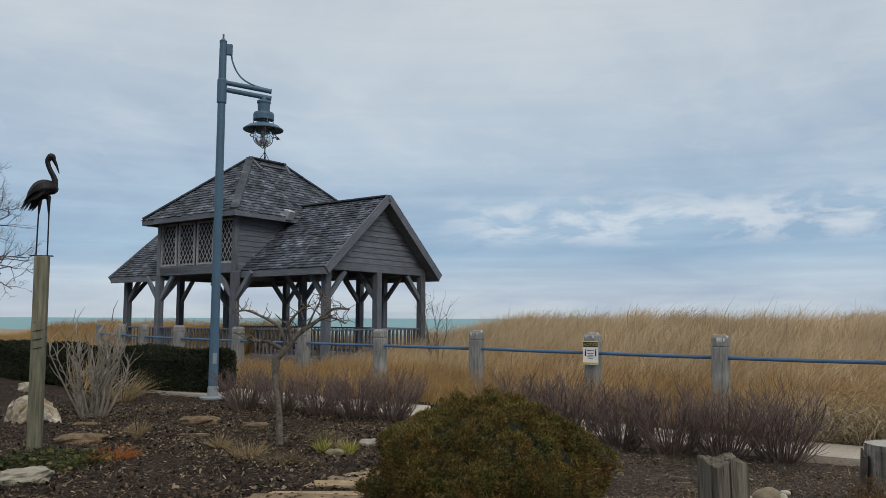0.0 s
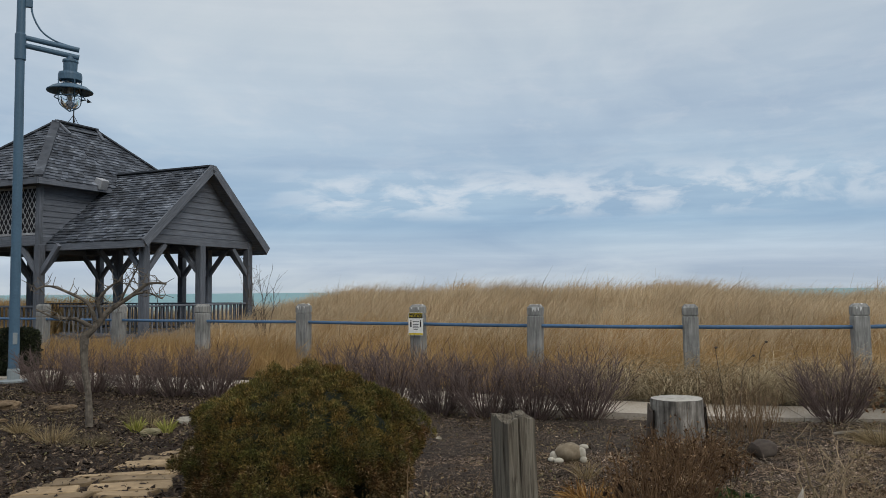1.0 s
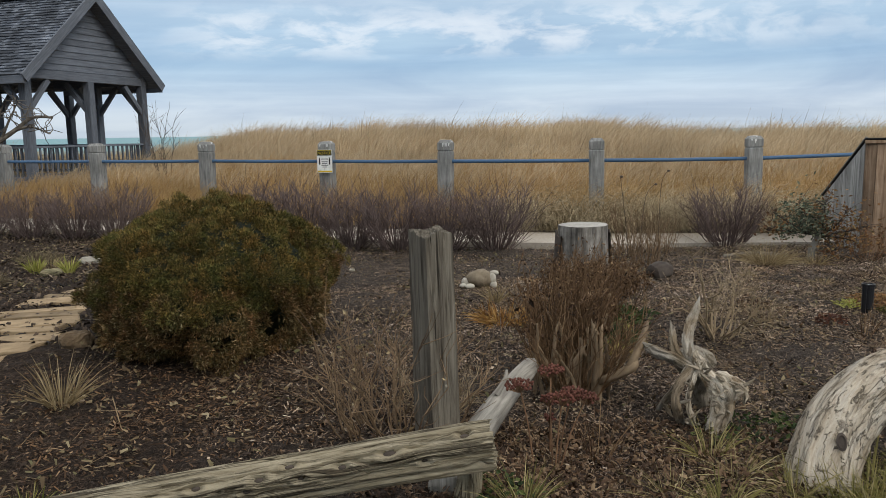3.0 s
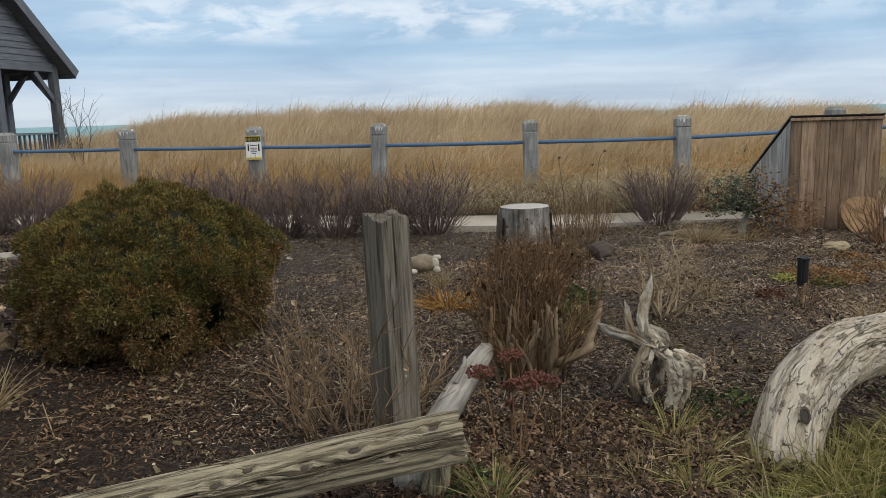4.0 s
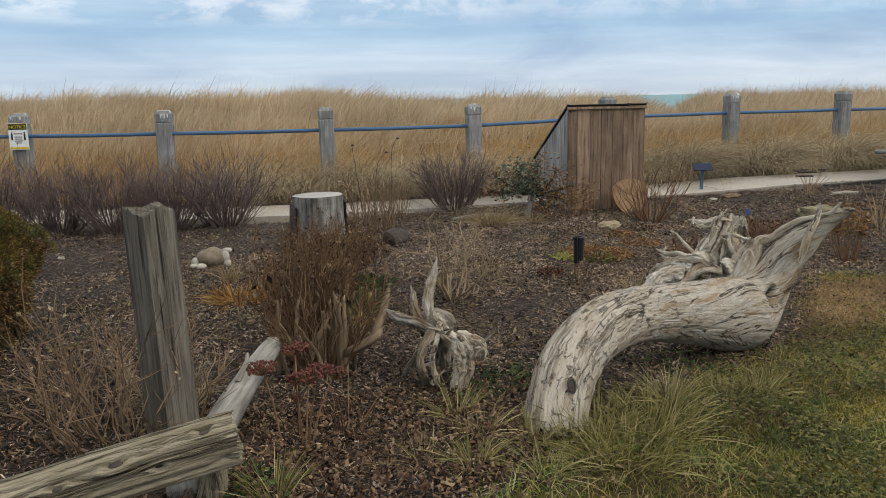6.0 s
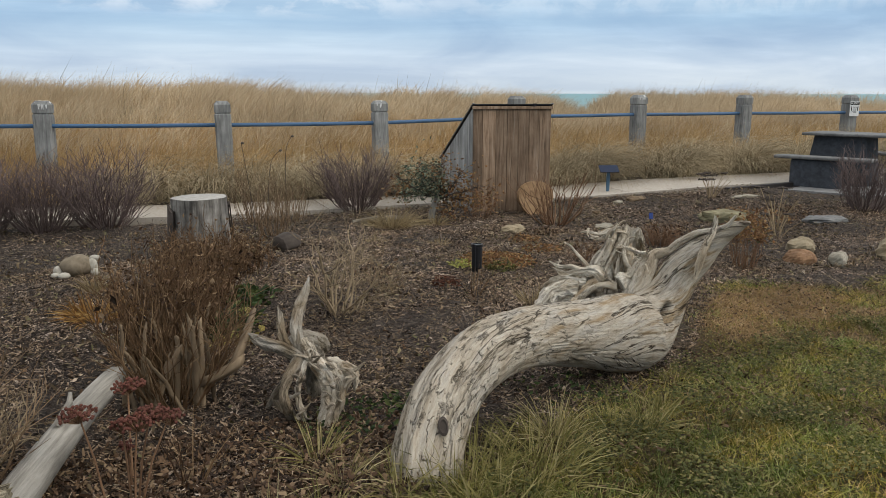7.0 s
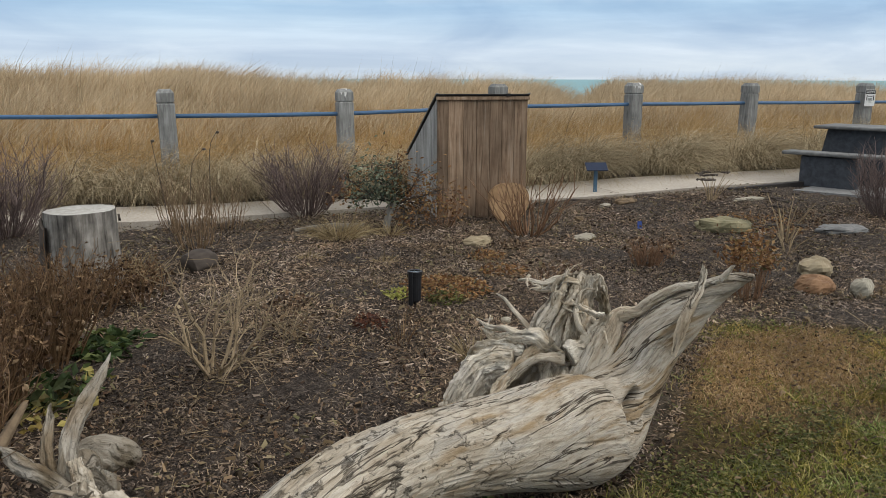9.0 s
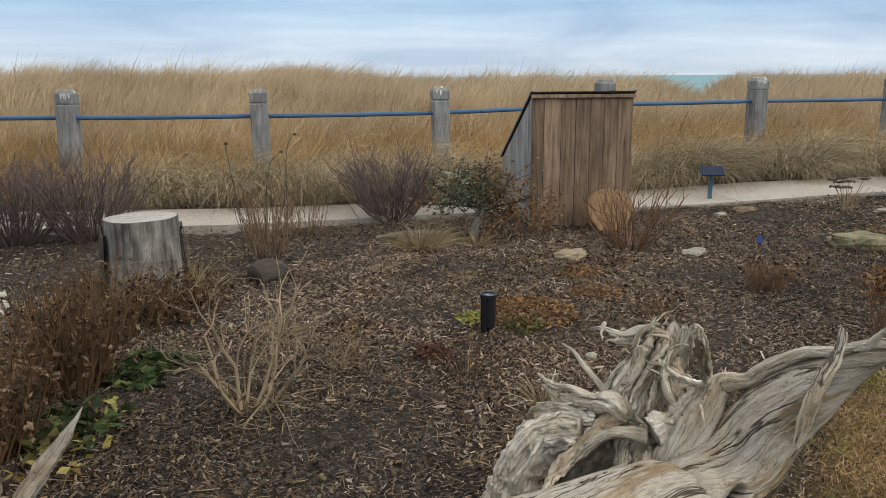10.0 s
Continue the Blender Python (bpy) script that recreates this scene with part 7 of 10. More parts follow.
    for k, (pts, wid, thick, curl, twist, grey) in enumerate(sheets):
        f = Shape()
        torn(f, at([(a + 0.05, b + 0.02, c) for a, b, c in pts]) if grey < 2 else at(pts), wid, thick, 20.0 + 2.3 * k, curl, twist=twist * 1.4, ridge=0.75 if grey < 2 else 0.12, jag=0.02, gnarl=0.0065 if grey < 2 else 0.002, edge=1.3 if grey < 2 else 0.2, n_span=18, sides=56, slivers=3 if max(wid) < 0.07 else 1)
        part("burl" if grey == 2 else "root_sheet", f, (M_drift5, M_drift4, M_drift)[grey], g, smooth=True)
    # sinuous roots wound about the plate: (points, radii)
    strands = [
        ([(3.97, 2.93, 0.30), (3.93, 2.99, 0.42), (3.95, 3.02, 0.52), (4.00, 2.99, 0.60), (4.02, 2.96, 0.66)], [0.026, 0.022, 0.018, 0.016, 0.010]),
        ([(3.90, 2.96, 0.30), (3.88, 3.03, 0.40), (3.93, 3.06, 0.50), (3.98, 3.03, 0.57), (3.96, 2.98, 0.64)], [0.024, 0.020, 0.017, 0.014, 0.008]),
        ([(4.02, 2.93, 0.66), (3.98, 2.99, 0.668), (3.945, 3.04, 0.645), (3.91, 3.085, 0.655), (3.885, 3.12, 0.65)], [0.015, 0.016, 0.013, 0.010, 0.004]),
        ([(3.95, 3.00, 0.62), (3.97, 2.985, 0.665), (4.00, 2.965, 0.685), (4.03, 2.95, 0.665)], [0.010, 0.011, 0.010, 0.008]),
        ([(3.90, 3.06, 0.46), (3.87, 3.12, 0.53), (3.85, 3.16, 0.575), (3.835, 3.19, 0.59)], [0.013, 0.010, 0.008, 0.003]),
        ([(3.86, 3.02, 0.43), (3.82, 3.10, 0.47), (3.80, 3.18, 0.46), (3.79, 3.25, 0.48)], [0.020, 0.017, 0.013, 0.004]),
        ([(3.88, 2.86, 0.40), (3.82, 2.93, 0.40), (3.74, 2.98, 0.34), (3.66, 3.0, 0.28)], [0.026, 0.024, 0.020, 0.012]),
        ([(3.99, 2.82, 0.44), (3.95, 2.86, 0.52), (3.98, 2.90, 0.58), (4.02, 2.91, 0.63)], [0.018, 0.015, 0.012, 0.006]),
        ([(4.02, 2.80, 0.42), (4.02, 2.84, 0.52), (3.98, 2.88, 0.55), (3.93, 2.93, 0.575)], [0.016, 0.012, 0.010, 0.004]),
    ]
    for k, (pts, rad) in enumerate(strands):
        f = Shape()
        twine = lambda a, along, p, k=k: 1 + 0.20 * math.sin(2 * a + along * (26 + 5 * (k % 3)) + k) + 0.34 * noise.noise(Vector((math.cos(a) * 2, math.sin(a) * 2, along * 17 + 7 * k))) + 0.22 * noise.noise(Vector((math.cos(a) * 5, math.sin(a) * 5, along * 40 + 7 * k)))
        f.tube(smooth_line(at(pts), 12), [r * 0.72 for r in smooth_vals(rad, 12)], 18, True, 1.0, twine)
        part("root_strand", f, M_drift5 if k % 3 else M_drift4, g, smooth=True)
    rg = np.random.default_rng(44)
    lines = [pts for pts, *_ in sheets if pts[-1][2] > 0.2 and max(p[0] for p in pts) > 3.6] + [pts for pts, _ in strands]
    for k in range(40):
        pts = lines[int(rg.integers(len(lines)))]
        i = int(rg.integers(len(pts) - 1))
        p = Vector(pts[i]).lerp(Vector(pts[i + 1]), float(rg.random())) + Vector((0.05 + rg.normal(0, 0.012), 0.02 + rg.normal(0, 0.012), rg.normal(0, 0.012))) + Vector((-0.030, -0.022, 0.012))
        if p.z < 0.22:
            continue
        w = (Vector(pts[i + 1]) - Vector(pts[i])).normalized() + Vector([rg.normal(0, 0.55) for _ in range(3)])
        curl = Vector([rg.normal(0, 0.8) for _ in range(3)])
        ln, r = rg.uniform(0.008, 0.016), rg.uniform(0.0035, 0.009)
        walk_pts = [p]
        for q in range(int(rg.integers(4, 7))):
            w = (w.normalized() + curl * 0.35 + Vector([rg.normal(0, 0.25) for _ in range(3)])).normalized()
            walk_pts.append(walk_pts[-1] + w * ln)
        f = Shape()
        knobby = lambda a, along, v, k=k: 1 + 0.35 * noise.noise(Vector((math.cos(a) * 2, math.sin(a) * 2, along * 45 + 3 * k))) + 0.2 * math.sin(2 * a + along * 60)
        f.tube(smooth_line(at([tuple(v) for v in walk_pts]), 5), smooth_vals([r * (1 - 0.85 * (q / (len(walk_pts) - 1)) ** 1.5) for q in range(len(walk_pts))], 5), 10, True, 0.7, knobby)
        part("root_curl", f, (M_drift5, M_drift4, M_drift5)[k % 3], g, smooth=True)
    hole = Shape().lathe([(0.021, 0.0), (0.024, 0.004), (0.017, 0.007), (0.012, 0.002), (0.004, 0.001)], 12)
    hp = Vector(at([(2.247, 2.335, 0.277)])[0])
    q = Vector((-0.42, -0.76, 0.48)).to_track_quat("Z", "Y").to_matrix().to_4x4()
    hole.v = [tuple(Matrix.Translation(hp) @ q @ Matrix.Diagonal((0.8, 1.4, 1, 1)) @ Vector(v)) for v in hole.v]
    part("knot_hole", hole, M_twig_dark, trunk)


build_driftwood()

# ---- plants ----


def tri_mesh(name, verts, tris):
    """Mesh from arrays of triangles."""
    me = bpy.data.meshes.new(name)
    me.vertices.add(len(verts))
    me.vertices.foreach_set("co", np.asarray(verts, dtype=np.float32).ravel())
    me.loops.add(len(tris) * 3)
    me.loops.foreach_set("vertex_index", np.asarray(tris, dtype=np.int32).ravel())
    me.polygons.add(len(tris))
    me.polygons.foreach_set("loop_start", np.arange(0, len(tris) * 3, 3, dtype=np.int32))
    me.update(calc_edges=True)
    return me


def blade_field(name, P, way, length, width, bend, rng):
    """Many blades at once: rooted at P, set off along way, bent over by bend."""
    n = len(P)
    L, Wd = np.asarray(length)[:, None], np.asarray(width)[:, None]
    side = np.cross(way, rng.normal(size=(n, 3)))
    side /= np.linalg.norm(side, axis=1, keepdims=True) + 1e-9
    side *= Wd / 2
    mid = P + way * L * 0.55 + bend * 0.28
    tip = P + way * L + bend
    V = np.stack([P - side, P + side, mid - side * 0.75, mid + side * 0.75, tip], 1).reshape(-1, 3)
    o = np.arange(n)[:, None] * 5
    T = np.stack([o + [0, 1, 3], o + [0, 3, 2], o + [2, 3, 4]], 1).reshape(-1, 3)
    return tri_mesh(name, V, T)


def up_ways(n, tilt, rng):
    w = rng.normal(size=(n, 3)) * np.array([tilt, tilt, 0.0]) + np.array([0, 0, 1.0])
    return w / np.linalg.norm(w, axis=1, keepdims=True)


def build_dune_grass():
    rng = np.random.default_rng(11)

    def field(name, n_tuft, per, x0, x1, d_lo, d_hi, power, hmin, hmax, wid, mat_, label, wind, tilt=0.20, drop=0.10, fan=0.0):
        tx = rng.uniform(x0, x1, n_tuft)
        lo = d_lo(tx) if callable(d_lo) else np.full(n_tuft, d_lo)
        td = lo + (d_hi - lo) * rng.random(n_tuft) ** power
        slope = (fence_y(tx + 1) - fence_y(tx - 1)) / 2
        ty = fence_y(tx) + td * np.sqrt(1 + slope ** 2)
        size = rng.uniform(0.75, 1.2, n_tuft)
        ca, sa = math.cos(radians(58.2)), math.sin(radians(58.2))
        la, lb = (tx + 4.743) * ca + (ty - 20.839) * sa, -(tx + 4.743) * sa + (ty - 20.839) * ca
        ok = ~((la > -0.8) & (la < 5.0) & (lb > -0.2) & (lb < 9.8))
        tx, ty, size, n_tuft = tx[ok], ty[ok], size[ok], int(ok.sum())
        idx = np.repeat(np.arange(n_tuft), per)
        n = len(idx)
        ox, oy = rng.normal(0, 0.13, n), rng.normal(0, 0.13, n)
        x, y = tx[idx] + ox, ty[idx] + oy
        P = np.stack([x, y, height(x, y) - 0.02], 1)
        L = rng.uniform(hmin, hmax, n) * size[idx]
        tuft_lean = rng.normal(0, 0.18, (n_tuft, 2))[idx]
        bend = np.stack([wind[0] * L + rng.normal(0, 0.16, n) + tuft_lean[:, 0] * L, wind[1] * L + rng.normal(0, 0.16, n) + tuft_lean[:, 1] * L, -drop * L - 0.12 * rng.random(n) * L], 1)
        bend += np.stack([ox, oy, -0.5 * np.hypot(ox, oy)], 1) * fan * L[:, None]
        way = up_ways(n, tilt, rng) + np.stack([ox, oy, np.zeros(n)], 1) * fan * 0.6
        way /= np.linalg.norm(way, axis=1, keepdims=True)
        me = blade_field(name, P, way, L, rng.uniform(0.7, 1.3, n) * wid, bend, rng)
        ob = part(name, me, mat_)
        tagged(ob, label, "dune grass", kind="stuff")

    # keep the deck of the pavilion clear
    near = lambda x: -path_far(x) + 0.35 + 0.75 * sstep(3.0, 4.5, np.asarray(x, dtype=float))
    field("dune_grass", 4300, 24, -17, 27, near, 4.0, 1.0, 0.45, 0.85, 0.010, M_dune_near, "golden dry dune grass behind the fence", (0.22, -0.05))
    field("dune_grass", 6600, 24, -18, 29, 2.0, 13.0, 1.0, 0.55, 0.95, 0.013, M_dune, "tall straw-coloured dune grass on the ridge", (0.30, 0.0))
    # arching tussocks that hang over the edge of the walkway, each a fountain of long blades
    def fountain(x, y, n, tall, lean):
        az = rng.normal(lean, 1.25, n)
        up = rng.uniform(0.75, 1.45, n)
        L = tall * rng.uniform(0.65, 1.15, n)
        root = np.stack([x + rng.normal(0, 0.09, n), y + rng.normal(0, 0.09, n), np.zeros(n)], 1)
        root[:, 2] = height(root[:, 0], root[:, 1]) - 0.02
        flat_way = np.stack([np.cos(az), np.sin(az), np.zeros(n)], 1)
        steps = 5
        pts = [root]
        ang = up.copy()
        droop = rng.uniform(1.5, 2.6, n)
        for i in range(steps):
            step = flat_way * np.cos(ang)[:, None] + np.array([0, 0, 1.0]) * np.sin(ang)[:, None]
            nxt = pts[-1] + step * (L / steps)[:, None]
            nxt[:, 2] = np.maximum(nxt[:, 2], height(nxt[:, 0], nxt[:, 1]) + 0.03)
            pts.append(nxt)
            ang = ang - droop / steps
        side = np.stack([-np.sin(az), np.cos(az), np.zeros(n)], 1) + rng.normal(0, 0.4, (n, 3))
        side /= np.linalg.norm(side, axis=1, keepdims=True)
        V = []
        for i, p in enumerate(pts):
            w = rng.uniform(0.0025, 0.0042, n)[:, None] * (1 - 0.8 * i / steps)
            V += [p - side * w, p + side * w]
        V = np.stack(V, 1)
        o = np.arange(n)[:, None] * (2 * steps + 2)
        T = np.concatenate([np.concatenate([o + [2 * i, 2 * i + 1, 2 * i + 3], o + [2 * i, 2 * i + 3, 2 * i + 2]]) for i in range(steps)])
        return V.reshape(-1, 3), T

    base = thing("tussock_row", 0, 0, 0, 0, "grey-tan arching dune grass tussocks hanging over the walkway", "dune grass", kind="stuff")
    x = 3.6
    while x < 22:
        d = -float(path_far(x)) + rng.uniform(0.12, 0.95)
        sl = float(fence_y(x + 1) - fence_y(x - 1)) / 2
        y = float(fence_y(x)) + d * math.sqrt(1 + sl * sl)
        V, T = fountain(x, y, 360 if x > 6 else 240, rng.uniform(0.95, 1.40), math.radians(-70 + rng.uniform(-35, 45)))
        part("tussock", tri_mesh("tussock", V, T), M_dune_pale, base)["kind"] = "stuff"
        x += rng.uniform(0.15, 0.28)
    # growth behind the far hedge
    n = 60000
    x = rng.uniform(-26, -8.3, n)
    d = rng.uniform(-3.4, 9.0, n)
    y = fence_y(x) + d * 1.35
    P = np.stack([x, y, height(x, y)], 1)
    L = rng.uniform(0.6, 1.0, n) * (1 + 0.55 * sstep(1.0, 4.0, d))
    bend = np.stack([0.2 * L + rng.normal(0, 0.15, n), rng.normal(0, 0.15, n), -0.15 * L], 1)
    ob = part("dune_grass", blade_field("dune_grass", P, up_ways(n, 0.2, rng), L, np.full(n, 0.016), bend, rng), M_dune_near)
    tagged(ob, "golden dry dune grass beyond the hedge", "dune grass", kind="stuff")
    # seed stalks that stand above the ridge
    n = 260
    x = rng.uniform(-6, 26, n)
    d = rng.uniform(1, 10, n)
    sl = (fence_y(x + 1) - fence_y(x - 1)) / 2
    y = fence_y(x) + d * np.sqrt(1 + sl ** 2)
    P = np.stack([x, y, height(x, y)], 1)
    L = rng.uniform(0.95, 1.30, n)
    bend = np.stack([0.20 * L, rng.normal(0, 0.06, n), -0.05 * L], 1)
    ob = part("seed_stalks", blade_field("seed_stalks", P, up_ways(n, 0.1, rng), L, np.full(n, 0.012), bend, rng), M_dune_pale)
    tagged(ob, "thin dry seed stalks standing over the dune grass", "dune grass", kind="stuff")


build_dune_grass()


def twig_shape(rng, stems, tall, spread, base_r, r0, subs, sub_len, sides=3, curve=0.35, kinks=0.05, steps=5):
    """Bare shrub: stems fanning from the ground, each with side twigs. Returns the shape and twig points."""
    s = Shape()
    spots = []
    s.marks = []
    for k in range(stems):
        s.marks.append((len(s.v), len(s.f)))
        a = rng.uniform(0, 2 * math.pi)
        lean = spread * math.sqrt(rng.random())
        h = tall * rng.uniform(0.65, 1.05) * (1 - 0.25 * (lean / max(spread, 0.01)) ** 2)
        b = Vector((base_r * rng.uniform(0, 1) * math.cos(a), base_r * rng.uniform(0, 1) * math.sin(a), -0.03))
        pts = []
        for i in range(steps + 1):
            t = i / steps
            out = h * math.tan(lean) * (t ** (1 - curve)) if lean > 0 else 0
            pts.append(b + Vector((out * math.cos(a), out * math.sin(a), h * t)) + Vector([rng.normal(0, kinks * h * t * 0.6) for _ in range(2)] + [0]))
        rad = [r0 * (1 - 0.75 * i / steps) for i in range(steps + 1)]
        s.tube(pts, rad, sides, False)
        spots += pts[2:]
        for j in range(subs):
            i = rng.integers(1, steps)
            p = pts[i].lerp(pts[i + 1], rng.random())
            w = (pts[i + 1] - pts[i]).normalized() + Vector([rng.normal(0, 0.55) for _ in range(3)])
            w.z = abs(w.z) * 0.8 + 0.25
            w.normalize()
            ln = sub_len * rng.uniform(0.4, 1.0)
            q = p + w * ln * 0.55
            e = q + (w + Vector([rng.normal(0, 0.35) for _ in range(2)] + [0.25])).normalized() * ln * 0.45
            s.tube([p, q, e], [r0 * 0.5, r0 * 0.36, r0 * 0.2], 3, False)
            spots += [q, e]
    return s, spots


def branch_shape(rng, trunks, reach, spread, r0, levels=3, rise=0.1, often=1.0):
    """Woody bush: a few stout stems that fork at angles into kinked twigs."""
    s = Shape()
    s.marks, spots = [], []

    def grow(p, w, r, ln, lev):
        segs = 4 if lev == 0 else 3
        pts, ways = [p], []
        for i in range(segs):
            w = (w + Vector((rng.normal(0, 0.26), rng.normal(0, 0.26), rng.normal(0, 0.16) + rise))).normalized()
            p = p + w * ln / segs
            pts.append(p)
            ways.append(w)
        s.tube(pts, [r * (1 - 0.5 * i / segs) for i in range(segs + 1)], 5 if lev == 0 else 4 if lev == 1 else 3, False)
        spots.append(p)
        if lev < levels:
            for i in range(1, segs + 1):
                for k in range(2 if lev < 2 else 1):
                    if rng.random() < often * (0.85, 0.72, 0.75)[lev]:
                        side = ways[i - 1].cross(Vector((rng.normal(), rng.normal(), rng.normal()))).normalized()
                        grow(pts[i], (ways[i - 1] + side * rng.uniform(0.55, 1.2)).normalized(), r * (0.55 - 0.1 * i / segs), ln * rng.uniform(0.42, 0.72), lev + 1)
    for k in range(trunks):
        s.marks.append((len(s.v), len(s.f)))
        a = 2 * math.pi * (k + rng.uniform(-0.3, 0.3)) / trunks
        lean = spread * rng.uniform(0.5, 1.0)
        grow(Vector((0.03 * math.cos(a), 0.03 * math.sin(a), -0.03)), Vector((math.cos(a) * lean, math.sin(a) * lean, 1)).normalized(), r0 * rng.uniform(0.8, 1.2), reach * rng.uniform(0.8, 1.15), 0)
    return s, spots


def leaf_shape(rng, spots, n, size, jitter, droop=0.0):
    s = Shape()
    for k in range(n):
        p = spots[rng.integers(len(spots))] + Vector([rng.normal(0, jitter) for _ in range(3)])
        w = Vector((rng.normal(), rng.normal(), rng.normal() * 0.6 - droop))
        s.leaf(p, w, size * rng.uniform(0.6, 1.2), size * rng.uniform(0.4, 0.65))
    return s


def tuft_shape(rng, n, tall, spread, width, droop=0.3, base=0.06):
    s = Shape()
    for k in range(n):
        a = rng.uniform(0, 6.283)
        b = base * math.sqrt(rng.random())
        lean = spread * rng.random() ** 0.7
        w = Vector((math.cos(a) * lean, math.sin(a) * lean, 1)).normalized()
        L = tall * rng.uniform(0.55, 1.1)
        s.blade((b * math.cos(a), b * math.sin(a), -0.01), w, L, width * rng.uniform(0.7, 1.3), (math.cos(a) * droop * L * lean, math.sin(a) * droop * L * lean, -droop * L * lean * 0.8), 3)
    return s


def stand(name, x, y, shape, material, label, category, group="", rz=0.0, dz=0.0, extra=()):
    """A plant of one or more parts standing on the ground."""
    g = thing(name, x, y, gz(x, y) + dz, rz, label, category, group)
    marks = shape.marks if hasattr(shape, "marks") else []
    if len(marks) > 1:
        step = 1 if len(marks) <= 300 else len(marks)
        cuts = marks[::step] + [(len(shape.v), len(shape.f))]
        for (v0, f0), (v1, f1) in zip(cuts, cuts[1:]):
            bit = Shape().add(shape.v[v0:v1], [tuple(i - v0 for i in q) for q in shape.f[f0:f1]], shape.uv[v0:v1])
            part("stem", bit, material, g)
    else:
        part("crown", shape, material, g)
    for nm, sh, mt in extra:
        q = part(nm, sh, mt, g)
        if len(sh.f) > 200:
            q["kind"] = "stuff"
    return g


RNG = np.random.default_rng(5)


def build_shrub_row():
    models = []
    for k in range(3):
        s, spots = twig_shape(RNG, 105, 0.80, 0.68, 0.20, 0.0062, 8, 0.28, 3, 0.22, 0.05)
        cuts = s.marks + [(len(s.v), len(s.f))]
        models.append([Shape().add(s.v[v0:v1], [tuple(i - v0 for i in q) for q in s.f[f0:f1]], s.uv[v0:v1]).mesh("stem") for (v0, f0), (v1, f1) in zip(cuts, cuts[1:])])
    spots = [(-4.15, 12.75), (-3.45, 12.45), (-2.75, 12.15), (-2.1, 11.85), (-1.55, 11.75),
             (0.35, 10.45), (0.95, 10.15), (1.5, 9.75), (2.05, 9.45), (2.6, 9.25), (3.2, 9.15), (6.05, 8.52)]
    for k, (x, y) in enumerate(spots):
        g = thing("bare_shrub", x, y, gz(x, y), RNG.uniform(0, 360), "bare purple-brown twiggy shrub beside the walkway", "shrub", "shrubs along the walkway")
        sc = RNG.uniform(0.9, 1.1) * (0.92 if x < 0 else 1.03)
        g.scale = (sc * 1.05, sc * 1.05, sc)
        for me in models[k % 3]:
            part("stem", me, M_twig_purple, g)


build_shrub_row()


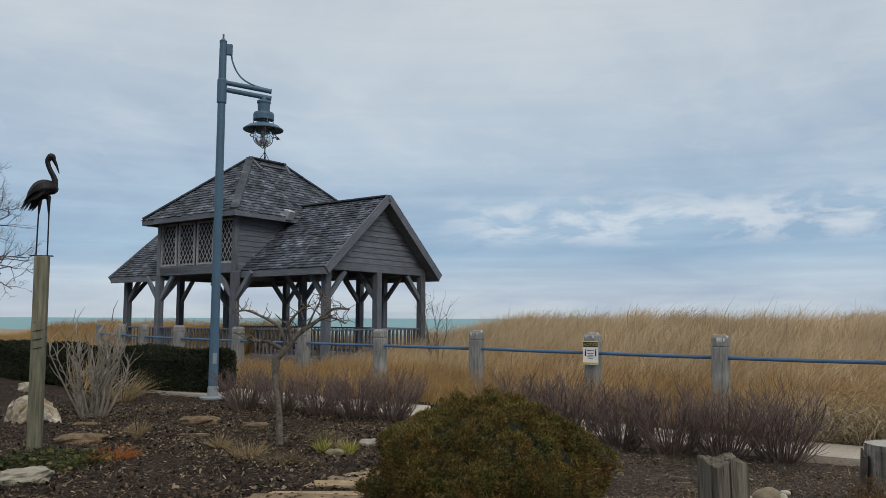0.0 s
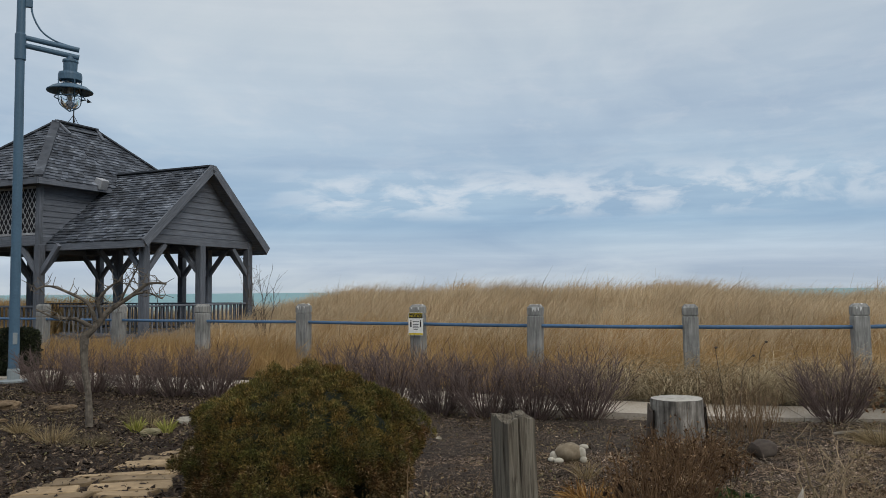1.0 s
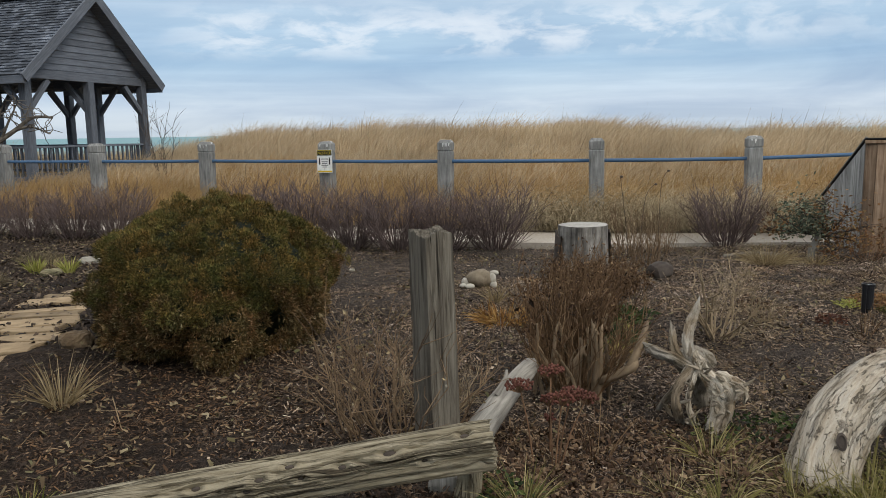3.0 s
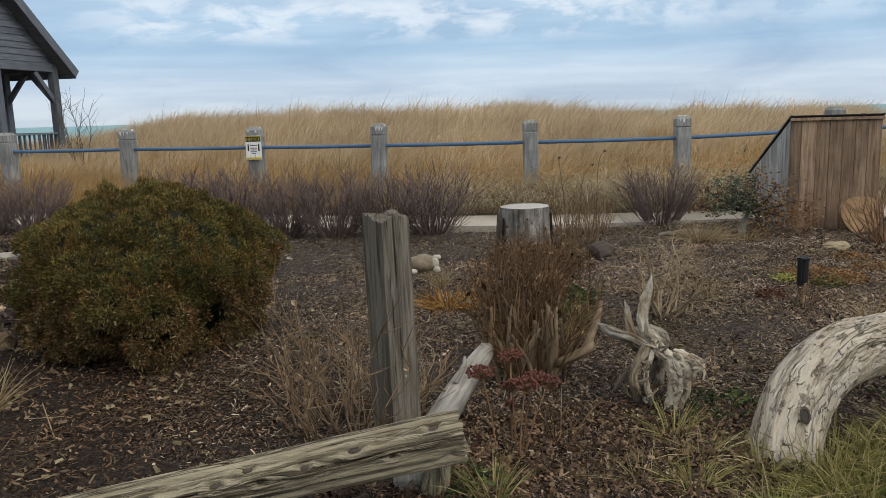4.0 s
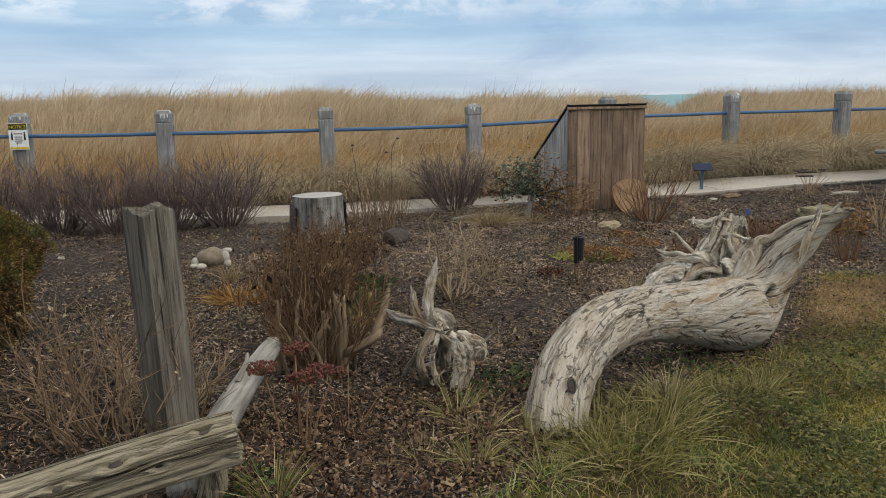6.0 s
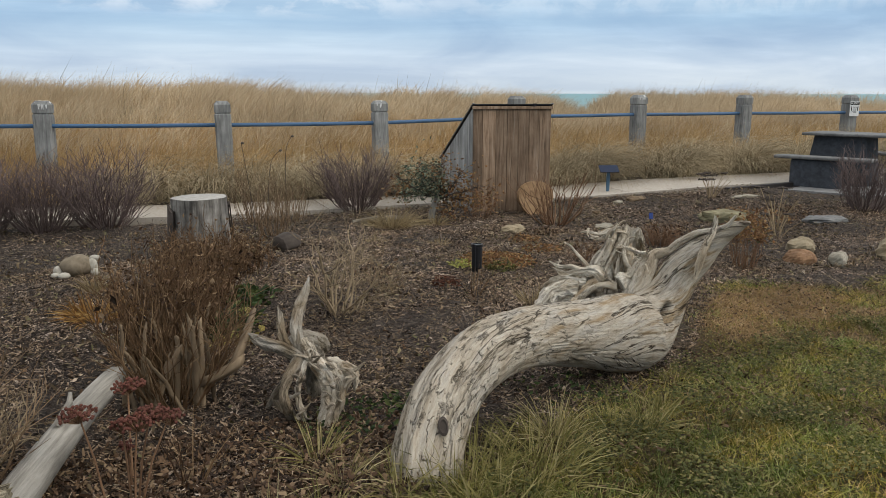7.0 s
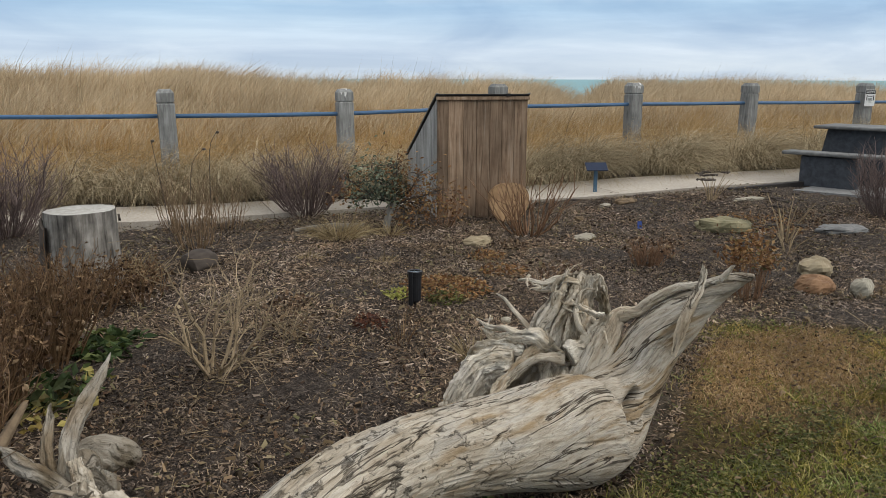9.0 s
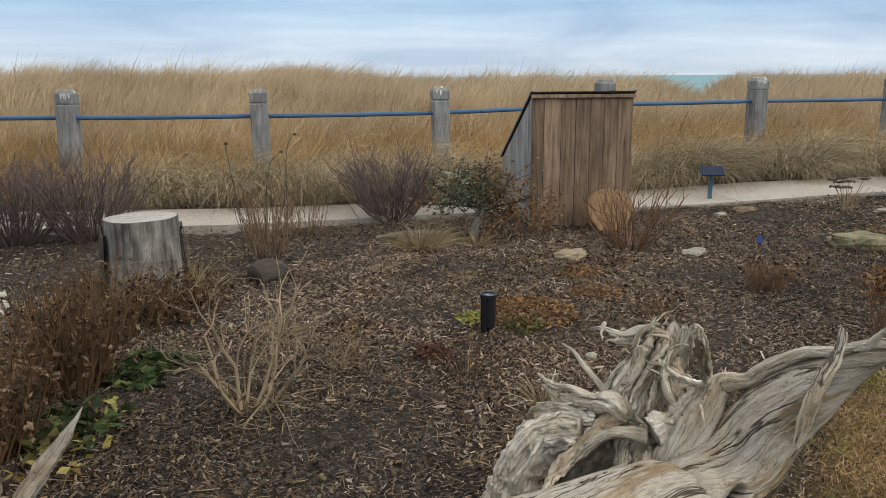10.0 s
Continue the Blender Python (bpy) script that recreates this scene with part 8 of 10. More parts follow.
def build_bushes():
    # purple shrub by the picnic table
    s, sp = twig_shape(RNG, 90, 0.80, 0.60, 0.2, 0.006, 8, 0.28)
    stand("bare_shrub", 10.75, 4.3, s, M_twig_purple, "bare dark purple shrub beside the picnic table", "shrub")
    # pale branching bush in the bed
    s, sp = branch_shape(np.random.default_rng(12), 8, 0.42, 0.85, 0.0105, 3, 0.08, 0.72)
    stand("bare_bush", 3.22, 4.52, s, M_bush, "bare tan branching bush on the mulch", "bush")
    s, sp = branch_shape(np.random.default_rng(3), 6, 0.17, 0.9, 0.005, 2)
    stand("bare_bush", 3.75, 4.75, s, M_bush, "small bare tan bush with withered leaves", "bush", extra=[("foliage", leaf_shape(RNG, sp, 60, 0.04, 0.03), M_leaf_dead)])
    # tall bronze perennials
    for x, y, n, h, sp_, lab in ((1.95, 4.12, 140, 0.78, 0.42, "bronze dry flower stems in a dense upright clump"), (2.62, 5.15, 170, 0.60, 0.42, "bronze dry flower stems massed over green leaves"), (2.25, 4.62, 110, 0.62, 0.40, "bronze dry flower stems in a dense upright clump"), (2.95, 6.0, 130, 0.42, 0.5, "low bronze dry stems before the tree stump"), (3.35, 6.1, 60, 0.28, 0.5, "low bronze dry stems before the tree stump")):
        s, spots = twig_shape(RNG, n, h, sp_ * 1.12, 0.13 if h > 0.55 else 0.24, 0.0048, 3, 0.15, 3, 0.1, 0.04)
        heads = leaf_shape(RNG, [p for p in spots if p.z > h * 0.55], 300, 0.026, 0.012)
        low = leaf_shape(RNG, [p for p in spots if p.z < h * 0.6], 260, 0.05, 0.03, 0.6)
        stand("dry_perennial", x, y, s, M_blade_bronze, lab, "dry plant", "dry perennials", extra=[("seed_top", heads, M_blade_bronze), ("foliage", low, M_leaf_dead)])
    s, spots = twig_shape(RNG, 90, 0.62, 0.62, 0.12, 0.0044, 4, 0.2, 3, 0.2, 0.07)
    g = stand("dry_perennial", 1.87, 3.76, s, M_blade_bronze, "dry stems with broad tan old stalk stubs beside the driftwood", "dry plant", "dry perennials")
    for k in range(20):
        a, rr = RNG.uniform(0, 6.283), 0.25 * math.sqrt(RNG.random())
        h, lx, ly = RNG.uniform(0.16, 0.42), RNG.normal(0, 0.06), RNG.normal(0, 0.06)
        bx, by = rr * math.cos(a), rr * 0.6 * math.sin(a)
        w = RNG.uniform(0.008, 0.019)
        f = Shape()
        torn(f, [(bx, by, -0.03), (bx + lx * 0.5, by + ly * 0.5, h * 0.55), (bx + lx, by + ly, h)], [w, w * 1.05, w * 0.6], [w * 0.6, w * 0.6, w * 0.3], 5.0 + k, 0.4, ridge=0.3, n_span=6, sides=12, slivers=0, gnarl=0.006)
        part("stub", f, M_stub, g, smooth=True)
    # two tall seed heads
    for x, y, h, lean in ((4.15, 7.5, 0.95, -0.10), (4.55, 7.6, 1.0, 0.03), (4.38, 7.7, 0.85, 0.08)):
        s = Shape().tube(smooth_line([(0, 0, 0), (lean * 0.3, 0, h * 0.4), (lean * 0.9, 0, h * 0.85), (lean * 1.6 + 0.05, 0, h)], 4), 0.0028, 5)
        hd = Shape().lathe([(0.003, -0.012), (0.014, -0.008), (0.017, 0.002), (0.010, 0.010), (0.003, 0.012)], 10, (lean * 1.6 + 0.06, 0, h))
        stand("seed_stem", x, y, s, M_twig_dark, "tall dark dry stem with a round seed head", "dry plant", "seed stems", extra=[("seed_head", hd, M_twig_dark)])
    # tan stems behind the tree stump
    for x, y, n, h in ((4.38, 7.55, 46, 0.64), (4.6, 8.4, 40, 0.72), (4.95, 8.2, 30, 0.6)):
        s, sp = twig_shape(RNG, n, h, 0.38, 0.16, 0.0045, 4, 0.16)
        stand("dry_stalk_clump", x, y, s, M_wiry, "upright tan dry stems near the walkway", "dry plant", "dry stalk clumps")
    # red-brown shrub by the bin
    s, sp = twig_shape(RNG, 30, 0.70, 0.70, 0.12, 0.0085, 3, 0.30, 5, 0.35, 0.06)
    stand("red_stem_shrub", 7.08, 6.12, s, M_twig_red, "red-brown upright bare stems beside the bin", "shrub")
    # low shrub with a crooked trunk
    sx, sy = 6.23, 7.26
    g = thing("leafy_shrub", sx, sy, gz(sx, sy), -36, "straggly shrub with rusty and green leaves and a crooked pale trunk", "shrub")
    t = Shape()
    rough_tube(t, [(0.0, 0.0, -0.02), (0.02, 0.01, 0.12), (0.07, 0.02, 0.24), (0.08, 0.03, 0.33)], [0.038, 0.036, 0.032, 0.02], 5, 9, 3.0, 0.2)
    part("trunk", t, M_white_log, g)
    rs = np.random.default_rng(31)
    ends = []
    for k, (dx, dz, r) in enumerate(((-0.46, 0.34, 0.012), (-0.40, 0.52, 0.012), (-0.14, 0.62, 0.012), (0.10, 0.66, 0.012), (0.32, 0.56, 0.012), (0.54, 0.40, 0.011), (0.46, 0.20, 0.010), (0.20, 0.12, 0.010))):
        b = Shape()
        mid = (0.06 + dx * 0.5, rs.uniform(-0.12, 0.12), 0.27 + (dz - 0.27) * 0.35)
        pts = smooth_line([(0.07, 0.02, 0.27), mid, (dx, rs.uniform(-0.22, 0.22), dz)], 5)
        b.tube(pts, [r * (1 - 0.6 * i / (len(pts) - 1)) for i in range(len(pts))], 5)
        for q in pts[3:]:
            for m in range(5):
                e = q + Vector((rs.normal(0, 0.09), rs.normal(0, 0.09), rs.normal(0.02, 0.06)))
                b.tube([q, (q + e) / 2 + Vector((0, 0, 0.015)), e], [0.004, 0.003, 0.0015], 3, False)
                ends.append(e)
        part("branch", b, M_twig_dark, g)
    green = [e for e in ends if -0.32 < e.x < 0.12 and e.z > 0.28]
    rusty = [e for e in ends if e.x >= 0.05 or e.x <= -0.25 or e.z > 0.5]
    part("green_foliage", leaf_shape(rs, green, 900, 0.048, 0.05), M_leaf_grey, g)["kind"] = "stuff"
    part("rusty_foliage", leaf_shape(rs, rusty, 1000, 0.046, 0.05), M_leaf_rust, g)["kind"] = "stuff"
    s, sp = twig_shape(RNG, 16, 0.42, 0.8, 0.08, 0.004, 6, 0.2)
    stand("leafy_shrub", 6.72, 6.98, s, M_twig_red, "low rusty-leaved shoots before the bin", "shrub", extra=[("foliage", leaf_shape(RNG, sp, 150, 0.045, 0.05), M_leaf_rust)])
    # wiry bush by the stake
    s, sp = twig_shape(RNG, 48, 0.56, 0.66, 0.24, 0.0046, 5, 0.28, 5, 0.30, 0.12, 6)
    stand("wiry_bush", 0.80, 3.26, s, M_wiry, "wiry tan bare bush round the stake", "bush", extra=[("foliage", leaf_shape(RNG, sp, 50, 0.03, 0.02), M_blade_tan)])
    s, sp = branch_shape(np.random.default_rng(9), 9, 0.22, 1.0, 0.005, 2, 0.05)
    stand("wiry_bush", 1.05, 3.42, s, M_bush, "wiry tan bare bush round the stake", "bush")
    # rusty flat seed heads by the pale log
    for x, y, tips in ((1.345, 2.99, ((1.267, 3.001, 0.385, 0.060),)), (1.455, 3.12, ((1.494, 3.21, 0.36, 0.062), (1.43, 3.06, 0.20, 0.025))), (1.40, 2.945, ((1.43, 2.93, 0.335, 0.055), (1.485, 2.955, 0.345, 0.055), (1.54, 2.93, 0.325, 0.045), (1.40, 3.0, 0.31, 0.035)))):
        s, hd = Shape(), []
        z0 = gz(x, y)
        for tx, ty, tz, wide in tips:
            dx, dy, h = tx - x, ty - y, tz - z0
            s.tube([(dx * 0.15, dy * 0.15, -0.02), (dx * 0.5, dy * 0.5, h * 0.5), (dx, dy, h)], [0.0042, 0.0036, 0.0028], 5)
            f = Shape()
            for k in range(int(1100 * wide)):
                r, q = wide * math.sqrt(RNG.random()), RNG.uniform(0, 6.283)
                px_, py_, pz_ = dx + r * math.cos(q), dy + r * math.sin(q), h + RNG.uniform(-0.012, 0.012) - 0.25 * r * r / wide
                f.lathe([(0.002, -0.006), (0.0065, -0.001), (0.005, 0.004), (0.002, 0.006)], 5, (px_, py_, pz_))
                s.tube([(dx, dy, h - 0.045), (px_, py_, pz_)], [0.0016, 0.001], 3, False)
            hd.append(("flower_head", f, M_sedum))
        stand("sedum_stem", x, y, s, M_twig_red, "dry stems with flat rust-red flower heads beside the pale log", "dry plant", "sedum stems", extra=hd)
    # dried hydrangea-like clumps on the far side of the bed
    for x, y, n, h, lab in ((6.50, 3.55, 34, 0.42, "brown withered clump with pale stems at the lawn edge"), (6.89, 4.62, 70, 0.26, "low dark red-brown dry stems on the mulch"), (5.75, 4.6, 22, 0.16, "low dark red-brown dry stems on the mulch"), (7.25, 4.75, 20, 0.15, "low dark red-brown dry stems on the mulch")):
        s, sp = twig_shape(RNG, n, h, 0.34 if h > 0.3 else 0.6, 0.10, 0.004, 3, 0.12)
        stand("dry_clump", x, y, s, M_twig_red, lab, "dry plant", "dry clumps", extra=[("foliage", leaf_shape(RNG, [p for p in sp if p.z > h * 0.6], 420 if h > 0.3 else 60, 0.045, 0.035), M_leaf_rust if h > 0.3 else M_leaf_dead)])
    for x, y, h, n, heads in ((8.76, 4.43, 0.42, 10, 6), (10.05, 5.98, 0.38, 12, 8), (8.35, 4.2, 0.26, 6, 2)):
        g = thing("yarrow_clump", x, y, gz(x, y), 0, "tan dry stalks with flat brown flower heads", "dry plant", "yarrow clumps")
        for k in range(n):
            a, rr, hh = 6.283 * k / n + RNG.uniform(-0.2, 0.2), RNG.uniform(0.08, 0.27), h * RNG.uniform(0.6, 1.05)
            tip = (rr * math.cos(a), rr * math.sin(a), hh)
            st = Shape().tube([(0.03 * math.cos(a), 0.03 * math.sin(a), -0.02), (tip[0] * 0.45, tip[1] * 0.45, hh * 0.45), tip], [0.0055, 0.0045, 0.003], 5)
            stem = part("stem", st, M_twig_tan, g)
            if k < heads:
                hd = Shape()
                for q in range(26):
                    b, c = RNG.uniform(0, 6.283), 0.055 * math.sqrt(RNG.random())
                    hd.lathe([(0.004, -0.008), (0.012, 0.0), (0.004, 0.007)], 5, (tip[0] + c * math.cos(b), tip[1] + c * math.sin(b), hh + RNG.uniform(-0.004, 0.008)))
                part("flower_head", hd, M_twig_dark, stem, "flat dark brown flower head")
    # low cover by the spotlight and other small growth
    for x, y, r, n, mt, lab in ((5.08, 4.98, 0.32, 1100, M_leaf_rust, "rusty low ground cover beside the garden spotlight"), (4.88, 4.74, 0.13, 170, M_clover, "dull green low ground cover beside the garden spotlight"), (4.72, 5.02, 0.10, 130, M_blade_lime, "bright green moss-like ground cover by the spotlight"),
                                (5.78, 5.12, 0.17, 260, M_leaf_rust, "withered low leaves on the mulch"), (6.05, 5.6, 0.15, 220, M_leaf_rust, "withered low leaves on the mulch"), (6.55, 5.75, 0.14, 110, M_leaf_dead, "withered low leaves on the mulch"),
                                (4.05, 5.3, 0.15, 110, M_leaf_dead, "withered low leaves on the mulch"), (4.22, 4.64, 0.11, 130, M_red_cover, "reddish creeping leaves on the mulch"), (9.0, 4.9, 0.5, 420, M_leaf_rust, "low rusty ground cover at the patio edge"),
                                (9.6, 4.7, 0.4, 300, M_leaf_dead, "low withered ground cover at the patio edge"), (10.1, 3.3, 0.4, 300, M_blade_tan, "tan withered growth at the bed's end"), (2.55, 4.75, 0.22, 80, M_leaf_green, "broad green leaves under the dry stems"), (2.45, 4.62, 0.20, 80, M_leaf_olive, "broad green leaves under the dry stems"), (2.48, 4.42, 0.18, 40, M_leaf_yellow, "broad yellowed leaves under the dry stems"), (2.74, 4.72, 0.16, 14, M_leaf_yellow, "broad yellowed leaves under the dry stems"),
                                (2.9, 5.2, 0.22, 170, M_leaf_green, "broad green leaves under the dry stems"), (-4.2, 7.3, 0.50, 640, M_leaf_olive, "green ivy at the foot of the bird post"), (-4.0, 7.2, 0.45, 60, M_clover, "yellowed ivy at the foot of the bird post"), (2.4, 2.95, 0.3, 260, M_leaf_green, "small green weeds beside the driftwood"),
                                (3.25, 2.62, 0.30, 90, M_leaf_green, "small green weeds under the driftwood arch"), (1.05, 2.6, 0.16, 120, M_leaf_green, "green leaves under the propped log")):
        s = Shape()
        big = 0.052 if "yellowed leaves" in lab else 0.074 if "broad" in lab else 0.060 if "ivy" in lab else 0.032
        for k in range(n):
            q, rr = RNG.uniform(0, 6.283), r * math.sqrt(RNG.random())
            px_, py_ = x + rr * math.cos(q), y + rr * math.sin(q)
            s.leaf((rr * math.cos(q), rr * math.sin(q), gz(px_, py_) - gz(x, y) + RNG.uniform(0.0, 0.09 if r < 0.4 else 0.14) * (1 - 0.5 * rr / r)), (RNG.normal(), RNG.normal(), RNG.uniform(-0.2, 0.7)), big * RNG.uniform(0.7, 1.3), big * 0.6)
        ob = part("ground_cover", s, mt)
        put(ob, x, y, gz(x, y))
        tagged(ob, lab, "ground cover", "ground covers", "stuff")
    # tufts of blades
    tufts = [(-0.68, 4.05, 110, 0.30, 0.8, 0.006, M_blade_tan, "dry tan grass tuft before the juniper"), (2.02, 5.42, 220, 0.20, 1.4, 0.010, M_blade_yellow, "yellow-orange withered leaf clump"),
             (-3.72, 7.65, 300, 0.20, 1.1, 0.004, M_blade_orange, "bright orange dry grass tuft"), (-1.95, 8.95, 60, 0.20, 0.6, 0.014, M_blade_lime, "yellow-green iris shoots beside the juniper"), (-1.6, 8.85, 50, 0.20, 0.6, 0.014, M_blade_lime, "yellow-green iris shoots beside the juniper"),
             (-1.85, 9.15, 160, 0.20, 1.2, 0.005, M_blade_tan, "pale withered mound on the mulch"), (-3.0, 8.55, 150, 0.22, 0.9, 0.006, M_blade_tan, "tan dry grass tuft on the mulch"), (-2.16, 7.95, 420, 0.17, 1.3, 0.004, M_mound, "grey-tan withered mound on the mulch"), (-2.51, 8.05, 200, 0.24, 0.8, 0.005, M_blade_tan, "tan dry grass tuft on the mulch"), (-2.1, 9.75, 420, 0.20, 1.3, 0.004, M_mound, "grey-tan withered mound on the mulch"),
             (-6.7, 13.6, 240, 0.75, 1.0, 0.008, M_blade_tan, "drooping straw grass tuft beside the hedge"), (-4.2, 9.1, 120, 0.26, 0.8, 0.006, M_blade_tan, "tan dry grass tuft by the bird post"), (5.6, 7.15, 460, 0.32, 1.3, 0.005, M_blade_tan, "drooping tan grass tuft near the walkway"),
             (6.05, 6.95, 110, 0.22, 1.2, 0.006, M_blade_tan, "drooping tan grass tuft near the walkway"), (2.95, 6.2, 130, 0.26, 0.9, 0.007, M_blade_tan, "tan dry growth at the foot of the stump"), (3.55, 6.45, 90, 0.24, 0.8, 0.006, M_blade_tan, "tan dry growth at the foot of the stump"),
             (2.2, 6.1, 90, 0.2, 0.9, 0.006, M_blade_tan, "tan dry growth behind the perennials"), (4.35, 3.9, 70, 0.16, 0.9, 0.005, M_blade_tan, "thin tan grass tuft on the mulch"), (4.2, 4.3, 24, 0.26, 0.5, 0.004, M_blade_bronze, "thin reddish seedling stems"),
             (3.6, 6.9, 80, 0.2, 0.9, 0.006, M_blade_tan, "thin tan grass tuft on the mulch"), (5.3, 6.0, 70, 0.12, 1.1, 0.005, M_blade_tan, "thin tan grass tuft on the mulch"), (4.9, 6.5, 80, 0.12, 1.1, 0.005, M_blade_tan, "thin tan grass tuft on the mulch"),
             (1.62, 3.0, 22, 0.30, 0.5, 0.004, M_blade_bronze, "thin reddish dry stems in the leaf litter"), (2.0, 2.75, 70, 0.2, 1.0, 0.0045, M_lawn_long, "pale green and tan grass tuft"), (2.32, 2.28, 200, 0.20, 1.0, 0.0045, M_lawn_long, "long green grass at the driftwood's foot"),
             (2.6, 2.2, 180, 0.16, 1.0, 0.0045, M_lawn_long, "long green grass at the driftwood's foot"), (2.15, 2.15, 160, 0.15, 1.0, 0.0045, M_lawn_long, "long green grass at the driftwood's foot"), (2.95, 2.15, 160, 0.13, 1.0, 0.0045, M_lawn_long, "long green grass at the driftwood's foot"),
             (3.35, 2.2, 120, 0.12, 1.0, 0.0045, M_lawn_long, "long green grass under the driftwood arch"), (1.75, 2.3, 90, 0.17, 1.0, 0.0045, M_lawn_long, "pale green and tan grass tuft"), (3.75, 2.4, 110, 0.12, 1.0, 0.0045, M_lawn_long, "long green grass under the driftwood arch"),
             (1.95, 2.5, 70, 0.20, 1.6, 0.0035, M_straw_long, "withered flopped grass at the lawn edge"), (1.62, 2.42, 50, 0.18, 1.6, 0.0035, M_straw_long, "withered flopped grass at the lawn edge"), (2.05, 2.32, 100, 0.20, 1.5, 0.0038, M_lawn_long, "long green grass at the driftwood's foot"),
             (2.45, 2.12, 170, 0.24, 1.2, 0.004, M_lawn_long, "long green grass at the driftwood's foot"), (2.75, 2.28, 140, 0.22, 1.3, 0.004, M_straw_long, "withered flopped grass at the lawn edge"), (2.2, 2.0, 170, 0.22, 1.3, 0.004, M_lawn_long, "long green grass at the driftwood's foot"), (3.1, 2.1, 150, 0.18, 1.3, 0.004, M_lawn_long, "long green grass at the driftwood's foot"),
             (1.9, 2.1, 70, 0.18, 1.6, 0.0035, M_straw_long, "withered flopped grass at the lawn edge"),
             (-0.55, 2.9, 120, 0.12, 1.0, 0.005, M_lawn, "short green grass patch by the log"), (1.1, 2.5, 70, 0.2, 0.8, 0.005, M_lawn_long, "green grass blades under the propped log")]
    for x, y, n, h, spd, w, mt, lab in tufts:
        ob = part("grass_tuft", tuft_shape(RNG, n, h, spd, w, 0.45, 0.05 + 0.10 * (n > 150)), mt)
        put(ob, x, y, gz(x, y))
        tagged(ob, lab, "grass", "grass tufts")
    # grey many-stemmed shrub before the hedge
    s, sp = twig_shape(RNG, 34, 1.45, 0.42, 0.26, 0.017, 7, 0.42, 5, 0.15, 0.05)
    stand("bare_shrub", -5.72, 10.8, s, M_twig_grey, "tall bare grey-tan many-stemmed shrub before the hedge", "shrub")
    # sapling beside the pavilion
    s, sp = twig_shape(RNG, 8, 2.3, 0.30, 0.10, 0.011, 10, 0.6, 4, 0.2, 0.05)
    s.marks = []
    stand("bare_sapling", -1.55, 19.6, s, M_twig_dark, "thin bare sapling beside the pavilion", "sapling")


build_bushes()


M_gnarl = surface("crooked_bark", [(0.3, (0.05, 0.042, 0.034)), (0.7, (0.17, 0.145, 0.115))], scale=20, spread=0.25, bump=0.5)


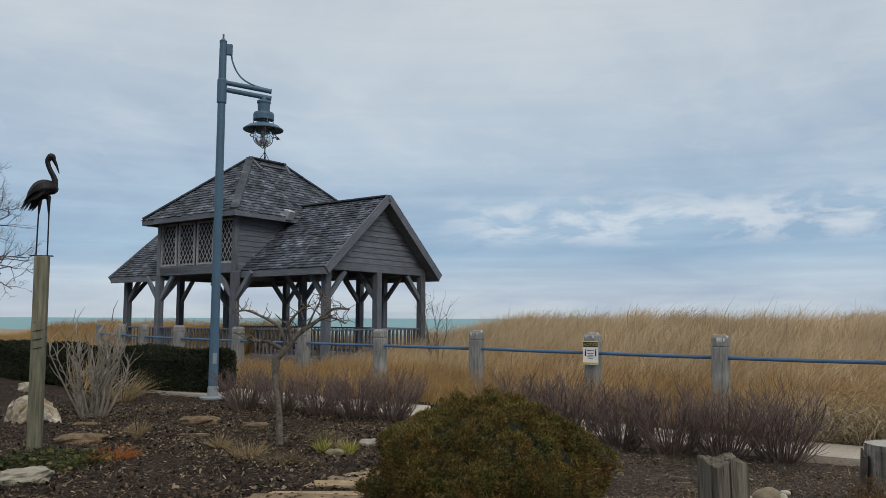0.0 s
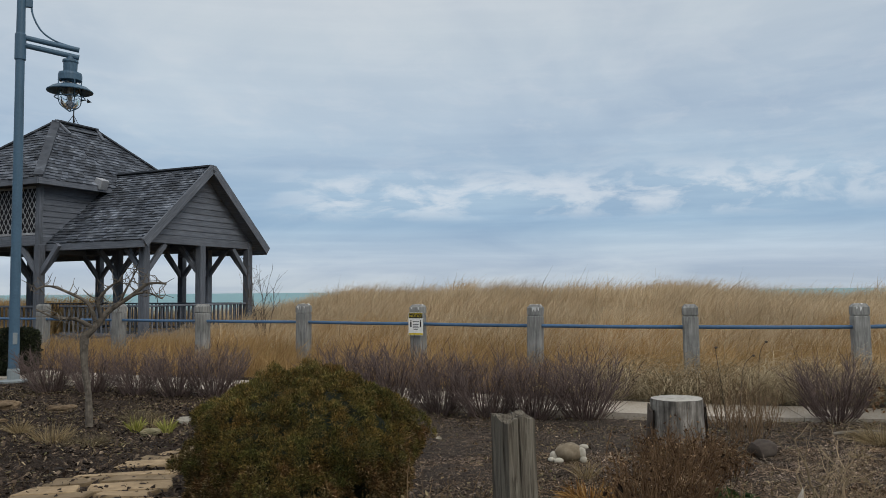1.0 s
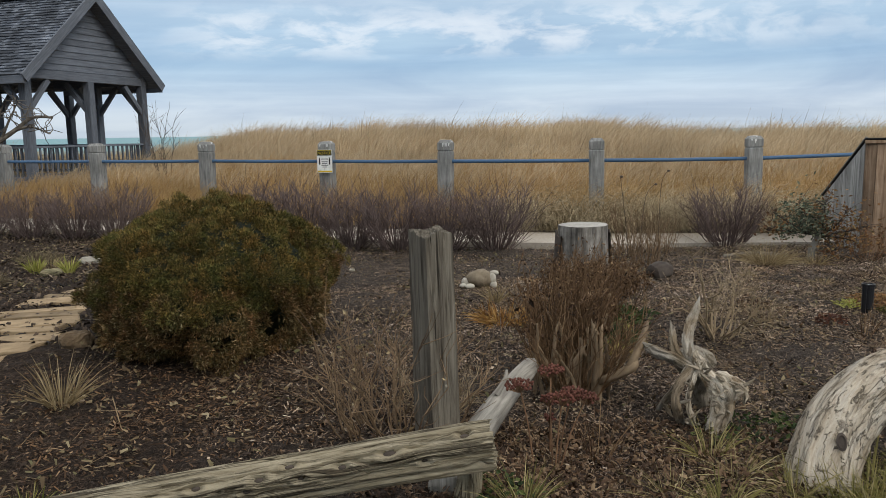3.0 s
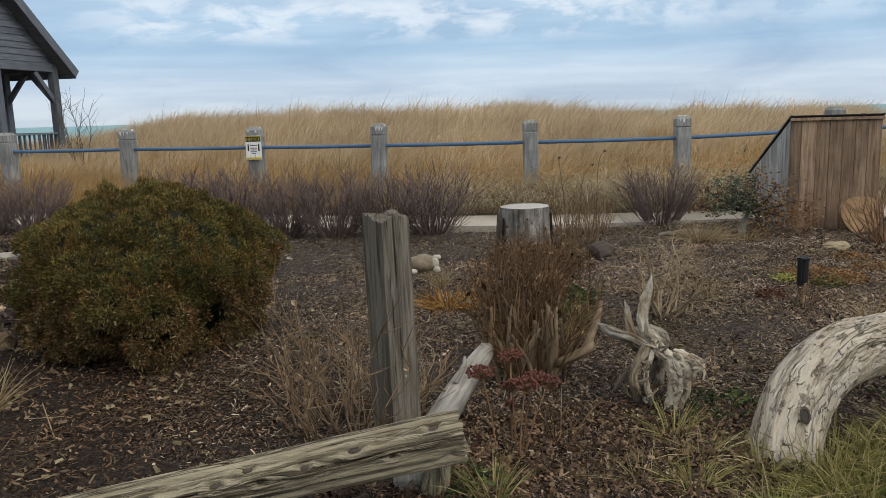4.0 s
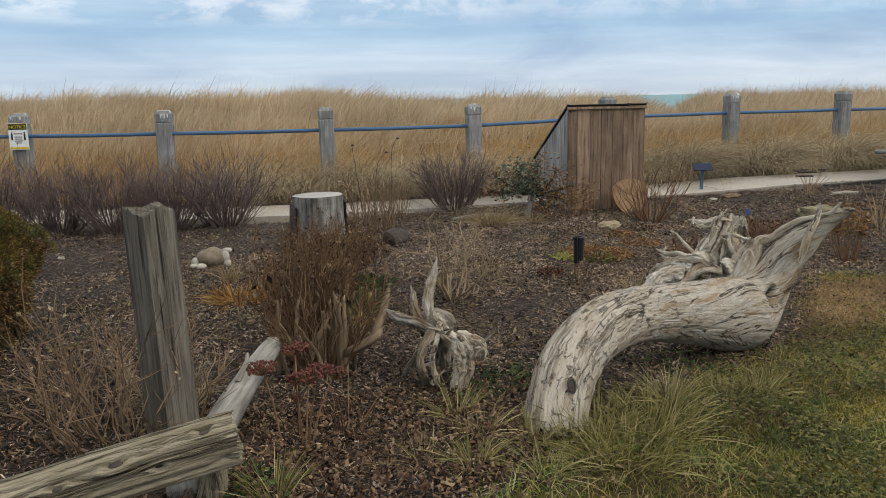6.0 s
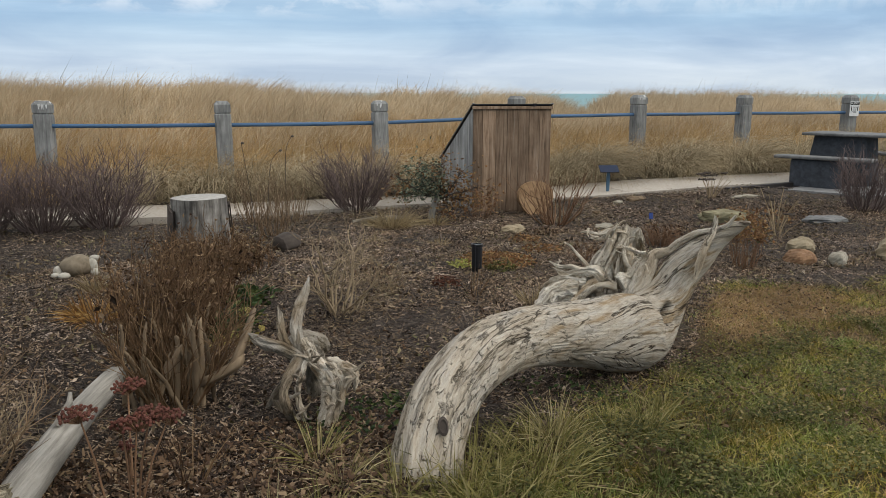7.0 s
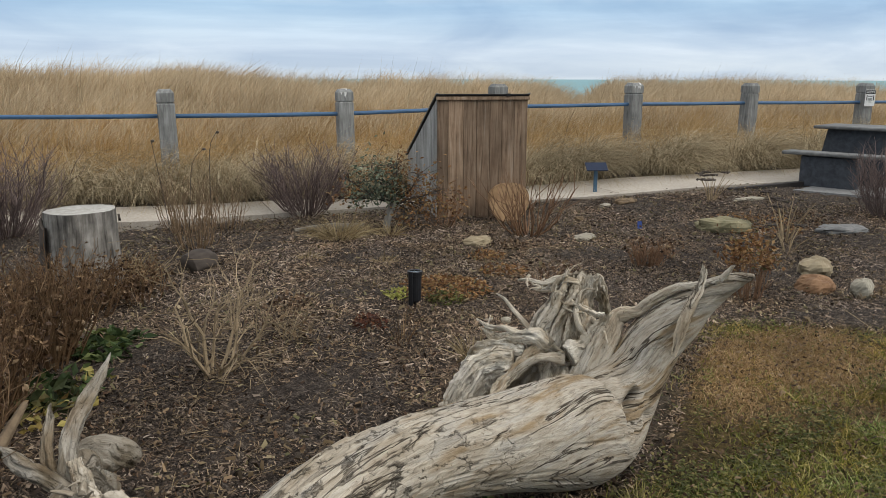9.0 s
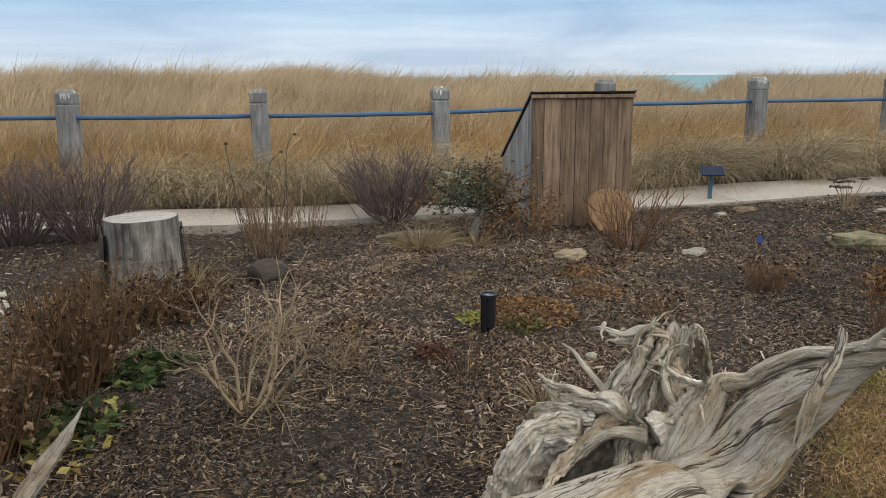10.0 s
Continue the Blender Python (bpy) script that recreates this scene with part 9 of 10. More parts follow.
def build_trees():
    # small crooked tree
    g = thing("crooked_tree", -2.58, 9.35, gz(-2.58, 9.35), 0, "small crooked bare tree with twisting dark branches", "tree")
    s = Shape()
    rough_tube(s, [(0.03, -0.02, -0.05), (0.01, 0, 0.35), (-0.05, 0.03, 0.7), (-0.06, 0.05, 0.98), (-0.03, 0.06, 1.08)], [0.045, 0.036, 0.034, 0.045, 0.040], 5, 10, 2.0, 0.18)
    part("trunk", s, M_gnarl, g)
    limbs = [([(-0.05, 0.05, 1.02), (0.06, 0.07, 1.14), (0.18, 0.10, 1.30), (0.42, 0.15, 1.48), (0.60, 0.2, 1.62), (0.80, 0.22, 1.62)], 0.042),
             ([(0.12, 0.08, 1.22), (0.10, 0.0, 1.42), (0.22, -0.02, 1.58), (0.35, 0.0, 1.66)], 0.026),
             ([(0.02, 0.06, 1.12), (-0.15, 0.02, 1.22), (-0.36, -0.02, 1.24), (-0.55, -0.05, 1.34)], 0.028),
             ([(0.05, 0.06, 1.20), (-0.02, 0.02, 1.40), (-0.22, 0.0, 1.52), (-0.42, -0.05, 1.60), (-0.55, -0.1, 1.56)], 0.026),
             ([(0.42, 0.15, 1.48), (0.60, 0.1, 1.52), (0.78, 0.1, 1.44)], 0.018), ([(0.3, 0.12, 1.4), (0.42, 0.05, 1.62), (0.52, 0.0, 1.78)], 0.016)]
    tw = Shape()
    for k, (pts, r) in enumerate(limbs):
        b = Shape()
        rough_tube(b, pts, [r * (1 - 0.7 * i / (len(pts) - 1)) for i in range(len(pts))], 5, 8, 4.0 + k, 0.15)
        part("branch", b, M_gnarl, g)
        line = smooth_line(pts, 5)
        for j in range(20):
            p = line[RNG.integers(3, len(line))]
            w = Vector((RNG.normal(), RNG.normal(), RNG.normal() * 0.7 + 0.35)).normalized()
            q = p + w * RNG.uniform(0.06, 0.14)
            w2 = (w + Vector((RNG.normal(0, 0.6), RNG.normal(0, 0.6), RNG.normal(0, 0.6)))).normalized()
            tw.tube([p, q, q + w2 * RNG.uniform(0.05, 0.15)], [0.007, 0.005, 0.003], 3, False)
    part("crown", tw, M_gnarl, g)
    # far bare tree
    g = thing("bare_tree", -23.2, 31.0, gz(-23.2, 31.0) - 0.1, 0, "tall bare leafless tree beyond the hedge", "tree")
    tr, tw = Shape(), Shape()
    rough_tube(tr, [(0, 0, 0), (0.1, 0, 2.0), (0.0, 0.1, 4.5), (0.2, 0, 7.5)], [0.22, 0.18, 0.13, 0.04], 6, 10, 1.0, 0.1)
    part("trunk", tr, M_twig_dark, g)

    def grow(p, w, ln, r, depth):
        q = p + w * ln * 0.5 + Vector([RNG.normal(0, 0.05 * ln) for _ in range(3)])
        e = p + w * ln
        tw.tube([p, q, e], [r, r * 0.8, r * 0.55], 4 if r > 0.02 else 3, False)
        if depth:
            for k in range(3):
                w2 = (w + Vector([RNG.normal(0, 0.5) for _ in range(3)]) + Vector((0, 0, 0.15))).normalized()
                grow(q.lerp(e, RNG.uniform(0.2, 1.0)), w2, ln * RNG.uniform(0.5, 0.75), r * 0.5, depth - 1)
    for k in range(15):
        a = k * 2.4
        grow(Vector((0, 0, 2.4 + k * 0.33)), Vector((math.cos(a), math.sin(a), 0.5)).normalized(), 2.3 - 0.07 * k, 0.06, 4)
    part("crown", tw, M_twig_dark, g)


build_trees()


def build_juniper():
    """Dense dome of short sprays over a dark solid core."""
    g = thing("juniper_bush", 0.01, 5.40, gz(0.01, 5.40), 0, "broad rounded evergreen shrub, olive with bronzed lower sprays", "shrub")
    rng = np.random.default_rng(21)
    R, ZC, HU = 0.745, 0.36, 0.53

    def lump(a, e):
        return 1 + 0.055 * math.sin(3 * a + 1.0) * math.cos(2.2 * e) + 0.045 * math.sin(6 * a + 4 * e) + 0.035 * math.sin(11 * a - 7 * e + 2)

    def at(a, e, f):
        f *= lump(a, e)
        return np.array([R * f * math.cos(a) * math.cos(e) ** (0.9 if e > 0 else 0.45), R * (1.0 if math.sin(a) > 0 else 1.45) * f * math.sin(a) * math.cos(e) ** (0.9 if e > 0 else 0.35), ZC + (HU if e > 0 else 0.47) * f * math.sin(e)])

    # solid hull, coloured near-black to stand in for shade between the sprays
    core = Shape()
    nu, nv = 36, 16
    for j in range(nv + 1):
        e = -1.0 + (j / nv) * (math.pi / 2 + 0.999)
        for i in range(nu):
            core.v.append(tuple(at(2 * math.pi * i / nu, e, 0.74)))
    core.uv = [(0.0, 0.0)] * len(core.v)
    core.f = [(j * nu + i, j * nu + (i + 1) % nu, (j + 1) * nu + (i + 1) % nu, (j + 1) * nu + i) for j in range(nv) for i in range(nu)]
    part("dark_core", core, M_hedge, g)
    # billows a hand or two wide, each of small domes of sprays
    def billow(c):
        return 0.14 * noise.noise(c * 4.2) + 0.085 * noise.noise(c * 9.0 + Vector((3, 0, 0)))

    for name, e_lo, e_hi, clumps, per, size, mt in (("upper_foliage", -0.05, 1.57, 1250, 200, 0.048, M_juniper), ("lower_foliage", -1.0, 0.18, 950, 170, 0.044, M_juniper_low)):
        P, Wy = [], []
        for k in range(clumps):
            a = rng.uniform(0, 6.283)
            e = math.asin(rng.uniform(math.sin(e_lo), math.sin(e_hi)))
            c = at(a, e, 1.0)
            c = at(a, e, 0.92 + billow(Vector(c)) + rng.uniform(-0.035, 0.025))
            out = np.array([math.cos(a) * math.cos(e), math.sin(a) * math.cos(e), math.sin(e) + 0.45])
            out /= np.linalg.norm(out)
            d = rng.normal(0, 1, (per, 3)) + out * 0.9
            d /= np.linalg.norm(d, axis=1, keepdims=True)
            P.append(c + d * size * rng.uniform(0.45, 1.0, (per, 1)))
            w = d + out * 0.5 + rng.normal(0, 0.3, (per, 3))
            Wy.append(w / np.linalg.norm(w, axis=1, keepdims=True))
        P, Wy = np.concatenate(P), np.concatenate(Wy)
        n = len(P)
        P[:, 2] = np.maximum(P[:, 2], 0.015)
        low = name == "lower_foliage"
        me = blade_field(name, P, Wy, rng.uniform(0.008, 0.020, n), rng.uniform(0.005, 0.009, n) if low else rng.uniform(0.0034, 0.0062, n), rng.normal(0, 0.005, (n, 3)), rng)
        part(name, me, mt, g)["kind"] = "stuff"


build_juniper()


def build_hedge(x0, y0, x1, y1, tall, deep):
    rng = np.random.default_rng(int(abs(x0) * 10))
    ln = math.hypot(x1 - x0, y1 - y0)
    rz = math.degrees(math.atan2(y1 - y0, x1 - x0))
    g = thing("hedge", (x0 + x1) / 2, (y0 + y1) / 2, gz((x0 + x1) / 2, (y0 + y1) / 2), rz, "dense dark green clipped evergreen hedge", "hedge", "hedges")
    part("dark_core", Shape().box(pose(0, 0, tall / 2 - 0.05), ln - 0.15, deep - 0.15, tall - 0.1, 0.12), M_hedge, g)
    n = int(9000 * ln)
    u = rng.uniform(-1, 1, (n, 3))
    ax = rng.integers(0, 3, n)
    sg = rng.choice([-1, 1], n)
    for k in range(3):
        u[ax == k, k] = sg[ax == k] * rng.uniform(0.93, 1.04, (ax == k).sum())
    u = u / np.maximum(1, (np.abs(u) ** 6).sum(1, keepdims=True) ** (1 / 6))
    P = np.stack([u[:, 0] * ln / 2, u[:, 1] * deep / 2, tall / 2 + u[:, 2] * tall / 2], 1) + rng.normal(0, 0.02, (n, 3))
    P[:, 2] += 0.04 * np.sin(P[:, 0] * 3)
    P[:, 2] = np.maximum(P[:, 2], 0.02)
    w = u + rng.normal(0, 0.7, (n, 3))
    w /= np.linalg.norm(w, axis=1, keepdims=True)
    part("foliage", blade_field("foliage", P, w, rng.uniform(0.03, 0.06, n), rng.uniform(0.015, 0.03, n), rng.normal(0, 0.01, (n, 3)), rng), M_hedge, g)


build_hedge(-5.45, 15.35, -8.3, 16.3, 0.85, 0.8)
build_hedge(-8.35, 16.35, -14.6, 20.2, 0.85, 0.85)

# ---- stones, spotlight, turtle ----


def stone(x, y, sx, sy, sz, material, label, rz=0.0, seed=0.0, sink=0.25, name="stone", group="garden stones", facets=0.25):
    """Rounded block of stone, part sunk in the ground."""
    s = Shape()
    nu, nv = 28, 14
    for j in range(nv + 1):
        e = -math.pi / 2 + math.pi * j / nv
        for i in range(nu):
            a = 2 * math.pi * i / nu
            d = Vector((math.cos(a) * math.cos(e), math.sin(a) * math.cos(e), math.sin(e)))
            f = 1 + facets * noise.noise(d * 1.6 + Vector((seed, seed * 2, 0))) + 0.1 * noise.noise(d * 4 + Vector((seed, 0, 5))) + 0.05 * noise.noise(d * 9 + Vector((seed, 0, 5)))
            q = (abs(d.x) ** 3 + abs(d.y) ** 3 + abs(d.z) ** 3) ** (-1 / 3)
            s.v.append((d.x * q * f * sx / 2, d.y * q * f * sy / 2, d.z * q * f * sz / 2))
    s.uv = [(0.0, 0.0)] * len(s.v)
    s.f = [(j * nu + i, j * nu + (i + 1) % nu, (j + 1) * nu + (i + 1) % nu, (j + 1) * nu + i) for j in range(nv) for i in range(nu)]
    ob = part(name, s, material)
    put(ob, x, y, gz(x, y) + sz * (0.5 - sink), 0, 0, rz)
    return tagged(ob, label, "stone", group)


STONES = [
    (7.62, 3.62, 0.29, 0.22, 0.17, M_stone_tan, "angular tan fieldstone on the mulch", 20), (7.10, 3.38, 0.26, 0.21, 0.14, M_stone_rust, "rust-brown fieldstone on the mulch", -10),
    (7.22, 3.12, 0.14, 0.13, 0.15, M_stone_white, "small pale upright stone", 0), (8.72, 5.04, 0.50, 0.28, 0.17, M_stone_moss, "wide wedge-shaped mossy tan boulder", -53),
    (7.42, 5.70, 0.27, 0.15, 0.05, M_stone_white, "flat white stone on the mulch", 10), (6.42, 6.12, 0.30, 0.20, 0.10, M_stone_tan, "rounded grey-tan stone near the bin", 15),
    (9.55, 4.25, 0.50, 0.26, 0.09, M_tabletop, "ribbed flat grey stone by the patio", -30), (8.0, 2.95, 0.35, 0.3, 0.22, M_stone_tan, "tan fieldstone at the bed's end", 0),
    (8.95, 6.67, 0.13, 0.10, 0.05, M_stone_white, "small white stone near the plaque", 0), (9.25, 6.62, 0.28, 0.18, 0.08, M_stone_brown, "low brown stone beside the plaque", -10),
    (8.1, 6.35, 0.10, 0.09, 0.06, M_stone_brown, "small dark stone on the mulch", 0), (10.35, 5.66, 0.42, 0.08, 0.06, M_stone_white, "pale flat stone at the patio edge", -20),
    (-1.45, 9.45, 0.30, 0.22, 0.09, M_stone, "flat grey stone beyond the juniper", 30), (-0.83, 5.22, 0.19, 0.16, 0.13, M_stone_brown, "brown mossy stone half under the juniper", 0),
    (-4.62, 8.62, 0.50, 0.35, 0.13, M_stone_brown, "flat brown stone by the bird post", 15), (-4.22, 10.97, 0.55, 0.30, 0.14, M_stone_brown, "pitted brown rock on the mulch", 0),
    (-3.3, 10.7, 0.34, 0.22, 0.10, M_stone_brown, "low brown stone on the mulch", 0), (-1.75, 8.75, 0.20, 0.16, 0.08, M_stone_moss, "mossy stone among iris shoots", 0),
    (-4.75, 14.25, 0.45, 0.32, 0.16, M_stone_white, "white stone at the lamp's foot", 10), (-4.4, 14.05, 0.35, 0.28, 0.12, M_stone_white, "white stone at the lamp's foot", 40),
    (-3.98, 6.62, 0.40, 0.30, 0.14, M_stone_white, "pale flat stone among ivy", 20), (-9.1, 14.6, 0.40, 0.3, 0.22, M_stone_white, "white stone before the hedge", 0),
    (4.15, 3.55, 0.05, 0.04, 0.03, M_stone_white, "small white pebble on the mulch", 0), (4.9, 4.2, 0.06, 0.05, 0.04, M_stone_white, "small white pebble on the mulch", 0),
    (-5.3, 9.9, 0.3, 0.15, 0.06, M_stone_brown, "low brown stone on the mulch", 10), (-3.7, 9.5, 0.4, 0.08, 0.05, M_stone_brown, "low brown stone on the mulch", 20),
    (1.25, 7.9, 0.06, 0.05, 0.04, M_stone_white, "small white pebble on the mulch", 0),
]
for k, (x, y, sx, sy, sz, mt, lab, rz) in enumerate(STONES):
    stone(x, y, sx, sy, sz, mt, lab, rz, 1.7 * k)

# burnt log end lying in the bed
s = Shape()
rough_tube(s, [(-0.13, 0, 0.06), (-0.04, 0, 0.075), (0.06, 0, 0.07), (0.13, 0.01, 0.045)], [0.080, 0.088, 0.075, 0.04], 8, 30, 3.3, 0.22, 3.0)
ob = part("short_log", s, M_twig_dark, smooth=True)
put(ob, 4.06, 6.67, gz(4.06, 6.67), 0, 0, 20)
tagged(ob, "short dark charred log lying in the bed", "log")
s = Shape()
rough_tube(s, [(-0.35, 0, 0.02), (0.0, 0.03, 0.04), (0.35, 0.0, 0.03)], [0.02, 0.03, 0.02], 5, 8, 5.0, 0.2)
ob = part("short_log", s, M_twig_grey)
put(ob, 5.75, 7.55, gz(5.75, 7.55), 0, 0, -20)
tagged(ob, "thin grey log lying beside the walkway", "log")


def flag_left(y):
    return float(np.interp(y, [4.0, 5.0, 6.0, 6.7, 7.2, 7.8, 8.25], [-2.35, -2.15, -1.92, -1.66, -1.48, -1.32, -1.14]))


def flag_right(y):
    return float(np.interp(y, [4.0, 5.0, 5.8, 6.5, 7.3, 8.25], [-1.22, -1.10, -0.96, -0.98, -0.98, -0.92]))


def build_flagstones():
    """Close-fitted irregular slabs in slanting courses."""
    path = thing("stepping_path", -1.2, 6.6, 0, 0, "irregular tan flagstone path laid beside the juniper", "stepping path", kind="structure")
    rng = np.random.default_rng(8)
    left, right = flag_left, flag_right
    edges, y = [], 4.0
    while y < 8.2:
        edges.append((y + rng.uniform(-0.07, 0.07), y + rng.uniform(-0.07, 0.07)))
        y += rng.uniform(0.17, 0.30)
    for (l0, r0), (l1, r1) in zip(edges, edges[1:]):
        wide = right(r0) - left(l0)
        n = max(1, int(round(wide / rng.uniform(0.34, 0.62))))
        cut = [0.0] + sorted(float(np.clip((i + rng.uniform(-0.28, 0.28)) / n, 0.08, 0.92)) for i in range(1, n)) + [1.0]
        lean = [rng.uniform(-0.05, 0.05) if 0 < i < n else 0.0 for i in range(n + 1)]
        ragged = (rng.uniform(-0.06, 0.08), rng.uniform(-0.06, 0.06))

        def at(u, v):
            ya, yb = l0 + (r0 - l0) * u, l1 + (r1 - l1) * u
            yy = ya + (yb - ya) * v
            return Vector((left(yy) + ragged[0] * (u < 0.02) + (right(yy) - left(yy)) * u + ragged[1] * (u > 0.98), yy, 0))

        for i in range(n):
            if rng.random() < 0.06:
                continue
            u0, u1 = cut[i], cut[i + 1]
            a0, a1, b0, b1 = u0 - lean[i], u0 + lean[i], u1 - lean[i + 1], u1 + lean[i + 1]
            ring = [at(a0, 0), at((a0 + b0) / 2, 0), at(b0, 0), at((b0 + b1) / 2, 0.5), at(b1, 1), at((a1 + b1) / 2, 1), at(a1, 1), at((a0 + a1) / 2, 0.5)]
            mid = sum(ring, Vector()) / 8
            ring = [p + Vector((rng.uniform(-0.022, 0.022), rng.uniform(-0.022, 0.022), 0)) for p in ring]
            ring = [p - mid - (p - mid).normalized() * rng.uniform(0.018, 0.046) for p in ring]
            if rng.random() < 0.5:
                ring.pop(int(rng.choice([0, 2, 4, 6])))
            m = len(ring)
            sh = Shape()
            sh.add([(p.x * 0.965, p.y * 0.965, 0.030 + rng.uniform(-0.003, 0.003)) for p in ring] + [(p.x, p.y, 0.020) for p in ring] + [(p.x * 1.01, p.y * 1.01, -0.05) for p in ring],
                   [tuple(range(m))] + [(m + k, m + (k + 1) % m, (k + 1) % m, k) for k in range(m)] + [(2 * m + k, 2 * m + (k + 1) % m, m + (k + 1) % m, m + k) for k in range(m)])
            put(part("flagstone", sh, M_flag, path), mid.x + 1.2, mid.y - 6.6, gz(mid.x, mid.y) - 0.006 + rng.uniform(-0.008, 0.008), rng.uniform(-1.8, 1.8), rng.uniform(-1.8, 1.8), 0)


build_flagstones()


def build_turtle():
    """Ornament of a brown pot-like stone with pale stones as head and feet."""
    def lump(s, c, sx, sy, sz, seed):
        nu, nv = 14, 9
        vs = []
        for j in range(nv + 1):
            e = -math.pi / 2 + math.pi * j / nv
            for i in range(nu):
                a = 2 * math.pi * i / nu
                d = Vector((math.cos(a) * math.cos(e), math.sin(a) * math.cos(e), math.sin(e)))
                f = 1 + 0.10 * noise.noise(d * 2 + Vector((seed, 0, 0)))
                vs.append((c[0] + d.x * sx * f, c[1] + d.y * sy * f, c[2] + d.z * sz * f))
        s.add(vs, [(j * nu + i, j * nu + (i + 1) % nu, (j + 1) * nu + (i + 1) % nu, (j + 1) * nu + i) for j in range(nv) for i in range(nu)])

    x, y = 2.26, 6.72
    g = thing("stone_turtle", x, y, gz(x, y), -12, "garden turtle built of a brown stone and pale pebbles", "ornament")
    g.scale = (0.86, 0.86, 0.86)
    for nm, c, a, b, h, sd in (("shell", (0, 0, 0.085), 0.155, 0.12, 0.100, 1), ("head", (0.14, -0.02, 0.150), 0.050, 0.036, 0.026, 2), ("foot", (0.13, -0.09, 0.033), 0.042, 0.034, 0.034, 3), ("foot", (-0.12, -0.10, 0.026), 0.05, 0.038, 0.03, 4),
                               ("tail", (-0.16, 0.0, 0.05), 0.045, 0.045, 0.05, 5), ("foot", (0.13, 0.09, 0.04), 0.045, 0.04, 0.045, 6), ("neck", (0.115, -0.06, 0.095), 0.042, 0.03, 0.06, 7), ("foot", (-0.19, -0.05, 0.025), 0.038, 0.034, 0.026, 8)):
        s = Shape()
        lump(s, c, a, b, h, sd)
        part(nm, s, M_turtle if nm == "shell" else M_pebble, g, smooth=True)


M_pebble = surface("white_pebble", [(0.3, (0.32, 0.295, 0.24)), (0.7, (0.50, 0.47, 0.40))], scale=12, big=3, spread=0.12, bump=0.3)
build_turtle()


def build_spot(x, y, rz, label):
    g = thing("garden_spotlight", x, y, gz(x, y), rz, label, "spotlight", "garden spotlights")
    part("housing", Shape().lathe([(0.034, 0.04), (0.040, 0.05), (0.042, 0.21), (0.048, 0.215), (0.048, 0.235), (0.036, 0.235), (0.034, 0.2)], 18), M_black, g)
    part("lens", Shape().lathe([(0.035, 0.226), (0.033, 0.231), (0.015, 0.233), (0.002, 0.2335)], 18), M_glass, g, "clear glass lens")
    part("bracket", Shape().box(pose(-0.05, 0, 0.13), 0.012, 0.03, 0.22, 0.003), M_black, g)
    part("spike", Shape().tube([(0, 0, -0.04), (0, 0, 0.06)], [0.008, 0.014], 8), M_black, g)


build_spot(4.68, 4.80, 20, "small black garden spotlight on a spike")
build_spot(-0.95, 11.9, 60, "small black garden spotlight near the walkway")

# pale torn root lying before the hedge
g = thing("driftwood_root", -6.15, 10.12, gz(-6.15, 10.12), 0, "pale torn driftwood root lying before the hedge", "driftwood")
for k, (pts, wid, thick, curl) in enumerate((
        ([(-0.38, 0.0, -0.03), (-0.28, 0.03, 0.14), (-0.16, 0.05, 0.26), (-0.05, 0.06, 0.34)], [0.05, 0.10, 0.10, 0.03], [0.03, 0.035, 0.03, 0.01], 0.6),
        ([(-0.20, -0.08, -0.03), (-0.12, -0.03, 0.14), (-0.02, 0.02, 0.28), (0.03, 0.05, 0.44)], [0.07, 0.10, 0.07, 0.02], [0.03, 0.03, 0.025, 0.01], -0.5),
        ([(0.05, -0.10, -0.03), (0.06, -0.04, 0.14), (0.02, 0.02, 0.28), (-0.04, 0.04, 0.36)], [0.08, 0.10, 0.08, 0.03], [0.03, 0.035, 0.03, 0.01], 0.5),
        ([(0.38, -0.05, -0.03), (0.26, 0.0, 0.08), (0.12, 0.03, 0.20), (0.0, 0.04, 0.30)], [0.05, 0.09, 0.10, 0.05], [0.03, 0.035, 0.035, 0.02], 0.4),
        ([(-0.34, -0.03, 0.05), (-0.30, -0.05, 0.20), (-0.26, -0.04, 0.30)], [0.03, 0.024, 0.006], [0.012, 0.01, 0.004], 0.4))):
    f = Shape()
    torn(f, pts, wid, thick, 61.0 + 2.1 * k, curl, face=(0.45, -0.85, 0.25), ridge=0.5, jag=0.03, gnarl=0.014, slivers=0)
    part("root_sheet", f, M_drift4, g, smooth=True)

# ---- loose cover: mulch chips, leaves, lawn ----


def chip_field(name, P, ln, wd, yaw, pitch, roll, mat_, label, category):
    n = len(P)
    cy, sy, cp, sp, cr, sr = np.cos(yaw), np.sin(yaw), np.cos(pitch), np.sin(pitch), np.cos(roll), np.sin(roll)
    ax = np.stack([cy * cp, sy * cp, sp], 1)
    sd = np.stack([-sy * cr, cy * cr, sr], 1)
    nr = np.cross(ax, sd)
    a, b = ax * ln[:, None] / 2, sd * wd[:, None] / 2
    V = np.stack([P - a - b, P + a - b * 0.6, P + a * 0.85 + b * 0.7, P - a * 0.9 + b, P + nr * wd[:, None] * 0.28], 1).reshape(-1, 3)
    o = np.arange(n)[:, None] * 5
    T = np.stack([o + [0, 1, 4], o + [1, 2, 4], o + [2, 3, 4], o + [3, 0, 4]], 1).reshape(-1, 3)
    tagged(part(name, tri_mesh(name, V, T), mat_), label, category, kind="stuff")


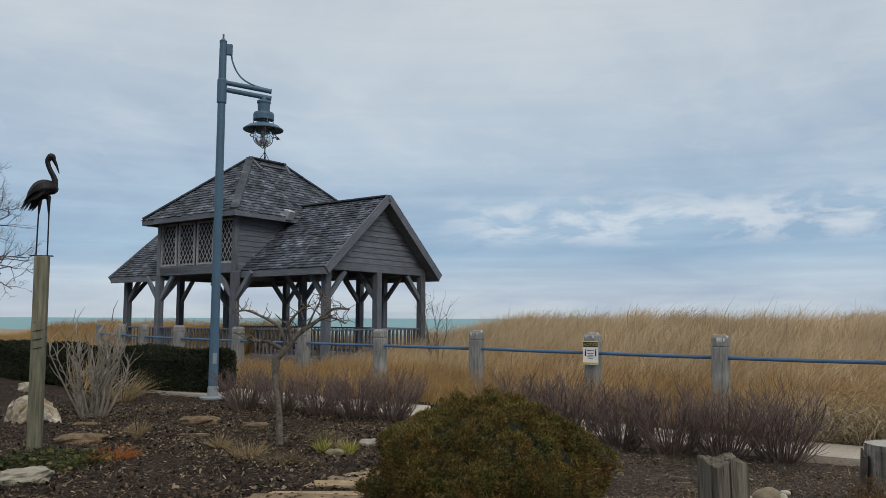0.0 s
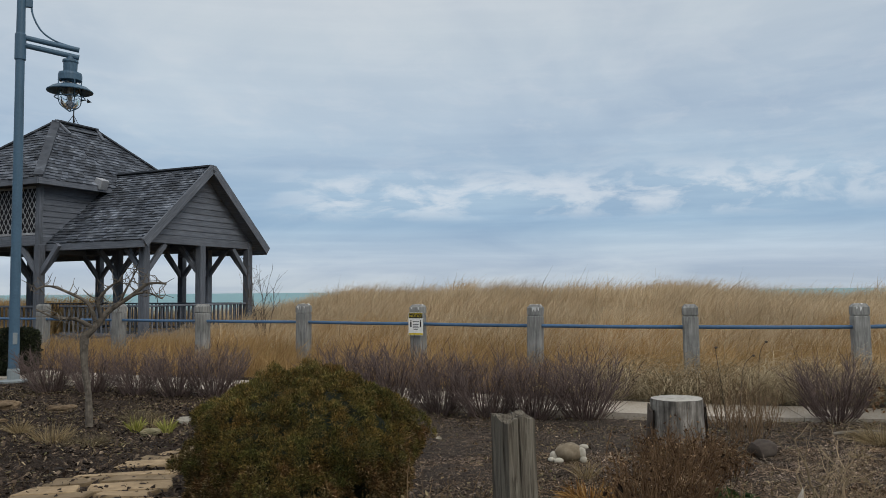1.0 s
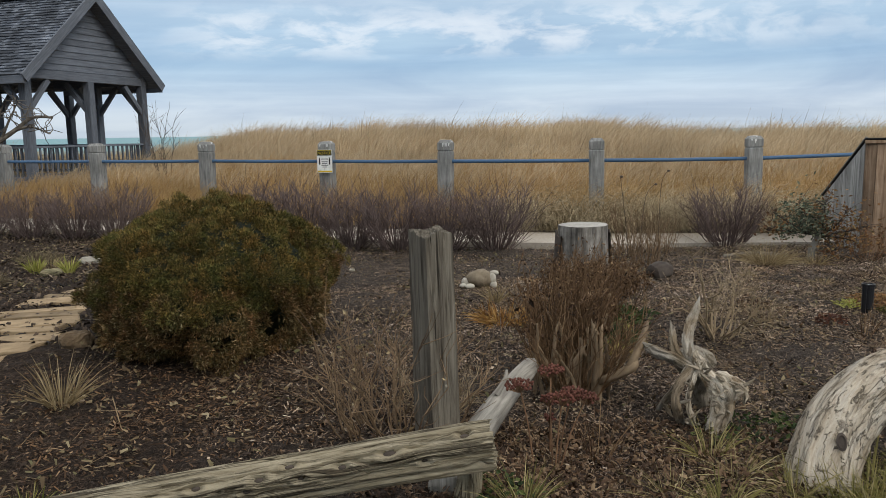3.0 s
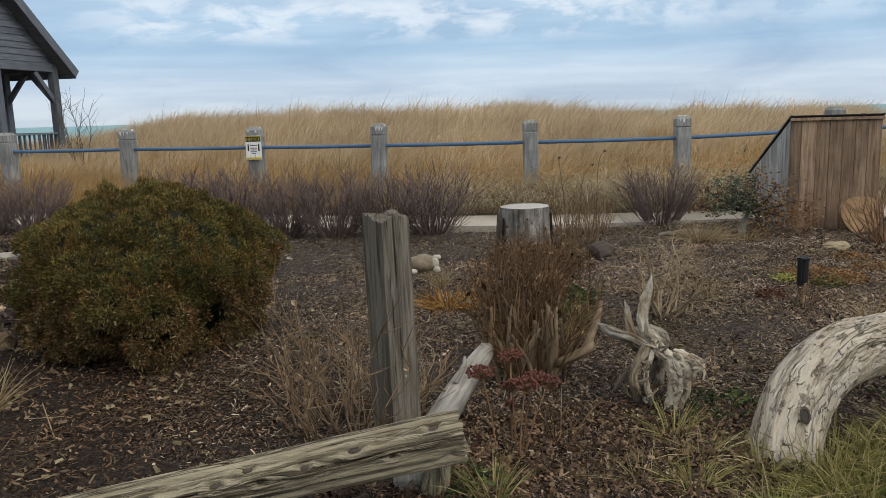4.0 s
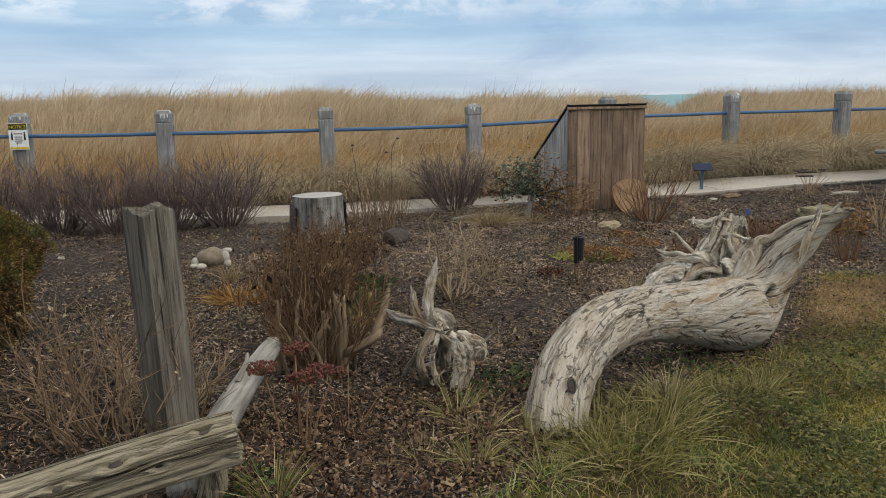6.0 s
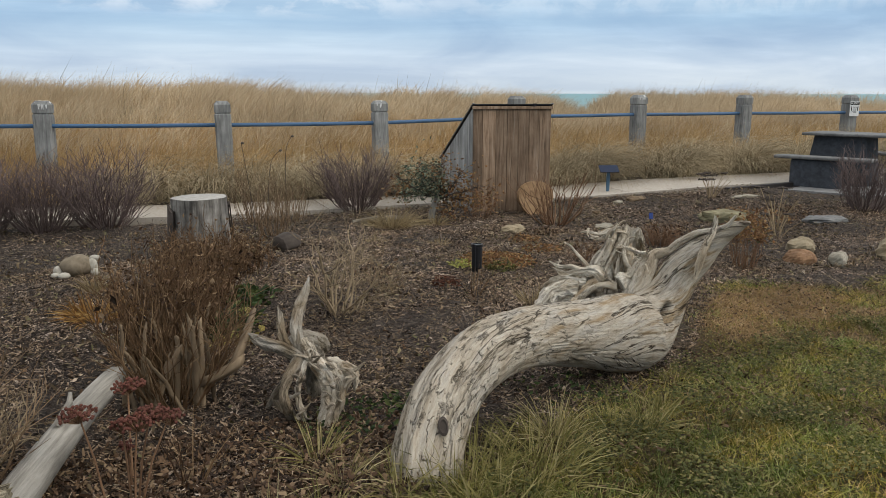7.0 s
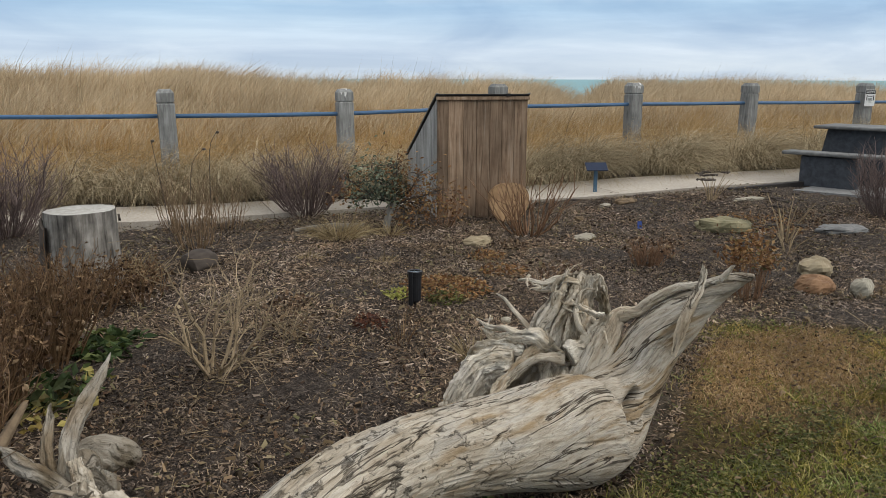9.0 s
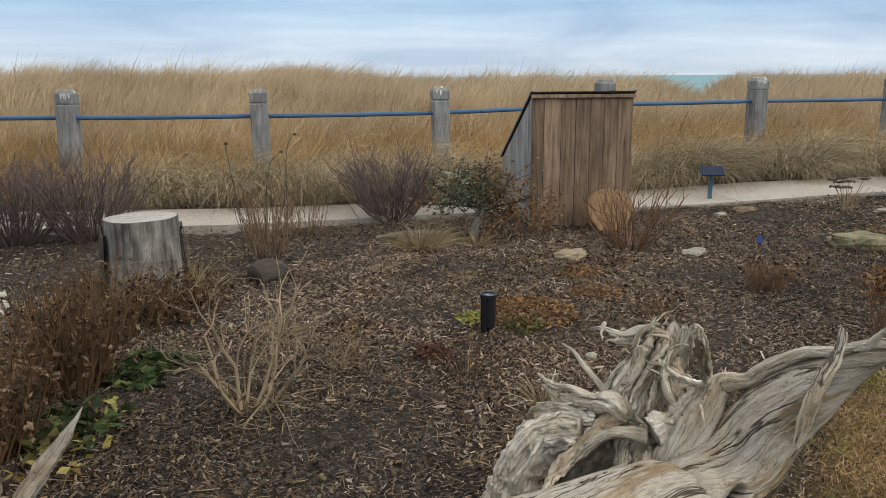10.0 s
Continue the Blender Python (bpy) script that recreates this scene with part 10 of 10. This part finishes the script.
def patch(x, y, freq, seed, level):
    """Soft-edged irregular patches over the plan, 0 to 1."""
    q = np.zeros_like(x)
    rs = np.random.default_rng(seed)
    for k in range(9):
        f = freq * rs.uniform(0.6, 3.2)
        a = rs.uniform(0, 6.283)
        q += np.sin(f * 3.1 * (x * np.cos(a) + y * np.sin(a)) + rs.uniform(0, 6.283)) / (1 + 0.25 * f / freq)
    q = 0.5 + q / 9
    return sstep(level - 0.12, level + 0.12, q)


def build_cover():
    rng = np.random.default_rng(17)

    def scatter(n, x0, x1, y0, y1, keep):
        x, y = rng.uniform(x0, x1, n), rng.uniform(y0, y1, n)
        k = keep(x, y)
        return x[k], y[k]

    in_bed = lambda x, y: (y > lawn_edge(x) - 0.05) & (beyond(x, y) < -path_near(x) - 0.02)
    # chips: dense near the walk, thinner far off
    x1, y1 = scatter(210000, 0.0, 7.0, 2.0, 7.0, in_bed)
    x2, y2 = scatter(150000, -6.5, 11.0, 2.0, 13.5, in_bed)
    x3, y3 = scatter(110000, 4.5, 11.0, 3.0, 9.0, in_bed)
    x4, y4 = scatter(45000, -10.5, -5.0, 8.0, 15.5, in_bed)
    x, y = np.concatenate([x1, x2, x3, x4]), np.concatenate([y1, y2, y3, y4])
    n = len(x)
    P = np.stack([x, y, height(x, y) + rng.uniform(-0.003, 0.020, n)], 1)
    ln = (0.007 + rng.exponential(0.015, n).clip(0, 0.075)) * np.where(beyond(x, y) < -5.5, 1.0, 1.7)
    wd = 0.0025 + rng.exponential(0.0030, n).clip(0, 0.016)
    yaw, pitch, roll = rng.uniform(0, 6.28, n), rng.normal(0, 0.35, n), rng.normal(0, 0.6, n)
    old = rng.random(n) < 1 - sstep(-0.4, 1.6, x)
    for sel, mt, lab in ((~old, M_chip, "shredded brown bark chips on the bed"), (old, M_chip_old, "old dark bark chips on the bed")):
        chip_field("mulch_chips", P[sel], ln[sel], wd[sel], yaw[sel], pitch[sel], roll[sel], mt, lab, "mulch")
    # dark clods of the old mulch
    x, y = scatter(20000, -7.0, 0.9, 5.2, 13.5, in_bed)
    n = len(x)
    P = np.stack([x, y, height(x, y) + rng.uniform(-0.01, 0.025, n)], 1)
    chip_field("mulch_clods", P, rng.uniform(0.02, 0.065, n), rng.uniform(0.012, 0.04, n), rng.uniform(0, 6.28, n), rng.normal(0, 0.5, n), rng.normal(0, 0.5, n), M_chip_old, "dark clods and bark lumps in the old mulch", "mulch")
    x, y = scatter(9000, -3.0, 10.0, 2.4, 10.0, in_bed)
    keep = rng.random(len(x)) < 0.04 + 0.4 * patch(x, y, 0.9, 4, 0.62) * sstep(0.8, 2.5, x)
    x, y = x[keep], y[keep]
    n = len(x)
    P = np.stack([x, y, height(x, y) + rng.uniform(0.004, 0.02, n)], 1)
    chip_field("pale_chips", P, 0.012 + rng.exponential(0.016, n).clip(0, 0.09), rng.uniform(0.003, 0.010, n), rng.uniform(0, 6.28, n), rng.normal(0, 0.2, n), rng.normal(0, 0.4, n), M_blade_tan, "pale split wood slivers on the mulch", "mulch")
    # withered weeds and leaf bits in clumps over the farther bed
    off_path = lambda x, y: in_bed(x, y) & ~((y < 8.2) & (x > np.interp(y, [4.0, 6.0, 8.25], [-2.35, -1.92, -1.14])) & (x < -0.95))
    x, y = scatter(120000, -7.0, 11.5, 3.0, 13.5, off_path)
    keep = rng.random(len(x)) < 0.06 + 0.50 * patch(x, y, 0.8, 51, 0.58) + 0.30 * patch(x, y, 2.4, 52, 0.64)
    x, y = x[keep], y[keep]
    n = len(x)
    P = np.stack([x, y, height(x, y) + rng.uniform(0.0, 0.05, n)], 1)
    chip_field("leaf_litter", P, rng.uniform(0.012, 0.045, n), rng.uniform(0.006, 0.022, n), rng.uniform(0, 6.28, n), rng.normal(0, 0.5, n), rng.normal(0, 0.5, n), M_litter, "brown leaf bits and withered weeds on the mulch", "leaf litter")
    # straw-coloured bits gathered in drifts
    x, y = scatter(60000, 0.5, 8.0, 2.2, 7.0, in_bed)
    straw = np.exp(-((x - 3.2) / 0.6) ** 2 - ((y - 4.35) / 0.5) ** 2) + 0.8 * np.exp(-((x - 4.45) / 0.4) ** 2 - ((y - 4.0) / 0.35) ** 2) + 0.6 * np.exp(-((x - 4.6) / 0.6) ** 2 - ((y - 3.1) / 0.3) ** 2)
    keep = rng.random(len(x)) < np.clip(0.10 + 0.75 * straw + 0.55 * patch(x, y, 1.3, 9, 0.58), 0, 1) * 0.8 * sstep(1.0, 2.6, x)
    x, y = x[keep], y[keep]
    n = len(x)
    P = np.stack([x, y, height(x, y) + rng.uniform(0.002, 0.028, n)], 1)
    chip_field("straw_bits", P, 0.02 + rng.exponential(0.022, n).clip(0, 0.10), rng.uniform(0.0015, 0.0035, n), rng.uniform(0, 6.28, n), rng.normal(0, 0.3, n), rng.normal(0, 0.4, n), M_straw, "thin straw-brown bits drifted on the mulch", "mulch")
    # dry twigs and stalks lying over the bed
    x, y = scatter(4200, -6.0, 11.0, 2.6, 12.5, in_bed)
    keep = rng.random(len(x)) < 0.12 + 0.6 * patch(x, y, 1.1, 77, 0.58)
    x, y = x[keep], y[keep]
    n = len(x)
    ln, pitch = 0.06 + rng.exponential(0.07, n).clip(0, 0.30), np.abs(rng.normal(0, 0.22, n))
    P = np.stack([x, y, height(x, y) + 0.006 + 0.45 * ln * np.sin(pitch)], 1)
    chip_field("dry_twigs", P, ln, rng.uniform(0.003, 0.006, n), rng.uniform(0, 6.28, n), pitch, rng.normal(0, 0.3, n), M_straw, "thin dry twigs and stalks lying on the mulch", "twigs")
    # fallen leaves
    litter = lambda x, y: (((x - 1.55) / 1.0) ** 2 + ((y - 2.75) / 0.62) ** 2 < 1) | (rng.random(len(x)) < 0.05)
    x, y = scatter(80000, -1.5, 4.6, 1.9, 4.8, litter)
    n = len(x)
    P = np.stack([x, y, height(x, y) + rng.uniform(0.004, 0.035, n)], 1)
    chip_field("fallen_leaves", P, rng.uniform(0.010, 0.036, n), rng.uniform(0.005, 0.019, n), rng.uniform(0, 6.28, n), rng.normal(0, 0.6, n), rng.normal(0, 0.7, n), M_leaf_dead, "curled brown fallen leaves by the log", "leaf litter")
    # rust-brown shed sprays before the juniper and along the old log
    shed = lambda x, y: rng.random(len(x)) < np.exp(-((x - 0.0) / 1.0) ** 2 - ((y - 3.9) / 0.75) ** 2)
    x, y = scatter(42000, -2.0, 2.0, 2.6, 5.4, shed)
    n = len(x)
    P = np.stack([x, y, height(x, y) + rng.uniform(0.004, 0.026, n)], 1)
    chip_field("shed_sprays", P, 0.010 + rng.exponential(0.012, n).clip(0, 0.06), rng.uniform(0.003, 0.009, n), rng.uniform(0, 6.28, n), rng.normal(0, 0.35, n), rng.normal(0, 0.5, n), M_shed, "rust-brown shed juniper sprays on the mulch", "leaf litter")
    # lawn
    on_lawn = lambda x, y: y < lawn_edge(x) + rng.normal(0, 0.07, len(x))

    def turf(name, count, x0, x1, y0, y1, keep, hmin, hmax, wid, mat_, label):
        x, y = scatter(count, x0, x1, y0, y1, keep)
        n = len(x)
        P = np.stack([x, y, height(x, y) - 0.005], 1)
        L = rng.uniform(hmin, hmax, n)
        bend = rng.normal(0, 0.5, (n, 3)) * L[:, None] * np.array([1, 1, 0.1]) - np.array([0, 0, 0.15]) * L[:, None]
        tagged(part(name, blade_field(name, P, up_ways(n, 0.5, rng), L, rng.uniform(0.7, 1.3, n) * wid, bend, rng), mat_), label, "lawn", kind="stuff")

    brown = lambda x, y: np.clip(1.25 * np.exp(-((x - 5.55) / 0.85) ** 2 - ((y - 2.85) / 0.45) ** 2) + 0.35 * patch(x, y, 1.2, 21, 0.55) * (x > 3.8) - 0.5 * patch(x, y, 1.6, 22, 0.68), 0, 1)
    bare = lambda x, y: 0.75 * np.exp(-((x - 4.35) / 0.5) ** 2 - ((y - 2.72) / 0.32) ** 2)
    dry = lambda x, y: on_lawn(x, y) & (rng.random(len(x)) < np.clip(0.12 + 0.8 * brown(x, y) - bare(x, y) * 0.5, 0, 1))
    green = lambda x, y: on_lawn(x, y) & (rng.random(len(x)) < np.clip(0.30 + 0.6 * patch(x, y, 2.2, 31, 0.50) - 0.85 * brown(x, y) - bare(x, y), 0.02, 1))
    turf("lawn_grass", 200000, 1.2, 7.5, 0.9, 3.4, green, 0.02, 0.075, 0.004, M_lawn, "thin yellow-green winter lawn grass")
    turf("lawn_grass", 230000, 1.6, 8.0, 0.9, 3.4, dry, 0.012, 0.045, 0.0035, M_lawn_dry, "brown dry patches in the lawn")
    turf("lawn_grass", 40000, 6.5, 14.0, -1.0, 2.9, green, 0.03, 0.07, 0.007, M_lawn, "thin yellow-green winter lawn grass")
    turf("lawn_grass", 60000, -7.0, 12.0, -4.0, 1.6, on_lawn, 0.03, 0.08, 0.008, M_lawn, "thin yellow-green winter lawn grass")
    # clover and small weeds, and bits of dead leaf among them
    x, y = scatter(120000, 2.3, 7.0, 1.2, 3.3, lambda x, y: on_lawn(x, y) & (rng.random(len(x)) < np.clip(0.08 + 0.62 * patch(x, y, 1.8, 41, 0.55) - 0.8 * brown(x, y), 0.01, 1)))
    n = len(x)
    P = np.stack([x, y, height(x, y) + rng.uniform(0.012, 0.05, n)], 1)
    chip_field("clover", P, rng.uniform(0.006, 0.019, n), rng.uniform(0.005, 0.014, n), rng.uniform(0, 6.28, n), rng.normal(0, 0.3, n), rng.normal(0, 0.3, n), M_clover, "low clover and weeds in the lawn", "weeds")
    x, y = scatter(5200, 3.6, 7.0, 1.3, 3.2, on_lawn)
    n = len(x)
    P = np.stack([x, y, height(x, y) + rng.uniform(0.01, 0.05, n)], 1)
    chip_field("fallen_leaves", P, rng.uniform(0.008, 0.026, n), rng.uniform(0.004, 0.013, n), rng.uniform(0, 6.28, n), rng.normal(0, 0.4, n), rng.normal(0, 0.5, n), M_leaf_dead, "small brown leaf bits in the lawn", "leaf litter")


build_cover()
